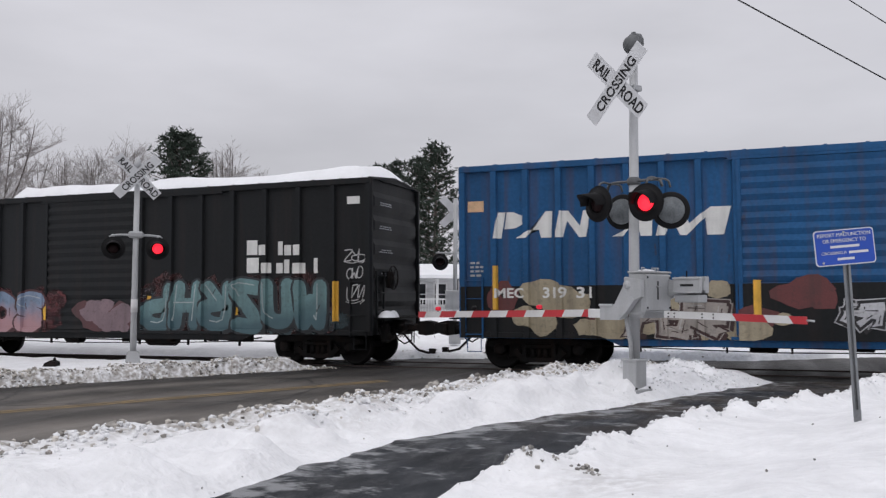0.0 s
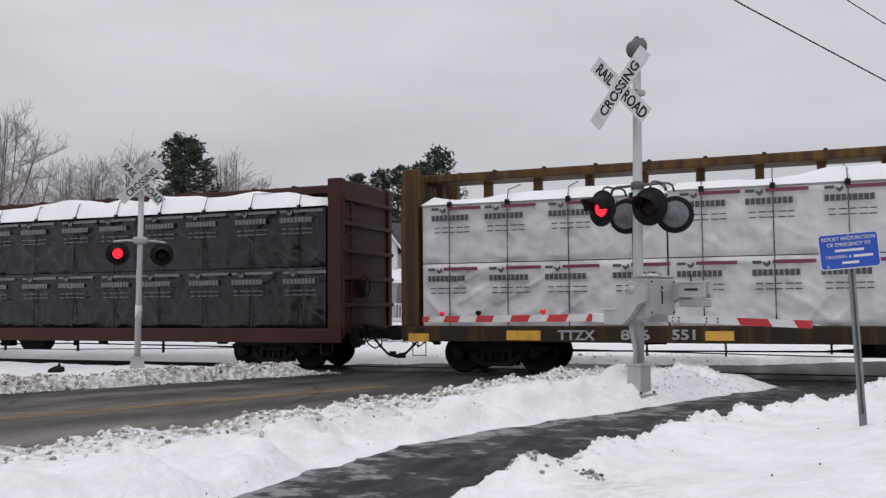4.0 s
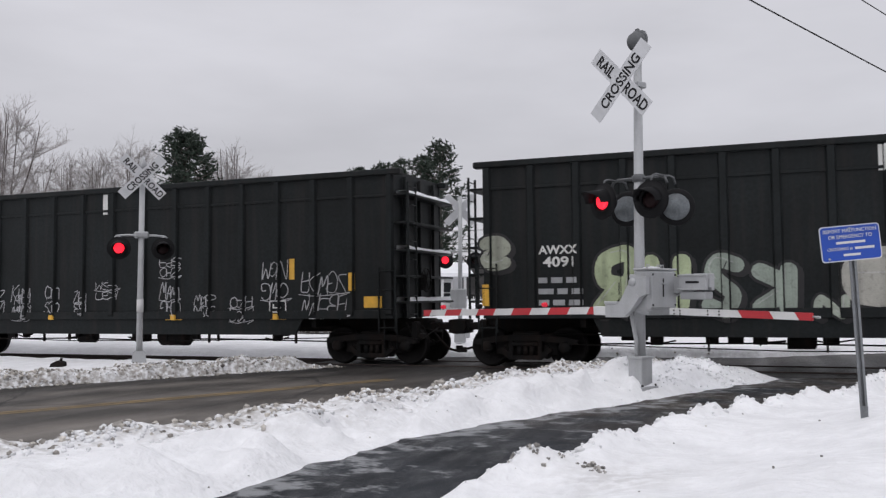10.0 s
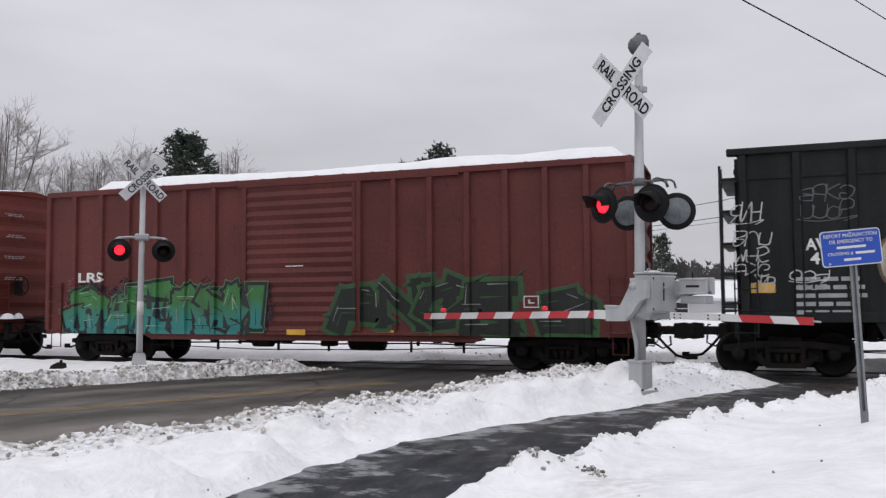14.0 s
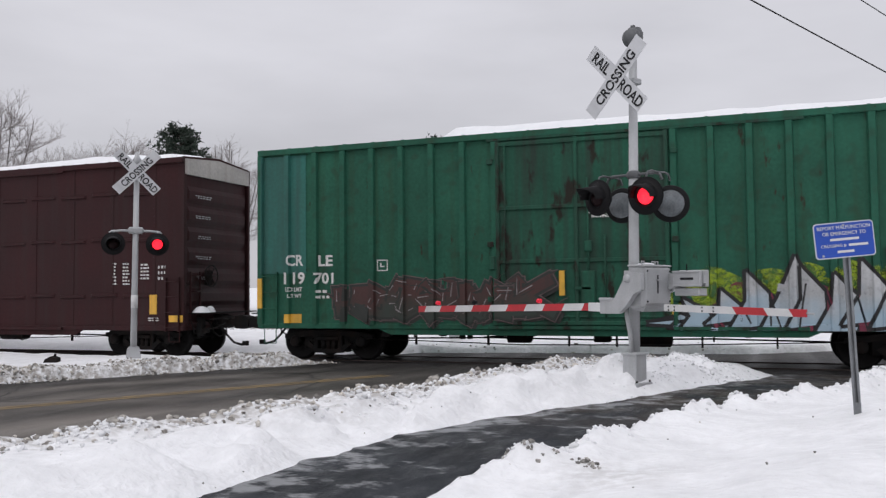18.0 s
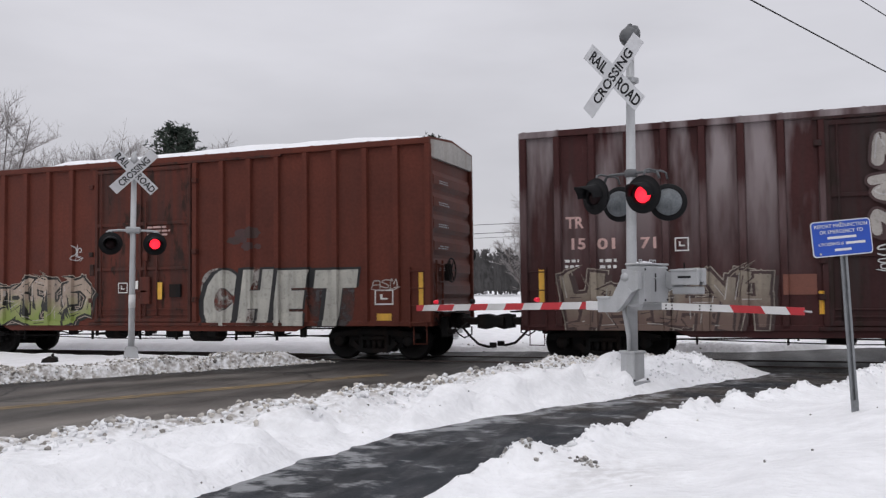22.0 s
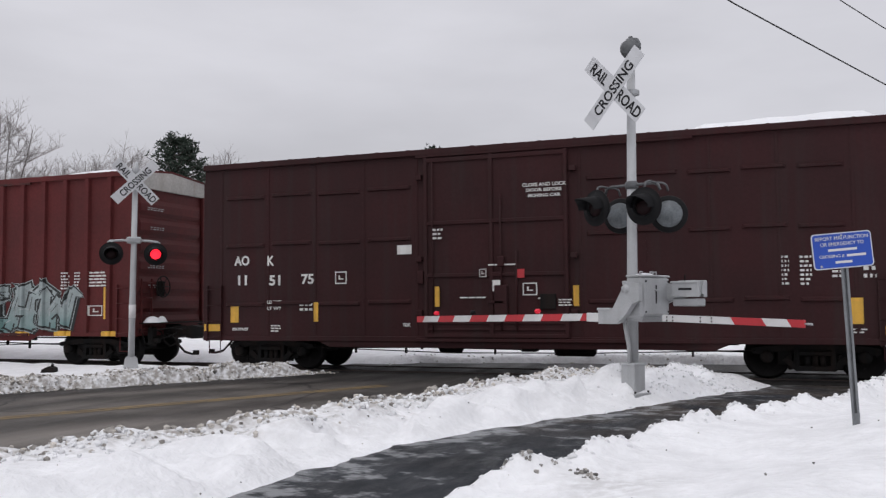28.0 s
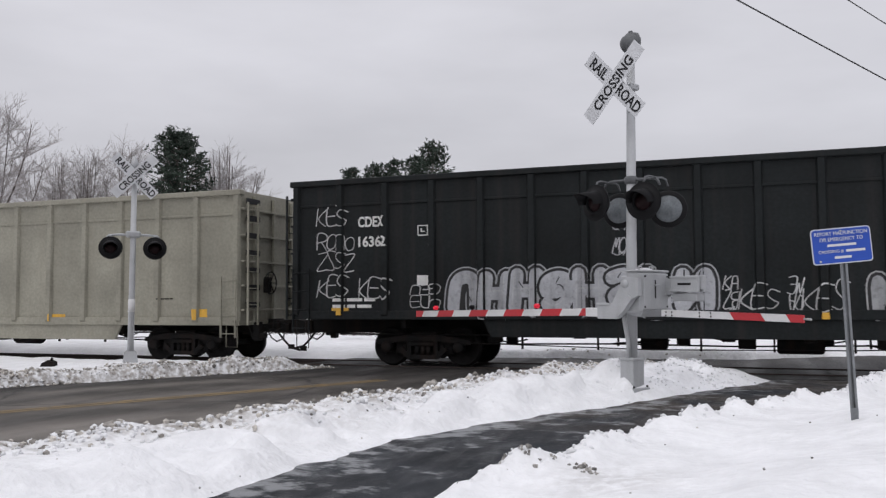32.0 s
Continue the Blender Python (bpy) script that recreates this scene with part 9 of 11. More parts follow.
    patch(TRAIN['brick'][0], 1.51, 1.45, 0.1, 0.52, M['yellow'], name='reflector')
    patch(TRAIN['brick'][0], -3.4, 0.71, 0.54, 0.12, M['yellow'], name='reflector')
    patch(TRAIN['brick'][0], 5.33, 0.78, 0.56, 0.13, M['yellow'], name='reflector')
    patch(TRAIN['brick'][0], 6.91, 0.8, 0.5, 0.13, M['yellow'], name='reflector')
    patch(TRAIN['brick'][0], -7.83, 0.79, 0.89, 0.16, M['yellow'], name='reflector')
    patch(TRAIN['brick'][0], 3.98, 0.68, 0.49, 0.11, M['yellow'], name='reflector')
    patch(TRAIN['brick'][0], -2.54, 2.85, 0.38, 0.19, M['white'], name='placard')
    patch(TRAIN['brick'][0], -0.25, 1.82, 0.21, 0.19, M['white'], name='placard')
    patch(TRAIN['brick'][0], -0.17, 2.19, 0.19, 0.18, M['white'], name='placard')
    bars(TRAIN['brick'][0], -1.62, 2.98, 0.25, 0.29, 3, M['white'], 429)
    frame_mark(TRAIN['brick'][0], 0.65, 1.51, 0.36, 0.28, M['white'])
    stencil(TRAIN['g4'][0], 'CDEX', -8.22, 3.24, 0.69, 0.25, M['white'])
    stencil(TRAIN['g4'][0], '16362', -8.21, 2.78, 0.73, 0.25, M['white'])
    frame_mark(TRAIN['g4'][0], -6.72, 3.0, 0.25, 0.24, M['white'])
    bars(TRAIN['g4'][0], -8.89, 1.37, 1.1, 0.3, 2, M['white'], 434)
    patch(TRAIN['g4'][0], -8.91, 1.2, 0.44, 0.17, M['yellow'], name='reflector')
    graffiti(TRAIN['g4'][0], 'tag', -9.29, 3.3, 0.79, 0.47, 3, 436, (0.6, 0.6, 0.6), word='KES', label='thin white spray-can scrawl')
    graffiti(TRAIN['g4'][0], 'tag', -9.27, 1.64, 0.79, 0.53, 3, 437, (0.6, 0.6, 0.6), word='KES', label='thin white spray-can scrawl')
    graffiti(TRAIN['g4'][0], 'tag', -8.2, 1.59, 0.8, 0.56, 3, 438, (0.6, 0.6, 0.6), word='KES', label='thin white spray-can scrawl')
    graffiti(TRAIN['g4'][0], 'tag', 0.18, 1.31, 0.73, 0.53, 3, 439, (0.6, 0.6, 0.6), word='KES', label='thin white spray-can scrawl')
    graffiti(TRAIN['g4'][0], 'tag', 1.34, 1.31, 0.81, 0.63, 3, 440, (0.6, 0.6, 0.6), word='KES', label='thin white spray-can scrawl')
    graffiti(TRAIN['g4'][0], 'tag', -9.28, 2.26, 0.89, 0.91, 3, 441, (0.6, 0.6, 0.6), label='thin white spray-can scrawl')
    graffiti(TRAIN['g4'][0], 'tag', -6.9, 1.37, 0.71, 0.57, 3, 442, (0.6, 0.6, 0.6), label='thin white spray-can scrawl')
    graffiti(TRAIN['g4'][0], 'tag', -0.11, 1.35, 0.18, 0.73, 3, 443, (0.6, 0.6, 0.6), label='thin white spray-can scrawl')
    graffiti(TRAIN['g4'][0], 'tag', 1.09, 1.29, 0.18, 0.68, 3, 444, (0.6, 0.6, 0.6), label='thin white spray-can scrawl')
    graffiti(TRAIN['g4'][0], 'bubble', -5.95, 1.18, 5.6, 1.05, 8, 445, (0.5, 0.51, 0.54), accent=(0.45, 0.46, 0.48), label='white spray-painted bubble letters')
    patch(TRAIN['g4'][0], -6.74, 1.88, 0.3, 0.22, M['white'], name='placard')
    graffiti(TRAIN['g4'][0], 'bubble', 2.54, 1.12, 1.52, 0.85, 3, 447, (0.4, 0.41, 0.42), line=(0.012, 0.012, 0.014), accent=(0.5, 0.5, 0.5), label='spray-painted bubble letters')
    graffiti(TRAIN['g4'][0], 'tag', 5.0, 1.38, 0.72, 0.56, 2, 448, (0.62, 0.62, 0.62), label='thin white spray-can scrawl')
    graffiti(TRAIN['g4'][0], 'tag', 6.04, 1.37, 0.69, 0.61, 2, 449, (0.62, 0.62, 0.62), label='thin white spray-can scrawl')
    patch(TRAIN['g4'][0], 1.64, 1.12, 0.4, 0.13, M['yellow'], name='reflector')
    graffiti(TRAIN['g4'][0], 'tag', 4.54, 1.34, 0.21, 0.79, 1, 451, (0.62, 0.62, 0.62), label='thin white spray-can scrawl')
    patch(TRAIN['g4'][0], 9.47, 4.19, 0.36, 0.06, M['white'], name='placard')
    graffiti(TRAIN['g4'][0], 'tag', 7.32, 1.36, 0.74, 0.2, 2, 453, (0.62, 0.62, 0.62), label='thin white spray-can scrawl')
    graffiti(TRAIN['g4'][0], 'tag', -2.3, 2.51, 0.24, 0.94, 1, 454, (0.5, 0.5, 0.52), label='white paint splash')
    bars(TRAIN['g4'][0], 7.47, 1.6, 0.42, 0.2, 3, M['white'], 455)
    patch(TRAIN['beige'][0], 7.5, 1.08, 0.47, 0.27, M['yellow'], name='reflector')
    bars(TRAIN['beige'][0], 6.5, 1.6, 0.44, 0.06, 1, M['steel_dark'], 457)
    patch(TRAIN['beige'][0], 2.97, 1.05, 0.51, 0.18, M['yellow'], name='reflector')


paint_cars()


# ---- the crossing ----
M["postgrey"] = mat("dull_galvanised_post", (0.20, 0.21, 0.22), 0.55, 0.3, 0.2, 6, 0.2, 50)
M["lampback"] = mat("grey_lamp_back", (0.14, 0.155, 0.165), 0.5, 0.1, 0.3, 9, 0.2, 40)
M["bellgrey"] = mat("dull_grey_bell_casting", (0.115, 0.12, 0.125), 0.55, 0.2, 0.2, 6, 0.2, 40)
LAMPS = []         # turning roundels of the flashing lamps, and which of the pair each is


def rounded(w, h, r, n=5):
    """Outline of a rectangle with round corners, centred."""
    pts = []
    for cx, cz, a0 in ((w / 2 - r, h / 2 - r, 0), (-w / 2 + r, h / 2 - r, 90), (-w / 2 + r, -h / 2 + r, 180), (w / 2 - r, -h / 2 + r, 270)):
        pts += [(cx + r * math.cos(radians(a0 + 90 * k / n)), cz + r * math.sin(radians(a0 + 90 * k / n))) for k in range(n + 1)]
    return pts


def lamp(mast, x, y, z, turn, phase, lit=True, until=31.95):
    """A flashing lamp with its round shield and hood; it faces -y before it is turned."""
    at = pose(x, y, z, 0, 0, turn)
    s = Shape()
    s.lathe([(0.235, 0.02), (0.25, 0.0), (0.25, 0.012), (0.24, 0.03), (0.15, 0.03)], (0, 0, 0), n=32)
    s.lathe([(0.245, 0.0), (0.155, -0.005), (0.155, -0.03), (0.14, -0.03), (0.118, -0.004), (0.114, 0.03)], (0, 0, 0), n=32)
    body = part("lamp_shield", s, M["lampblack"], mast, "round black shield of a signal lamp", at)
    b = Shape().lathe([(0.15, 0.03), (0.15, 0.10), (0.11, 0.17), (0.0, 0.18)] if lit else [(0.175, 0.032), (0.18, 0.06), (0.15, 0.095), (0.06, 0.125), (0.0, 0.128)], (0, 0, 0), n=24)
    part("lamp_housing", b, M["lampback"] if not lit else M["lampblack"], body)
    h = Shape()
    vs, fs, n = [], [], 14
    for i in range(n + 1):
        a = radians(-5 + 190 * i / n)
        front = -0.36 + 0.18 * abs(math.cos(a)) ** 2
        for yy, r in ((-0.0, 0.165), (front, 0.155), (front, 0.149), (0.0, 0.158)):
            vs.append((r * math.cos(a), yy, r * math.sin(a) + 0.14 * yy))
    for i in range(n):
        k = i * 4
        fs += [(k, k + 4, k + 5, k + 1), (k + 1, k + 5, k + 6, k + 2), (k + 2, k + 6, k + 7, k + 3)]
    h.add(vs, fs, True)
    part("lamp_hood", h, M["lampblack"], body)
    ball = [(0.0, -0.06), (0.05, -0.056), (0.085, -0.042), (0.108, -0.016), (0.112, 0.0)]
    if lit:
        pivot = new("roundel", Shape().lathe(ball[::-1] + [(0.0, -0.0601)], (0, 0, 0), n=28).mesh("roundel", M["redlit"]))
        pivot.parent = body
        tagged(pivot, "glowing red roundel of the lamp")
        dark = Shape().lathe([(r, -a) for r, a in ball] + [(0.121, 0.002)], (0, 0, 0), n=28)
        back = part("roundel_back", dark, M["reddark"], pivot)
        LAMPS.append((pivot, phase, until))
    else:
        part("roundel", Shape().lathe(ball[::-1], (0, 0, 0), n=28), M["reddark"], body)
    return body


def crossbuck(mast, x, y, z, lean=0.0):
    """Two crossed boards with letters; they face -y."""
    root = None
    for words_, angle, lift in ((("RAIL", "ROAD"), -45, 0.0), (("CROSSING",), 45, -0.014)):
        s = Shape()
        s.prism([(-0.61, -0.115), (0.61, -0.115), (0.61, 0.115), (-0.61, 0.115)], -0.004, 0.004)
        at = pose(x, y + lift, z, 0, -angle + lean, 0)
        board = part("crossbuck_board", s, M["signwhite"], mast, "white crossbuck board with black letters", at)
        for i, wd in enumerate(words_):
            me = lettering(wd, 0.205, M["signblack"], 0.86, True, 0.004)
            part("letters", me, None, board, at=pose(0 if len(words_) == 1 else (-0.345, 0.345)[i], -0.007, -0.072))
        for bx in (-0.06, 0.06):
            part("bolt", Shape().lathe([(0.0, -0.012), (0.012, -0.012), (0.016, 0.0)], (bx, -0.004, 0), n=8), M["galv"], board)
        root = root or board
    part("crossbuck_bracket", Shape().box(x - 0.03, x + 0.03, y + 0.004, -0.05, z - 0.03, z + 0.03, 0.006), M["galv"], mast)
    return root


def striped_arm(mast, cuts, z0, z1, y, first_red, lean, high=0.10):
    """A gate arm with slanted stripes; cuts: where its colours change along the upper edge."""
    arm = None
    x0, x1 = cuts[0], cuts[-1]
    for i, (a, b) in enumerate(zip(cuts, cuts[1:])):
        pts = []
        for t, v in ((a, 0.0), (b, 0.0), (b, 1.0), (a, 1.0)):
            xx = t + (lean * (1 - v) if t not in (x0, x1) else 0)
            pts.append((xx, z0 + (z1 - z0) * (xx - x0) / (x1 - x0) - high / 2 + high * v))
        red = (i % 2 == 0) == first_red
        m = M["gatered"] if red else M["gatewhite"]
        s = Shape().prism(pts, y - 0.018, y + 0.018)
        if arm is None:
            arm = part("gate_arm", s, m, mast, "gate arm with slanted red and white stripes")
        else:
            part("stripe", s, m, arm)
    return arm


def bolt_head(parent, x, y, z, r=0.012):
    part("bolt", shared(("bolt", r), lambda: Shape().lathe([(0.0, -0.01), (r, -0.01), (r * 1.2, 0.0)], (0, 0, 0), n=8).mesh("bolt", M["lampblack"])), None, parent, at=pose(x, y, z))


def near_signal():
    """The gated signal: pole, crossbuck, two pairs of lamps, bell, gate machine and arms. Its local -x runs across the road."""
    m = thing("crossing_signal", "silver railway crossing signal with lowered striped gate", "crossing signal", pose(-1.76, 11.93, 0.34, 0, 0, -29.4))
    part("pole", Shape().tube([(0, 0, 0.15), (0, 0, 1.7), (0, 0, 4.60)], [0.074, 0.070, 0.054], 20), M["silver"], m)
    s = Shape().box(-0.115, 0.115, -0.115, 0.115, -0.2, 0.40, 0.012)
    s.box(-0.13, 0.13, -0.13, 0.13, 0.37, 0.41, 0.01)
    base = part("base", s, M["silver"], m, "square cast base")
    part("base_flange", Shape().box(-0.17, 0.17, -0.17, 0.17, -0.06, 0.015, 0.01), M["galv"], base, "dark bolted flange at the foot")
    for fx, fy in ((-0.14, -0.14), (0.14, -0.14), (-0.14, 0.14), (0.14, 0.14)):
        part("anchor_bolt", Shape().tube([(fx, fy, 0.0), (fx, fy, 0.04)], 0.016, 6), M["steel_dark"], base)
    crossbuck(m, 0, -0.36, 4.06)
    part("pole_clamp", Shape().box(-0.085, 0.085, -0.085, 0.085, 4.02, 4.10, 0.012), M["galv"], m)
    b = Shape().lathe([(0.0, -0.10), (0.05, -0.095), (0.10, -0.065), (0.13, -0.01), (0.135, 0.04), (0.12, 0.05), (0.0, 0.05)], (0.0, -0.04, 4.66), n=24)
    bell = part("bell", b, M["bellgrey"], m, "dull grey crossing bell")
    part("bell_housing", Shape().lathe([(0.06, 0.0), (0.09, 0.03), (0.115, 0.10), (0.115, 0.17), (0.085, 0.235), (0.0, 0.25)], (0.0, 0.04, 4.57), "z", 18), M["bellgrey"], bell)
    part("bell_clip", Shape().box(-0.03, 0.03, -0.02, 0.02, 4.80, 4.84, 0.008), M["bellgrey"], bell)
    s = Shape()
    s.tube([(-0.46, 0, 2.70), (-0.43, 0, 2.77), (-0.36, 0, 2.80), (0.36, 0, 2.79), (0.43, 0, 2.76), (0.46, 0, 2.69)], 0.019, 10)
    arm = part("crossarm", s, M["bellgrey"], m)
    part("junction_box", Shape().lathe([(0.0, 0.0), (0.08, 0.0), (0.092, 0.03), (0.092, 0.08), (0.06, 0.11), (0.0, 0.115)], (0, 0, 2.74), "z", 18), M["bellgrey"], arm)
    for x in (-0.40, 0.40):
        for y in (-0.26, 0.26):
            part("lamp_arm", Shape().tube([(x, 0, 2.79), (x, y * 0.55, 2.80), (x, y * 0.85, 2.78), (x, y, 2.70)], 0.015, 8), M["bellgrey"], arm)
    for x, ph, tf, tb, zf, zb in ((-0.40, 0, -7, 200, 2.495, 2.42), (0.40, 1, 9, 216, 2.46, 2.39)):
        lamp(m, x, -0.27, zf, tf, ph, until=25.62)
        lamp(m, x, 0.27, zb, tb, 1 - ph, False)
    # gate machine, bolted to the side of the pole
    s = Shape().box(0.06, 0.31, -0.21, 0.39, 1.0, 1.56, 0.035)
    box = part("gate_machine", s, M["silver"], m, "silver gate machine housing")
    part("machine_door", Shape().box(0.305, 0.33, -0.18, 0.36, 1.05, 1.53, 0.012), M["silver"], box)
    part("door_slot", Shape().box(0.325, 0.334, 0.06, 0.085, 1.20, 1.44), M["signblack"], box)
    part("handle", Shape().box(0.33, 0.36, 0.03, 0.12, 1.36, 1.385, 0.005), M["silver"], box)
    part("machine_foot", Shape().prism([(-0.02, 1.06), (0.06, 0.98), (0.26, 0.955), (0.31, 1.02), (0.06, 1.1)], -0.16, 0.34), M["silver"], box)
    part("cover", Shape().box(0.05, 0.32, -0.22, 0.40, 1.545, 1.575, 0.012), M["silver"], box)
    part("pole_strap", Shape().box(-0.10, 0.08, -0.10, 0.10, 1.44, 1.50, 0.01), M["silver"], box)
    for y in (-0.1, 0.12, 0.2):
        part("lifting_eye", Shape().tube([(0.2, y, 1.57), (0.2, y, 1.62), (0.2, y + 0.05, 1.62), (0.2, y + 0.05, 1.57)], 0.010, 6), M["silver"], box)
    for y, z in ((-0.15, 1.09), (0.33, 1.09), (-0.15, 1.49), (0.33, 1.49)):
        part("bolt", Shape().box(0.328, 0.338, y - 0.012, y + 0.012, z - 0.012, z + 0.012), M["lampblack"], box)
    outline = [(0.09, 1.42), (0.12, 1.475), (0.34, 1.46), (0.345, 1.235), (0.26, 1.20), (0.12, 1.03), (0.02, 0.945), (-0.04, 0.925), (-0.327, 0.921), (-0.333, 1.115), (-0.12, 1.115), (-0.085, 1.13)]
    br = part("arm_bracket", Shape().prism(outline, -0.315, -0.24), M["silver"], m, "cast silver arm bracket")
    part("bracket_web", Shape().prism([(0.20, 1.24), (0.25, 1.19), (0.11, 1.02), (0.02, 0.945), (-0.01, 0.975), (0.08, 1.06)], -0.335, -0.31), M["silver"], br)
    part("bracket_lip", Shape().box(-0.345, -0.12, -0.33, -0.23, 1.10, 1.135, 0.008), M["silver"], br)
    part("pivot", Shape().lathe([(0.0, -0.03), (0.05, -0.03), (0.058, 0.0)], (0.13, -0.31, 1.39), n=16), M["silver"], br)
    part("arm_bracket", Shape().prism(outline[:4] + [(0.26, 1.2), (0.1, 1.2)], 0.40, 0.46), M["silver"], m)
    arm = striped_arm(m, (-0.54, -0.641, -1.005, -1.386, -1.758, -2.144, -2.539, -2.931, -3.34, -3.719, -4.115, -4.33), 1.006, 0.897, -0.25, True, -0.06)
    part("arm_clamp", Shape().box(-0.57, -0.32, -0.285, -0.215, 0.945, 1.065, 0.01), M["gatewhite"], arm)
    for x, lit in ((-3.83, True), (-2.93, False), (-1.52, True)):
        z = 1.006 - 0.109 * (-x - 0.54) / 3.79
        lampette = part("gate_lamp", Shape().lathe([(0.0, -0.045), (0.025, -0.04), (0.034, -0.02), (0.036, 0.03), (0.0, 0.035)], (x, -0.25, z + 0.095), n=14), M["redsmall"] if lit else M["lampblack"], arm, "small red lamp on the gate arm" if lit else "")
        part("lamp_clip", Shape().box(x - 0.01, x + 0.01, -0.262, -0.238, z + 0.045, z + 0.07), M["lampblack"], lampette)
    side = striped_arm(m, (0.49, 1.476, 1.886, 2.20, 2.41), 1.012, 0.984, 0.0, False, 0.06, 0.088)
    part("arm_tip", Shape().tube([(2.40, 0, 0.985), (2.50, 0, 0.98)], 0.012, 8), M["galv"], side)
    for x in (0.56, 0.65, 1.06, 1.22):
        for dz in (-0.022, 0.022):
            bolt_head(side, x, -0.018, 1.004 + dz, 0.009)
    # counterweights on the far lever
    lever = part("weight_lever", Shape().prism([(0.25, 1.25), (0.25, 1.47), (0.44, 1.46), (0.88, 1.44), (0.88, 1.33), (0.46, 1.25)], 0.30, 0.37), M["silver"], m)
    part("counterweight", Shape().box(0.45, 0.86, 0.24, 0.30, 1.285, 1.495, 0.01), M["silver"], lever)
    part("counterweight", Shape().box(0.45, 0.86, 0.37, 0.45, 1.285, 1.505, 0.01), M["silver"], lever)
    part("counterweight", Shape().box(0.46, 0.84, 0.25, 0.44, 1.165, 1.268, 0.012), M["galv"], lever)
    for z in (1.30, 1.48):
        part("weight_rib", Shape().box(0.44, 0.87, 0.225, 0.245, z - 0.012, z + 0.012, 0.004), M["silver"], lever)
    part("weight_slot", Shape().box(0.56, 0.76, 0.236, 0.242, 1.375, 1.405), M["signblack"], lever)
    part("weight_rod", Shape().tube([(0.62, 0.3, 1.49), (0.62, 0.3, 1.58)], 0.01, 6), M["steel_dark"], lever)
    part("conduit", Shape().tube([(-0.04, -0.13, 1.04), (-0.02, -0.13, 0.88), (0.03, -0.12, 0.62), (0.03, -0.10, 0.38)], 0.028, 10), M["silver"], m)
    part("snow_cap", Shape().lathe([(0.0, 0.0), (0.12, 0.0), (0.10, 0.018), (0.0, 0.03)], (0.18, 0.02, 1.574), "z", 14), M["roofsnow"], m)
    return m


def far_signal():
    m = thing("crossing_signal", "slim silver crossing signal without a gate", "crossing signal", pose(-13.25, 15.75, 0.08, 0, 0, 40.0))
    part("pole", Shape().tube([(0, 0, 0.05), (0, 0, 1.3), (0.0, 0, 4.2)], [0.07, 0.066, 0.058], 16), M["silver"], m)
    part("reflector_band", Shape().tube([(0, 0, 1.05), (0, 0, 1.34)], 0.073, 16), M["gatewhite"], m)
    s = Shape()
    s.prism([(-0.16, -0.05), (0.16, -0.05), (0.13, 0.16), (0.09, 0.2), (-0.09, 0.2), (-0.13, 0.16)], -0.14, 0.14)
    part("base", s, M["silver"], m)
    crossbuck(m, 0, -0.12, 4.06)
    part("finial", Shape().lathe([(0.05, 0.0), (0.09, 0.05), (0.10, 0.14), (0.06, 0.2), (0.03, 0.3), (0.0, 0.33)], (0.0, 0, 4.2), "z", 12), M["galv"], m)
    s = Shape().tube([(-0.55, 0, 2.70), (-0.5, 0, 2.74), (-0.3, 0, 2.76), (0.3, 0, 2.76), (0.5, 0, 2.74), (0.55, 0, 2.70)], 0.026, 10)
    arm = part("crossarm", s, M["galv"], m)
    part("junction_box", Shape().box(-0.16, 0.16, -0.11, 0.11, 2.70, 2.84, 0.03), M["galv"], arm)
    for x, ph in ((-0.46, 0), (0.46, 1)):
        part("lamp_arm", Shape().tube([(x, 0, 2.74), (x, -0.08, 2.66)], 0.022, 8), M["galv"], arm)
        lamp(m, x, -0.18, 2.46, 0, ph)
    return m


def back_signal():
    """The signal beyond the track, seen in the gaps between the cars."""
    m = thing("crossing_signal", "grey crossing signal beyond the track", "crossing signal", pose(-9.2, 25.4, 0.15, 0, 0, 200.0))
    part("pole", Shape().tube([(0, 0, 0), (0, 0, 4.4)], 0.065, 14), M["silver"], m)
    crossbuck(m, 0, -0.15, 4.0)
    part("crossarm", Shape().tube([(-0.6, 0, 2.7), (0.6, 0, 2.7)], 0.026, 8), M["galv"], m)
    part("gate_machine", Shape().box(-0.2, 0.3, -0.2, 0.22, 0.95, 1.55, 0.03), M["silver"], m)
    part("base", Shape().box(-0.18, 0.18, -0.18, 0.18, -0.1, 0.34, 0.03), M["silver"], m)
    for x, ph in ((-0.46, 0), (0.46, 1)):
        lamp(m, x, 0.18, 2.42, 180, 1 - ph)
        lamp(m, x, -0.18, 2.42, 0, ph, False)
    return m


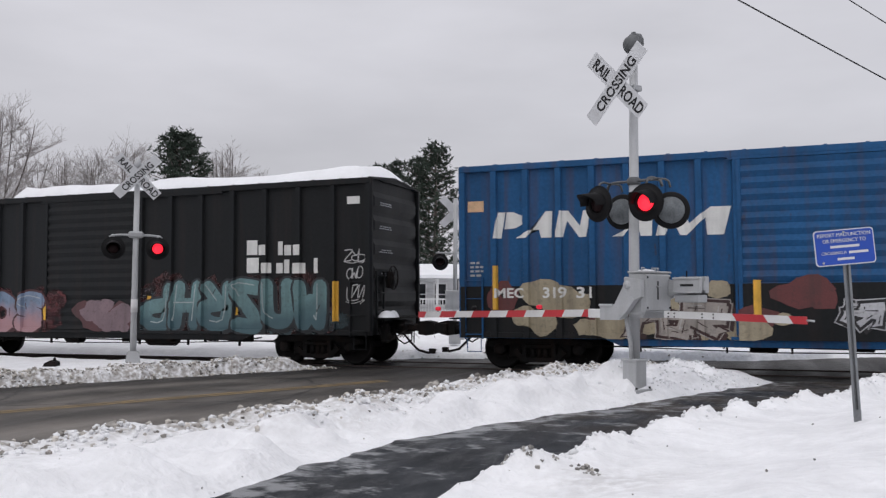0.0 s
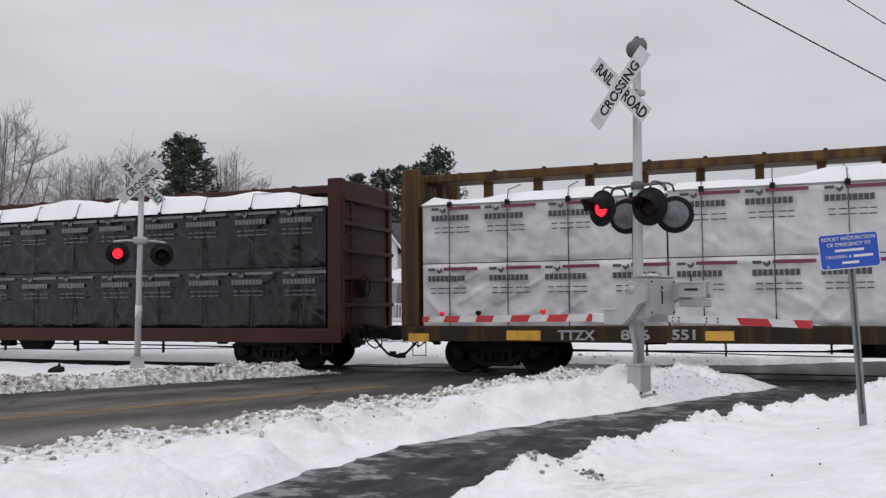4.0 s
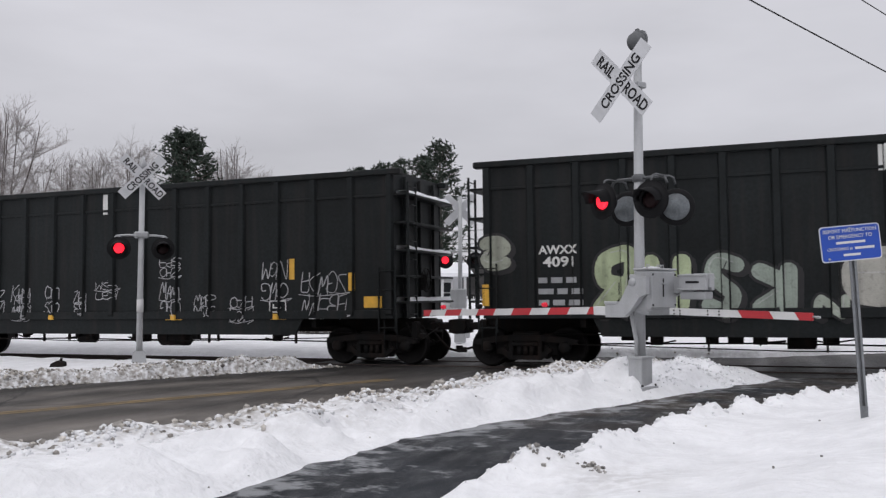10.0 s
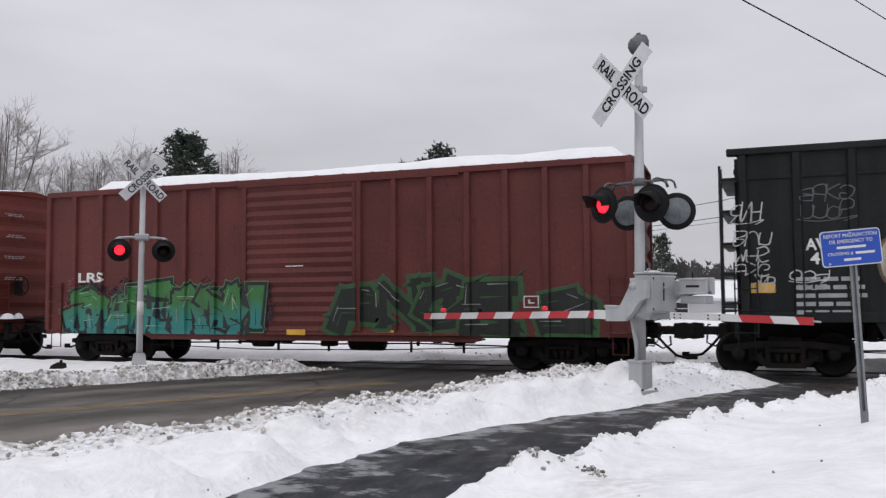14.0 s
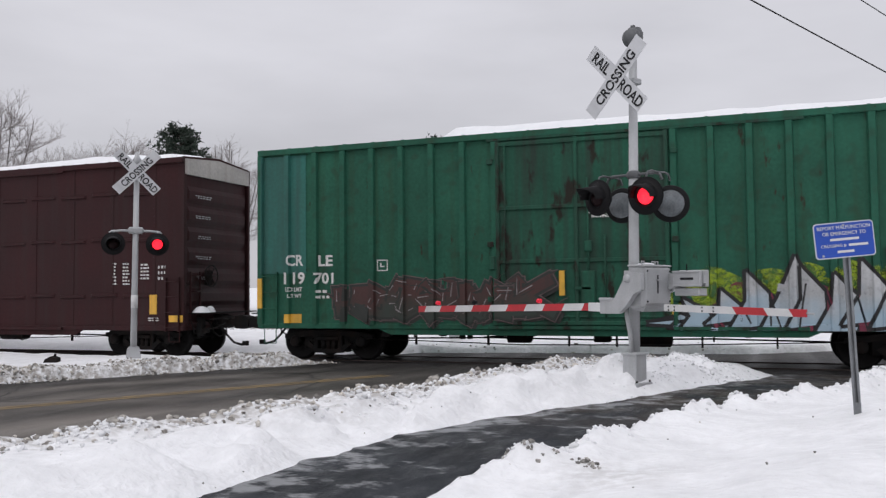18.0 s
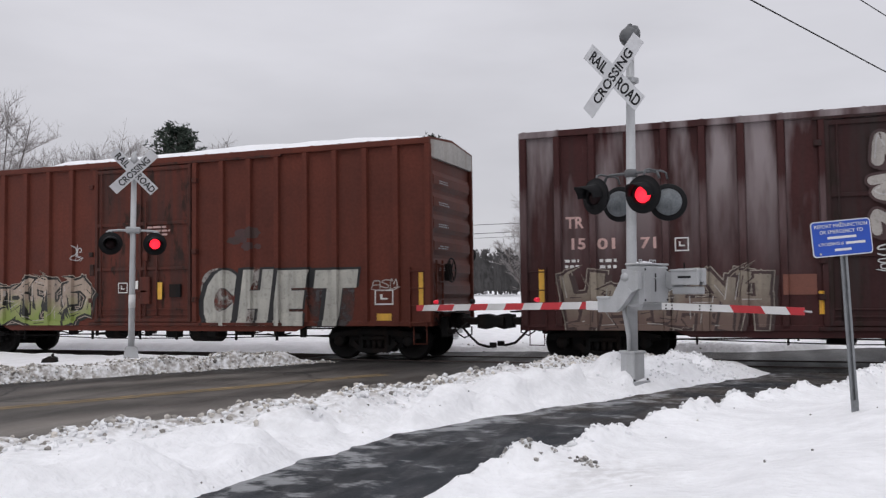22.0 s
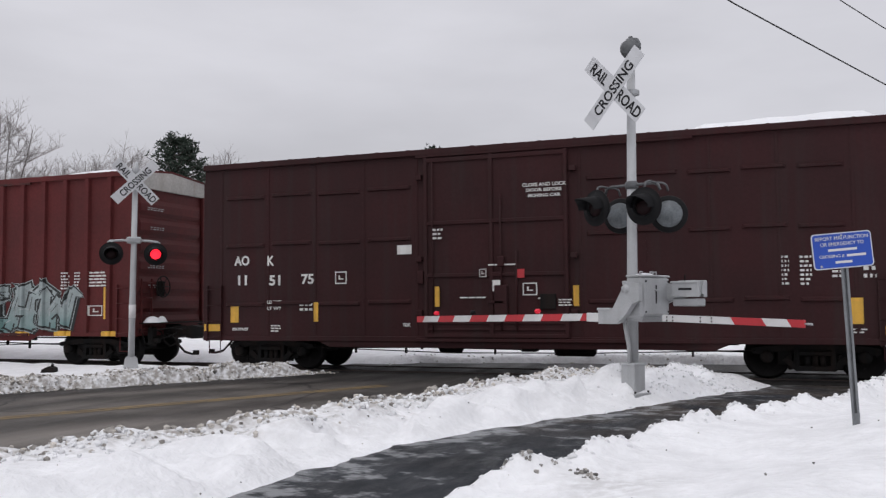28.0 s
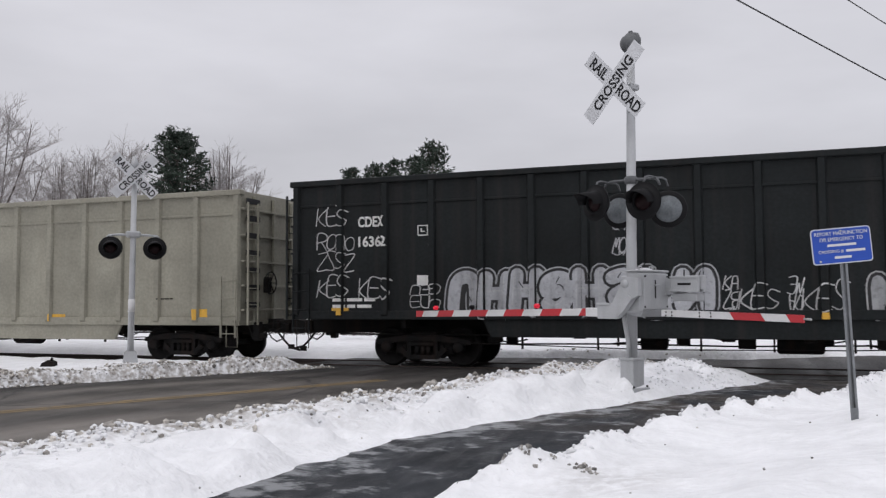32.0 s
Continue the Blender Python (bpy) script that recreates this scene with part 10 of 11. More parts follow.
def sign():
    m = thing("notice_sign", "blue emergency notice sign on a leaning steel post", "sign", pose(0.605, 7.56, 0.5, 0, 0, 20.0))
    s = Shape()
    lean = -0.055
    prof = [(-0.028, 0.0), (-0.028, 0.012), (-0.016, 0.014), (-0.013, 0.034), (0.013, 0.034), (0.016, 0.014), (0.028, 0.012), (0.028, 0.0), (0.012, 0.004), (0.009, 0.026), (-0.009, 0.026), (-0.012, 0.004)]
    n = len(prof)
    vs = [(a + lean * z, b, z) for z in (-0.3, 1.62) for a, b in prof]
    s.add(vs, [(i, (i + 1) % n, (i + 1) % n + n, i + n) for i in range(n)] + [tuple(range(n, 2 * n))])
    part("post", s, M["postgrey"], m, "galvanised channel post")
    part("sleeve", Shape().box(-0.024, 0.024, 0.006, 0.03, -0.1, 0.22, 0.004), M["postgrey"], m)
    at = pose(lean * 1.45 - 0.02, -0.02, 1.485, 0, -5.5, 0) @ Matrix.Diagonal((0.94, 1, 0.96, 1))
    panel = part("sign_panel", Shape().prism(rounded(0.50, 0.292, 0.03), 0.0, 0.004), M["signwhite"], m, "blue panel with white border and letters", at)
    part("panel_face", Shape().prism(rounded(0.482, 0.274, 0.024), -0.003, -0.0005), M["blue"], panel)
    for body, z, w in (("REPORT MALFUNCTION", 0.088, 0.44), ("OR EMERGENCY TO", 0.040, 0.36)):
        me = lettering(body, 1.0, M["signwhite"], 1.0, True).copy()
        co = [v.co for v in me.vertices]
        x0, x1, z0, z1 = min(c.x for c in co), max(c.x for c in co), min(c.z for c in co), max(c.z for c in co)
        me.transform(Matrix.Diagonal((w / (x1 - x0), 1, 0.030 / (z1 - z0), 1)) @ Matrix.Translation((-(x0 + x1) / 2, 0, -z0)))
        part("letters", me, None, panel, at=pose(0, -0.006, z))
    me = lettering("CROSSING #", 1.0, M["signwhite"], 1.0, True).copy()
    co = [v.co for v in me.vertices]
    x0, x1, z0, z1 = min(c.x for c in co), max(c.x for c in co), min(c.z for c in co), max(c.z for c in co)
    me.transform(Matrix.Diagonal((0.21 / (x1 - x0), 1, 0.027 / (z1 - z0), 1)) @ Matrix.Translation((-x0, 0, -z0)))
    part("letters", me, None, panel, at=pose(-0.20, -0.006, -0.058))
    for x0, x1, z in ((-0.12, 0.12, -0.004), (0.03, 0.19, -0.055), (-0.07, 0.07, -0.105)):
        part("letter_bar", Shape().box(x0, x1, -0.006, -0.004, z, z + 0.02), M["signwhite"], panel)
    for z in (-0.12, 0.12):
        part("bolt", Shape().lathe([(0.0, -0.012), (0.008, -0.01), (0.01, 0.0)], (0.0 if z > 0 else -0.19, -0.004, z), n=8), M["galv"], panel)
    return m


near_signal()
far_signal()
back_signal()
sign()


# ---- beyond the track: trees, houses, wires ----
M["bark"] = mat("grey_brown_bark", (0.13, 0.11, 0.10), 0.85, 0, 0.25, 2, 0.4, 30)
M["twig"] = mat("pale_bare_twigs", (0.33, 0.305, 0.30), 0.85, 0, 0.2, 2, 0.0, 30)
M["needles"] = mat("dark_green_needles", (0.030, 0.046, 0.032), 0.7, 0, 0.35, 0.8, 0.0, 20)
M["farwood"] = mat("far_grey_wood", (0.075, 0.072, 0.072), 0.9, 0, 0.3, 0.15, 0.0, 3)
M["clapboard"] = mat("white_clapboard_paint", (0.62, 0.62, 0.63), 0.6, 0, 0.06, 0.6, 0.1, 20)
M["shingle"] = mat("dark_roof_shingles", (0.06, 0.06, 0.065), 0.8, 0, 0.2, 2, 0.3, 12)
M["pane"] = mat("dark_window_glass", (0.02, 0.022, 0.025), 0.12, 0, 0.1, 1, 0.0, 5)
M["trim"] = mat("white_trim_paint", (0.72, 0.72, 0.72), 0.55, 0, 0.05, 2, 0.05, 30)
M["wire"] = mat("black_cable", (0.02, 0.02, 0.02), 0.6, 0, 0.1, 5, 0.0, 40)
M["pole"] = mat("weathered_pole_wood", (0.10, 0.085, 0.075), 0.85, 0, 0.25, 2, 0.3, 25)


def bare_tree(x, y, z, h, half, seed, label="leafless grey tree with fine twigs", limbs=9, low=0.1):
    """A leafless tree: limbs that curve up and out of a short trunk, branches and fine twigs that fill a rounded crown."""
    rng = random.Random(seed)
    ob = thing("tree", label, "tree", pose(x, y, z), "bare trees")
    wood, twigs = Shape(), Shape()
    k = h / 12.0
    wood.tube([(0, 0, -0.3), (0.05, 0, h * 0.2), (0, 0.05, h * 0.45)], [0.20 * k, 0.16 * k, 0.10 * k], 8, True, False)

    def arc(p0, p1, p2, n):
        return [p0 * (1 - t) ** 2 + p1 * 2 * t * (1 - t) + p2 * t * t for t in [i / n for i in range(n + 1)]]

    for i in range(limbs):
        a = i * 2.39996 + rng.uniform(-0.4, 0.4)
        steep = rng.uniform(0.15, 1.0) if i else 0.05
        z0 = h * rng.uniform(low, 0.42)
        tip = Vector((math.cos(a) * half * 0.9 * steep, math.sin(a) * half * 0.9 * steep, h * (0.62 + 0.34 * math.sqrt(max(0, 1 - steep * steep * 0.9)))))
        root = Vector((0, 0, z0))
        limb = arc(root, root + Vector((tip.x * 0.75, tip.y * 0.75, (tip.z - z0) * 0.35)), tip, 8)
        wood.tube(limb, [(0.070 - 0.054 * j / 8) * k for j in range(9)], 5, True, False)
        for j in range(14):
            t = rng.uniform(0.22, 0.97)
            q = limb[int(t * 8)]
            d = Vector((rng.uniform(-1, 1), rng.uniform(-1, 1), rng.uniform(0.1, 1.0)))
            d = (d + Vector((q.x, q.y, 0)) / half * 0.9).normalized()
            length = h * rng.uniform(0.10, 0.22) * (1.15 - 0.5 * t)
            end = q + d * length
            r = math.hypot(end.x, end.y)
            if r > half:
                end.x, end.y = end.x * half / r, end.y * half / r
            end.z = min(end.z, h)
            br = arc(q, q + d * length * 0.5 + Vector((0, 0, 0.05 * length)), end, 4)
            twigs.tube(br, [(0.024 - 0.015 * m / 4) * k for m in range(5)], 3, True, False)
            for m in range(7):
                p = br[rng.randrange(1, 5)]
                e = (d * 0.8 + Vector((rng.uniform(-0.9, 0.9), rng.uniform(-0.9, 0.9), rng.uniform(-0.1, 0.7)))).normalized() * h * rng.uniform(0.045, 0.095)
                twigs.tube([p, p + e * 0.55 + Vector((0, 0, 0.06 * e.length)), p + e], [0.011, 0.009, 0.006], 3, True, False)
                for _ in range(4):
                    u = p + e * rng.uniform(0.25, 1.0)
                    f = (e.normalized() * 0.9 + Vector((rng.uniform(-0.8, 0.8), rng.uniform(-0.8, 0.8), rng.uniform(-0.3, 0.6)))).normalized() * h * rng.uniform(0.022, 0.05)
                    twigs.tube([u, u + f], [0.007, 0.004], 3, True, False)
    part("trunk", wood, M["bark"], ob)
    part("crown", twigs, M["twig"], ob, "spray of thin bare twigs")
    return ob


def needle_tree(x, y, z, h, half, seed, boughs=90, bare=0.25, label="dark green pine with a rounded uneven crown", tufts_each=26, size=0.34):
    """A conifer: trunk, rising boughs, and clusters of needle tufts at their ends, in a rounded crown with gaps."""
    rng = random.Random(seed)
    ob = thing("conifer", label, "tree", pose(x, y, z), "conifers")
    wood, tufts = Shape(), Shape()
    wood.tube([(0, 0, -0.3), (0.05, 0, h * 0.5), (0, 0, h * 0.95)], [h * 0.02, h * 0.014, 0.03], 7, True, False)
    for i in range(boughs):
        g = (i + rng.random()) / boughs
        f = bare + (1 - bare) * g
        round_ = math.sqrt(max(0.02, 1 - (max(0, g - 0.28) / 0.74) ** 2)) * (0.72 + 0.28 * min(1, g / 0.25))
        reach = half * round_ * rng.uniform(0.55, 1.08)
        b = i * 2.39996 + rng.uniform(-0.5, 0.5)
        rise = reach * rng.uniform(0.1, 0.5)
        tip = Vector((math.cos(b) * reach, math.sin(b) * reach, min(h * f + rise * 0.4, h)))
        root = Vector((0, 0, max(0.5, h * f - rise)))
        wood.tube([root, (root + tip) / 2 + Vector((0, 0, -0.05 * reach)), tip], [0.05, 0.035, 0.012], 4, True, False)
        for j in range(tufts_each):
            t = 1 - 0.75 * rng.random() ** 1.7
            c = root.lerp(tip, t) + Vector((rng.gauss(0, 0.17), rng.gauss(0, 0.17), rng.gauss(0.08, 0.14))) * (0.5 + half * 0.22)
            for q in range(5):
                d = Vector((rng.gauss(0, 1), rng.gauss(0, 1), rng.gauss(0.45, 0.7))).normalized() * rng.uniform(0.5, 1.0) * size
                w = Vector((rng.gauss(0, 1), rng.gauss(0, 1), rng.gauss(0, 1))).normalized() * size * 0.17
                tufts.add([tuple(c - w), tuple(c + w), tuple(c + d)], [(0, 1, 2)])
    part("trunk", wood, M["bark"], ob)
    part("crown", tufts, M["needles"], ob, "dense dark needle tufts")
    return ob


bare_tree(-41.3, 37.0, -0.5, 12.7, 5.0, 4, "tall leafless grey tree with fine twigs", 13)
bare_tree(-46.1, 39.4, -0.5, 12.4, 3.6, 14)
bare_tree(-47.2, 47.8, -0.5, 11.4, 3.4, 8)
bare_tree(-45.2, 48.4, -0.5, 12.1, 3.0, 12)
bare_tree(-42.8, 49.2, -0.5, 12.6, 3.4, 21)
bare_tree(-40.0, 51.2, -0.5, 11.4, 3.0, 33)
bare_tree(-36.0, 52.2, -0.3, 12.7, 2.8, 16, "slender leafless grey tree with upright twigs", 11)
bare_tree(-12.8, 53.7, 0.0, 8.3, 2.2, 25)
bare_tree(-15.5, 57.0, 0.0, 6.2, 1.8, 27)
needle_tree(-36.6, 47.6, -0.5, 12.5, 2.7, 5, 170, 0.2, "broad dark conifer with a rounded dense crown")
needle_tree(-25.1, 64.6, 0.0, 13.3, 2.4, 6, 100)
needle_tree(-27.4, 66.2, 0.0, 12.6, 2.0, 7, 80)
needle_tree(-30.2, 68.0, 0.0, 12.7, 2.2, 9, 80)
needle_tree(-31.8, 67.6, 0.0, 12.3, 1.9, 19, 70)
needle_tree(-33.6, 67.0, 0.0, 12.1, 1.8, 10, 70)
needle_tree(-14.7, 118.0, 0.5, 9.0, 2.3, 13, 45, 0.15, tufts_each=14, size=0.6)
needle_tree(5.0, 116.0, 0.5, 9.0, 2.0, 14, 45, 0.15, tufts_each=14, size=0.6)
needle_tree(-10.6, 58.5, 0.0, 3.9, 1.3, 15, 40, 0.05, "small dark evergreen beside the low house")


def far_woods():
    """The wood on the horizon: many thin trunks and ragged tops."""
    rng = random.Random(77)
    s = Shape()
    for i in range(800):
        x = rng.uniform(-75, 75)
        y = 150 + rng.uniform(0, 40) + abs(x) * 0.1
        h = rng.uniform(5.0, 8.2) * (1 + 0.12 * math.sin(x * 0.21))
        s.tube([(x, y, 0.2), (x, y, h)], [0.16, 0.04], 3, False, False)
        for k in range(90):
            t = rng.uniform(0.05, 1.0)
            w = 1.5 * (1.15 - t)
            c = Vector((x + rng.gauss(0, w), y + rng.gauss(0, w), 0.3 + h * t))
            d = Vector((rng.gauss(0, 0.4), 0, rng.uniform(0.3, 1.0)))
            s.add([tuple(c), tuple(c + Vector((rng.uniform(0.15, 0.5), 0, 0.1))), tuple(c + d)], [(0, 1, 2)])
    ob = new("far_woods", s.mesh("far_woods", M["farwood"]))
    tagged(ob, "grey leafless wood along the horizon", "woods", kind="stuff")


far_woods()


def window(house, x, z, w, h, y=-0.02):
    fr = part("window", Shape().box(x - w / 2 - 0.1, x + w / 2 + 0.1, y - 0.05, y, z - 0.1, z + h + 0.12, 0.01), M["trim"], house)
    part("pane", Shape().box(x - w / 2, x + w / 2, y - 0.065, y - 0.052, z, z + h / 2 - 0.03), M["pane"], fr)
    part("pane", Shape().box(x - w / 2, x + w / 2, y - 0.065, y - 0.052, z + h / 2 + 0.03, z + h), M["pane"], fr)
    part("window_sill", Shape().box(x - w / 2 - 0.14, x + w / 2 + 0.14, y - 0.12, y, z - 0.16, z - 0.1), M["trim"], fr)


def gable(house, x, w, z0, eave, apex, depth, front=0.0):
    """A clapboarded block whose gable faces the track."""
    s = Shape()
    s.prism([(x - w / 2, z0), (x + w / 2, z0), (x + w / 2, eave), (x, apex), (x - w / 2, eave)], front, front + depth)
    part("wall", s, M["clapboard"], house)
    z = z0 + 0.2
    while z < apex - 0.3:
        half = w / 2 if z < eave else w / 2 * (apex - z) / (apex - eave)
        part("clapboard", Shape().box(x - half, x + half, front - 0.02, front, z, z + 0.05), M["clapboard"], house)
        z += 0.28
    for k in (-1, 1):
        r = Shape()
        e = (x + k * (w / 2 + 0.25), eave - 0.28)
        r.add([(e[0], front - 0.3, e[1]), (x, front - 0.3, apex + 0.02), (x, front + depth, apex + 0.02), (e[0], front + depth, e[1]),
               (e[0], front - 0.3, e[1] + 0.16), (x, front - 0.3, apex + 0.18), (x, front + depth, apex + 0.18), (e[0], front + depth, e[1] + 0.16)],
              [(0, 1, 2, 3), (4, 7, 6, 5), (0, 4, 5, 1), (3, 2, 6, 7), (0, 3, 7, 4)])
        part("roof", r, M["shingle"], house)
        part("bargeboard", Shape().add([(e[0], front - 0.32, e[1]), (x, front - 0.32, apex), (x, front - 0.32, apex + 0.2), (e[0], front - 0.32, e[1] + 0.2)], [(0, 1, 2, 3)] if k < 0 else [(3, 2, 1, 0)]), M["trim"], house)


def old_house():
    h = thing("house", "white clapboard house with steep gables and a porch", "house", pose(-23.9, 50.9, -0.6, 0, 0, 21.0))
    s = Shape().box(-6.6, 1.9, 1.6, 7.5, 0, 5.2)
    part("wall", s, M["clapboard"], h)
    gable(h, -4.7, 4.0, 0, 5.4, 7.9, 6, 0.4)
    gable(h, 0.0, 2.3, 0, 5.6, 7.2, 6, 0.0)
    r = Shape().add([(-6.9, 1.3, 5.1), (2.2, 1.3, 5.1), (2.2, 4.5, 7.4), (-6.9, 4.5, 7.4), (2.2, 7.7, 5.1), (-6.9, 7.7, 5.1)], [(0, 1, 2, 3), (3, 2, 4, 5)])
    part("roof", r, M["shingle"], h)
    window(h, 0.0, 4.0, 0.75, 1.5)
    window(h, -4.7, 4.0, 0.8, 1.5, 0.38)
    window(h, -4.7, 1.4, 0.8, 1.6, 0.38)
    # porch
    p = part("porch_floor", Shape().box(-1.4, 5.6, -2.2, 0.2, 0.85, 1.0, 0.02), M["trim"], h)
    part("porch_skirt", Shape().box(-1.35, 5.55, -2.15, 0.1, 0, 0.85), M["clapboard"], h)
    r = Shape().add([(-1.7, -2.6, 3.35), (5.9, -2.6, 3.35), (5.5, 0.2, 4.1), (-1.7, 0.2, 4.1), (-1.7, -2.6, 3.15), (5.9, -2.6, 3.15), (5.5, 0.2, 3.15), (-1.7, 0.2, 3.15)],
                    [(0, 1, 2, 3), (4, 5, 1, 0), (5, 6, 2, 1), (7, 6, 5, 4), (4, 0, 3, 7)])
    part("porch_roof", r, M["roofsnow"], h, "snow-covered porch roof")
    for x in (-1.2, 0.7, 2.6, 4.0, 5.4):
        part("porch_column", Shape().tube([(x, -2.05, 1.0), (x, -2.05, 3.2)], 0.09, 10), M["trim"], h)
    for a, b in ((-1.2, 0.7), (0.7, 2.6), (2.6, 4.0), (4.0, 5.4)):
        part("handrail", Shape().box(a, b, -2.09, -2.01, 1.82, 1.9), M["trim"], h)
        n = int((b - a) / 0.16)
        for i in range(1, n):
            x = a + (b - a) * i / n
            part("baluster", shared("baluster", lambda: Shape().box(-0.025, 0.025, -0.025, 0.025, 1.0, 1.83).mesh("baluster", M["trim"])), None, h, at=pose(x, -2.05, 0))
    part("wall", Shape().box(2.0, 5.2, 0.0, 4.0, 1.0, 3.2), M["clapboard"], h)
    for x in (2.9, 4.2):
        window(h, x, 1.5, 0.7, 1.3, -0.0)
    part("front_door", Shape().box(-0.5, 0.45, -0.06, 0.0, 1.0, 3.0, 0.02), M["pane"], h)
    return h


def low_house():
    h = thing("house", "low white house under a thick snow-covered hip roof", "house", pose(-8.0, 63.6, -0.2, 0, 0, 21.0))
    part("wall", Shape().box(-7.6, 8.2, 0, 7, 0, 1.7), M["clapboard"], h)
    part("eave_board", Shape().box(-8.0, 8.6, -0.5, -0.42, 1.52, 1.72), M["trim"], h)
    r = Shape().add([(-8.2, -0.5, 1.7), (8.8, -0.5, 1.7), (9.9, 3.5, 3.0), (-2.6, 3.5, 3.0), (8.8, 7.5, 1.7), (-8.2, 7.5, 1.7)], [(0, 1, 2, 3), (3, 2, 4, 5), (0, 3, 5), (1, 4, 2)])
    part("roof", r, M["roofsnow"], h, "thick smooth snow on the hip roof")
    part("ridge_board", Shape().box(-2.6, 9.9, 3.42, 3.58, 2.97, 3.09, 0.02), M["trim"], h)
    for x in (-5.5, -2.0, 1.5, 5.0):
        window(h, x, 0.55, 0.9, 0.8, -0.01)
    return h


old_house()
low_house()


def utility_pole(x, y, z, h, turn):
    p = thing("utility_pole", "wooden utility pole with one crossarm", "utility pole", pose(x, y, z, 0, 0, turn), "utility poles")
    part("pole", Shape().tube([(0, 0, -0.3), (0, 0, h)], [0.16, 0.11], 10), M["pole"], p)
    part("crossarm", Shape().box(-1.2, 1.2, -0.06, 0.06, h - 0.75, h - 0.62), M["pole"], p)
    for x in (-1.1, -0.5, 0.5, 1.1):
        part("insulator", Shape().tube([(x, 0, h - 0.62), (x, 0, h - 0.45)], 0.05, 8), M["galv"], p)


utility_pole(-1.46, 95.6, 0.3, 7.6, 30)
utility_pole(6.4, 66.4, 0.2, 8.0, 30)


def cable(points, r, label="thin black overhead cable"):
    s = Shape().tube(points, r, 6, True, False)
    tagged(new("overhead_cable", s.mesh("overhead_cable", M["wire"])), label, "cable", "overhead cables")


cable([(-34, 78, 7.3), (-20.17, 72.39, 7.08), (-14.18, 69.32, 7.32), (-3.57, 62.60, 8.2), (2.22, 56.22, 8.65), (5.69, 51.11, 8.95), (9.35, 46.07, 9.3), (26, 22, 11)], 0.024)
cable([(-34, 78, 6.4), (-20.18, 72.43, 6.35), (-14.19, 69.36, 6.51), (-3.59, 62.66, 7.07), (2.20, 56.29, 7.36), (5.67, 51.17, 7.59), (9.33, 46.13, 7.78), (26, 22, 9)], 0.024)
cable([(-34, 78.4, 6.0), (-20.18, 72.8, 5.98), (-14.19, 69.7, 6.2), (-3.59, 63.0, 6.78), (2.20, 56.6, 7.08), (5.67, 51.5, 7.28), (9.33, 46.5, 7.5), (26, 22, 8.6)], 0.016)
cable([(-9.5, 1.0, 8.6), (-1.44, 13.11, 6.62), (-0.48, 14.56, 6.32), (1.94, 17.68, 5.58), (4.03, 20.13, 4.95), (10, 27, 3.4)], 0.013, "thin black cable overhead near the signal")
cable([(-6, 4, 8.3), (0.28, 13.77, 6.58), (1.18, 15.20, 6.34), (1.77, 15.97, 6.14), (3.69, 18.36, 5.5), (10, 26, 3.6)], 0.009, "thin black cable overhead near the signal")


def trackside():
    b = thing("utility_box", "grey steel utility box beside the track", "utility box", pose(-10.2, 28.4, -0.05, 0, 0, 15))
    part("cabinet", Shape().box(-0.25, 0.25, -0.2, 0.2, 0, 0.62, 0.02), M["galv"], b)
    part("lid", Shape().box(-0.28, 0.28, -0.23, 0.23, 0.62, 0.67, 0.015), M["galv"], b)
    p = thing("marker_post", "thin steel marker post in the snow", "post", pose(-10.8, 26.0, -0.05))
    part("rod", Shape().tube([(0, 0, -0.2), (0, 0, 0.9)], 0.02, 8), M["steel_dark"], p)
    part("plate", Shape().box(-0.09, 0.09, -0.03, -0.018, 0.66, 0.88), M["steel_dark"], p)
    c = thing("track_fixture", "small black track fixture in the snow bank", "track fixture", pose(-15.2, 15.4, -0.06, 0, 0, 20))
    part("casting", Shape().prism([(-0.17, -0.1), (0.15, -0.1), (0.13, 0.06), (0.02, 0.10), (-0.12, 0.03)], -0.12, 0.12), M["steel_dark"], c)
    part("lug", Shape().tube([(0.05, 0, 0.06), (0.07, 0, 0.15)], 0.03, 8), M["steel_dark"], c)


trackside()


def brush(x, y, n, seed, h=0.55):
    """Dry stalks that stand out of the snow."""
    rng = random.Random(seed)
    s = Shape()
    for i in range(n):
        a = Vector((rng.gauss(0, 0.7), rng.gauss(0, 0.25), 0))
        d = Vector((rng.gauss(0, 0.8), rng.gauss(0, 0.6), 1)).normalized() * h * rng.uniform(0.5, 1.2)
        s.tube([a, a + d * 0.6, a + d + Vector((rng.gauss(0, 0.08), 0, 0))], [0.008, 0.006, 0.003], 3, False, False)
    ob = thing("dry_shrub", "low dry shrub poking out of the snow", "shrub", pose(x, y, 0.06), "dry shrubs", s, M["bark"])


for i, (bx, by) in enumerate(((-19.5, 27.5), (-18.0, 28.2), (-16.2, 28.0), (-14.2, 28.6), (-13.0, 28.2), (-21.5, 27.4), (-6.5, 48.0), (1.5, 70.0), (4.0, 72.0), (6.5, 74.0))):
    brush(bx, by, 110 if by < 40 else 200, 60 + i, 0.5 if by < 40 else 0.8)


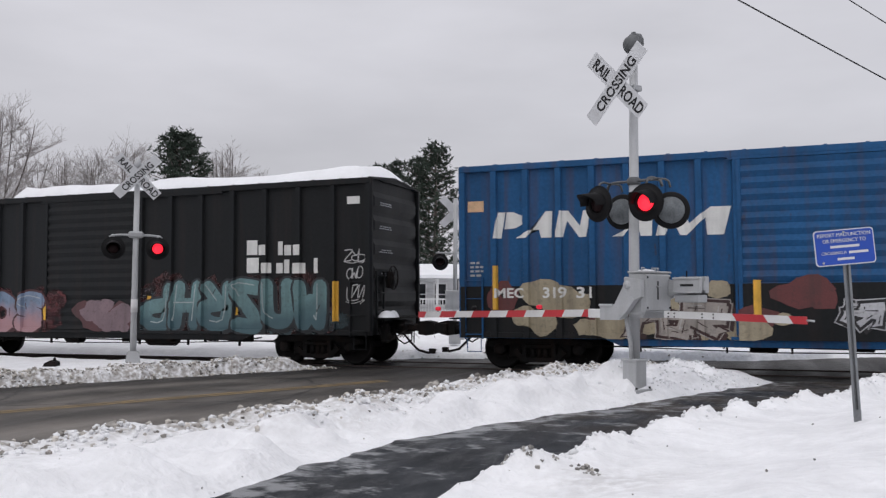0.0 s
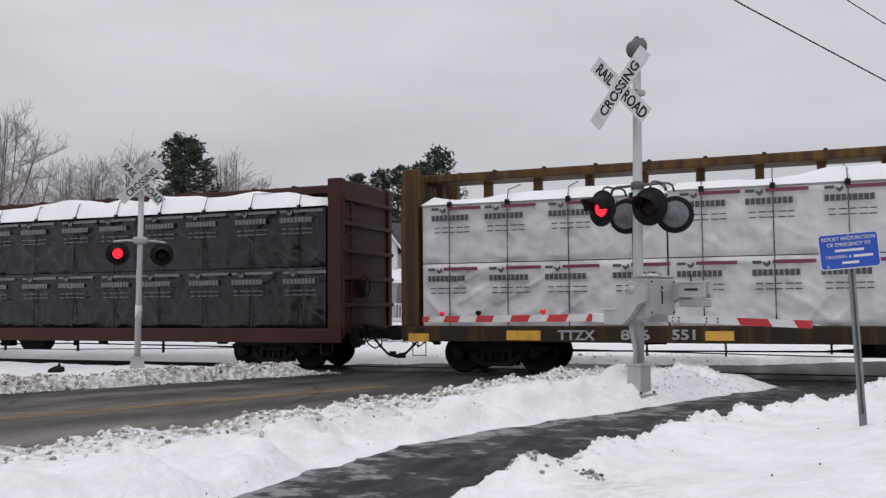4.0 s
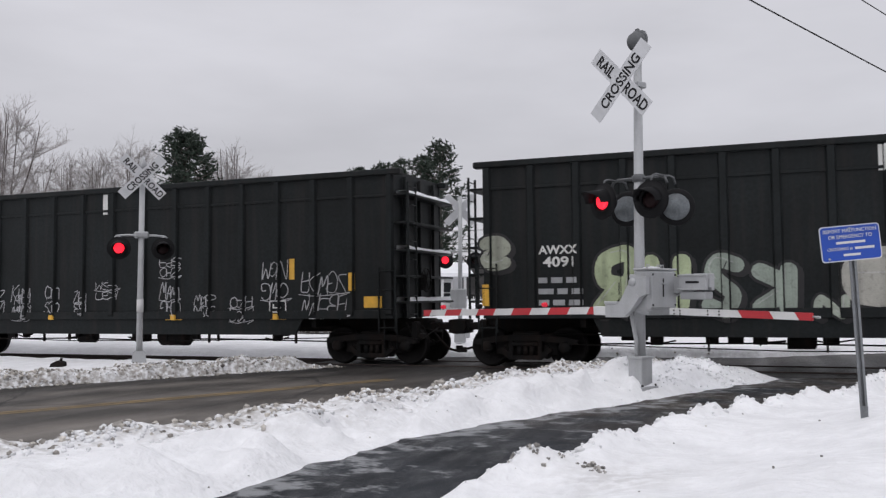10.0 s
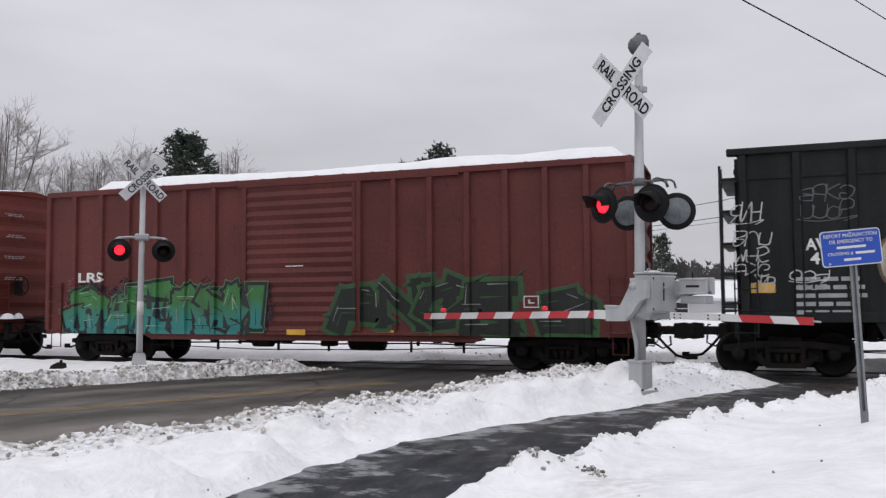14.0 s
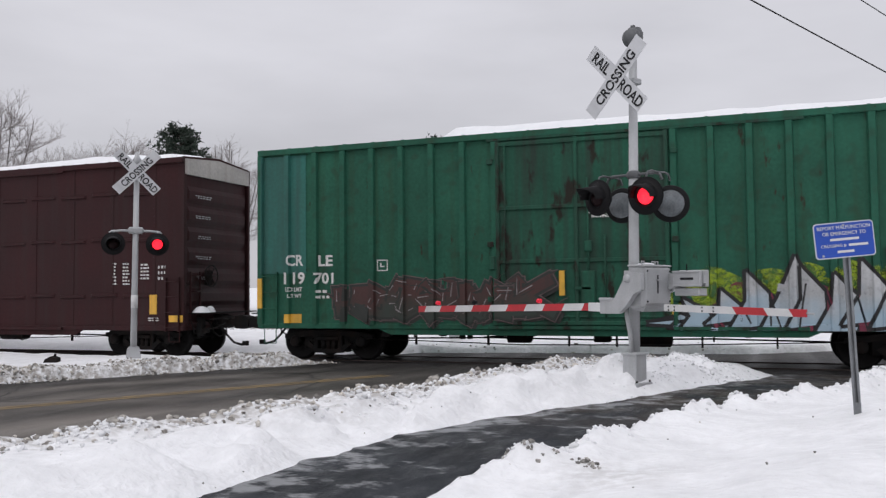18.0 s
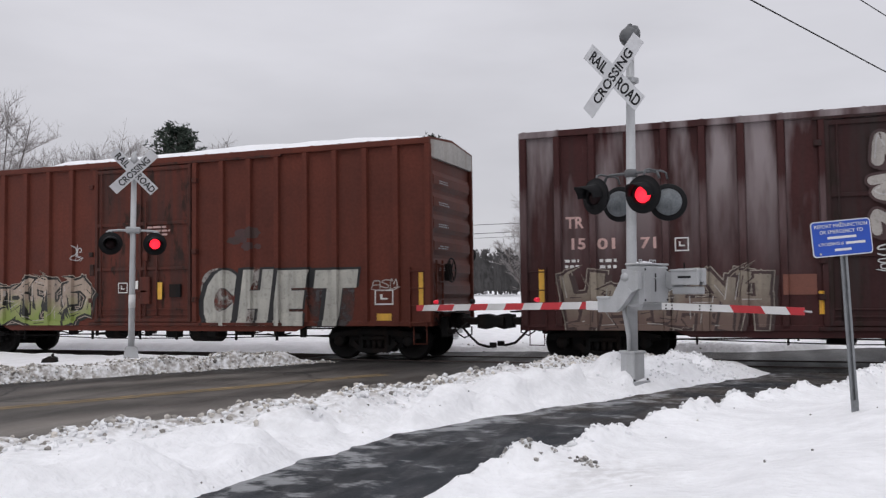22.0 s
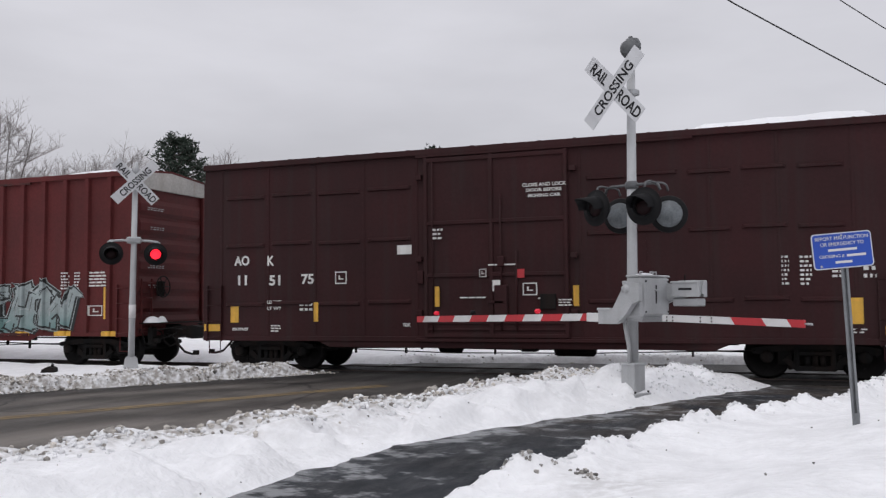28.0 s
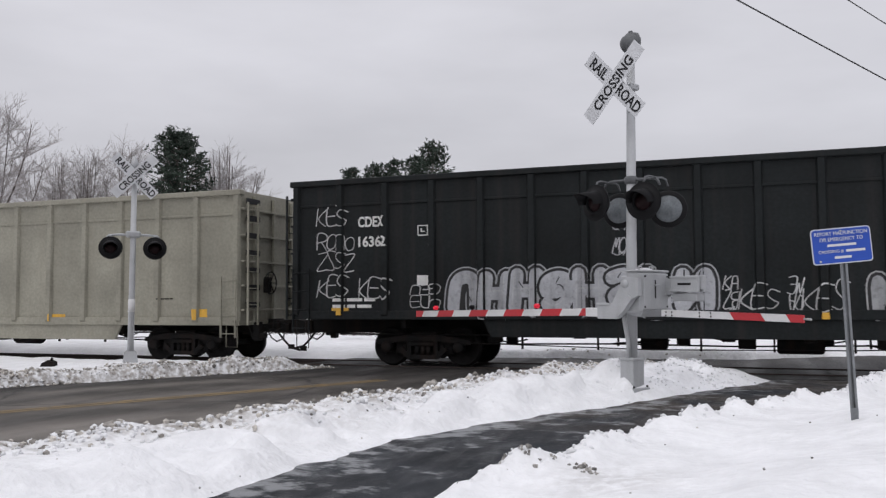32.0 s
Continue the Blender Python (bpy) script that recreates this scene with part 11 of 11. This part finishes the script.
# ---- clods of ploughed snow ----
def toned(m, low, high):
    """Gives every lump of a joined heap a tone of its own."""
    n, l = m.node_tree.nodes, m.node_tree.links
    geo = n.new("ShaderNodeNewGeometry")
    k = n.new("ShaderNodeMapRange")
    k.inputs[3].default_value, k.inputs[4].default_value = low, high
    l.new(geo.outputs["Random Per Island"], k.inputs[0])
    sc = n.new("ShaderNodeVectorMath")
    sc.operation = "SCALE"
    b = n["Principled BSDF"]
    l.new(b.inputs["Base Color"].links[0].from_socket, sc.inputs[0])
    l.new(k.outputs[0], sc.inputs["Scale"])
    l.new(sc.outputs[0], b.inputs["Base Color"])


def clods():
    rng = np.random.default_rng(11)
    n = 330000
    px, py = rng.uniform(-17.5, 3.2, n), rng.uniform(4.5, 24.5, n)
    road, path = outside(px, py, ROAD), outside(px, py, PATH)
    patchy = 0.25 + 0.75 * smooth(hills(px, py, 0.5, 41), 0.3, 0.7)
    chance = 0.75 * smooth(road, -0.12, 0.1) * (1 - smooth(road, 0.45, 1.5)) ** 1.3 * patchy + 0.6 * np.exp(-((px + 1.45) / 0.9) ** 2 - ((py - 14.6) / 2.4) ** 2) * (path > 0.15) * patchy + 0.6 * np.exp(-((path - 0.26) / 0.16) ** 2) * (path > 0.05) * (px > -2.2 + 0.42 * (py - 6)) + 0.0004 * (road > 0.3) * (path > 0.2)
    chance *= (np.abs(py - TRACK_Y) > 1.3) & ((px < -1.0) | (py < 17.2)) & (path > 0.02) & ((py < 21) | (rng.random(n) < 0.04))
    keep = rng.random(n) < chance * 0.75
    px, py, far = px[keep], py[keep], road[keep]
    pz, dirt = snow_height(px, py)
    pz = np.maximum(pz, GRADE * px - 0.03)
    base = np.array([(0, 0, 1), (0, 0, -1)] + [(math.cos(a) * math.cos(e), math.sin(a) * math.cos(e), math.sin(e)) for e in (-0.55, 0.45) for a in [k * 1.0472 + e for k in range(6)]])
    faces = [(1, 2 + (k + 1) % 6, 2 + k) for k in range(6)] + [(0, 8 + k, 8 + (k + 1) % 6) for k in range(6)]
    faces += [(2 + k, 2 + (k + 1) % 6, 8 + (k + 1) % 6, 8 + k) for k in range(6)]
    white, brown = Shape(), Shape()
    for x, y, z, f in zip(px, py, pz, far):
        r = float(np.clip(rng.lognormal(-3.95, 0.45), 0.009, 0.05)) * (0.65 if f > 1.2 else 1.0)
        r = min(r, 0.036) if rng.random() < 0.85 else min(r * rng.uniform(1.0, 1.4), 0.052)
        v = base * rng.uniform(0.6, 1.35, (14, 1)) * r * np.array([1, 1, 0.85]) + np.array([x, y, z + r * 0.3])
        if x > -2.6 + 0.42 * (y - 6) and y < 12:
            r = min(r * rng.uniform(0.9, 1.7), 0.04)
            v = base * rng.uniform(0.75, 1.2, (14, 1)) * r * np.array([1, 1, 0.8]) + np.array([x, y, z + r * 0.05])
        (brown if rng.random() < ((0.8 if x < -9.5 else 0.62) * math.exp(-max(f - 0.6, 0) / 0.3)) else white).add([tuple(p) for p in v], faces)
    m = mat("ploughed_snow_lumps", (0.88, 0.885, 0.90), 0.8, 0, 0.04, 6, 0.3, 40)
    d = mat("gritty_shaded_snow_lumps", (0.43, 0.405, 0.37), 0.9, 0, 0.3, 9, 0.8, 60)
    # dark tones: grit, and shade between the lumps put into their colour
    toned(d, 0.45, 1.6)
    toned(m, 0.82, 1.04)
    lumps = white.mesh("snow_clods", m)
    lumps.polygons.foreach_set("use_smooth", np.ones(len(lumps.polygons), bool))
    tagged(new("snow_clods", lumps), "lumps of ploughed white snow along the banks", "snow", kind="stuff")
    tagged(new("snow_clods", brown.mesh("snow_clods", d)), "gritty brown snow lumps beside the road, some toned as shade", "snow", kind="stuff")
    grit = Shape()
    for _ in range(75):
        x, y = rng.normal(-2.6, 1.5), rng.uniform(5.0, 9.5)
        p, q = np.array([x]), np.array([y])
        if outside(p, q, PATH)[0] > 0.25 and outside(p, q, ROAD)[0] > 0.3:
            r = rng.uniform(0.004, 0.010)
            grit.add([tuple(c) for c in base * rng.uniform(0.6, 1.3, (14, 1)) * r + np.array([x, y, snow_height(p, q)[0][0] + r * 0.4])], faces)
    for x, y, r in ((-1.70, 5.66, 0.026), (-1.50, 5.68, 0.032), (-1.38, 5.82, 0.020), (-1.20, 5.80, 0.030), (-1.15, 5.74, 0.034), (-1.10, 5.66, 0.026)):
        for _ in range(9):
            p, q = np.array([x + rng.normal(0, r)]), np.array([y + rng.normal(0, r)])
            k = r * rng.uniform(0.25, 0.6)
            grit.add([tuple(c) for c in base * rng.uniform(0.6, 1.4, (14, 1)) * k + np.array([p[0], q[0], snow_height(p, q)[0][0] + k * 0.1])], faces)
    g = mat("dark_wet_grit", (0.24, 0.23, 0.215), 0.8, 0, 0.4, 20, 0.5, 90)
    toned(g, 0.5, 2.2)
    tagged(new("road_grit", grit.mesh("road_grit", g)), "dark grit and dirty crumbs lying on the snow bank", "grit", kind="stuff")


clods()


# ---- what moves ----
RUN = [(0, 0.00), (2, 20.64), (4, 41.23), (6, 61.88), (8, 82.70), (10, 103.63), (12, 124.61), (14, 145.76), (16, 167.20), (18, 188.74), (20, 210.16), (22, 231.52), (24, 252.88), (26, 274.17), (28, 295.31), (30, 316.39), (32, 337.52)]


def travelled(t):
    """Metres that the train has gone at t seconds."""
    for (t0, s0), (t1, s1) in zip(RUN, RUN[1:]):
        if t <= t1:
            return s0 + (s1 - s0) * (t - t0) / (t1 - t0)
    return RUN[-1][1]


def motions():
    for car, mid, wheels in CARS:
        walk(car, [(t, pose(mid + s, TRACK_Y, GRADE * (mid + s), 0, TILT, 0)) for t, s in RUN])
        seen = [f / FPS for f in range(0, 32 * FPS + 1) if -24 < mid + travelled(f / FPS) < 14]
        if not seen:
            continue
        for wheel, x in wheels:
            rows = [(t, pose(x, 0, 0.457, 0, math.degrees(travelled(t) / 0.43), 0)) for t in seen]
            if rows[0][0] > 0:
                rows.insert(0, (0.0, rows[0][1]))
            if rows[-1][0] < 32:
                rows.append((32.0, rows[-1][1]))
            walk(wheel, rows)
    # the lamps flash in turn: each roundel turns its glowing face to the front and away
    for roundel, phase, until in LAMPS:
        angle, rows, t = (180.0 if phase == 0 else 0.0), [], 0.05
        rows.append((0.0, pose(0, 0, 0, 0, 0, angle)))
        flip = 0
        while t < min(until, 31.8):
            if t - 0.05 > rows[-1][0]:
                rows.append((t - 0.05, pose(0, 0, 0, 0, 0, angle)))
            for k in (1, 2, 3):
                rows.append((t - 0.05 + k / FPS, pose(0, 0, 0, 0, 0, angle + 60 * k)))
            angle += 180
            t += 0.64 if flip % 2 == 0 else 0.585
            flip += 1
        if angle % 360 == 0:               # goes out when the warning ends
            t = until - 0.1
            rows.append((max(t, rows[-1][0] + 1 / FPS), pose(0, 0, 0, 0, 0, angle)))
            for k in (1, 2, 3):
                rows.append((rows[-1][0] + 1 / FPS, pose(0, 0, 0, 0, 0, angle + 60 * k)))
            angle += 180
        if rows[-1][0] < 32.0:
            rows.append((32.0, pose(0, 0, 0, 0, 0, angle)))
        walk(roundel, rows)


motions()
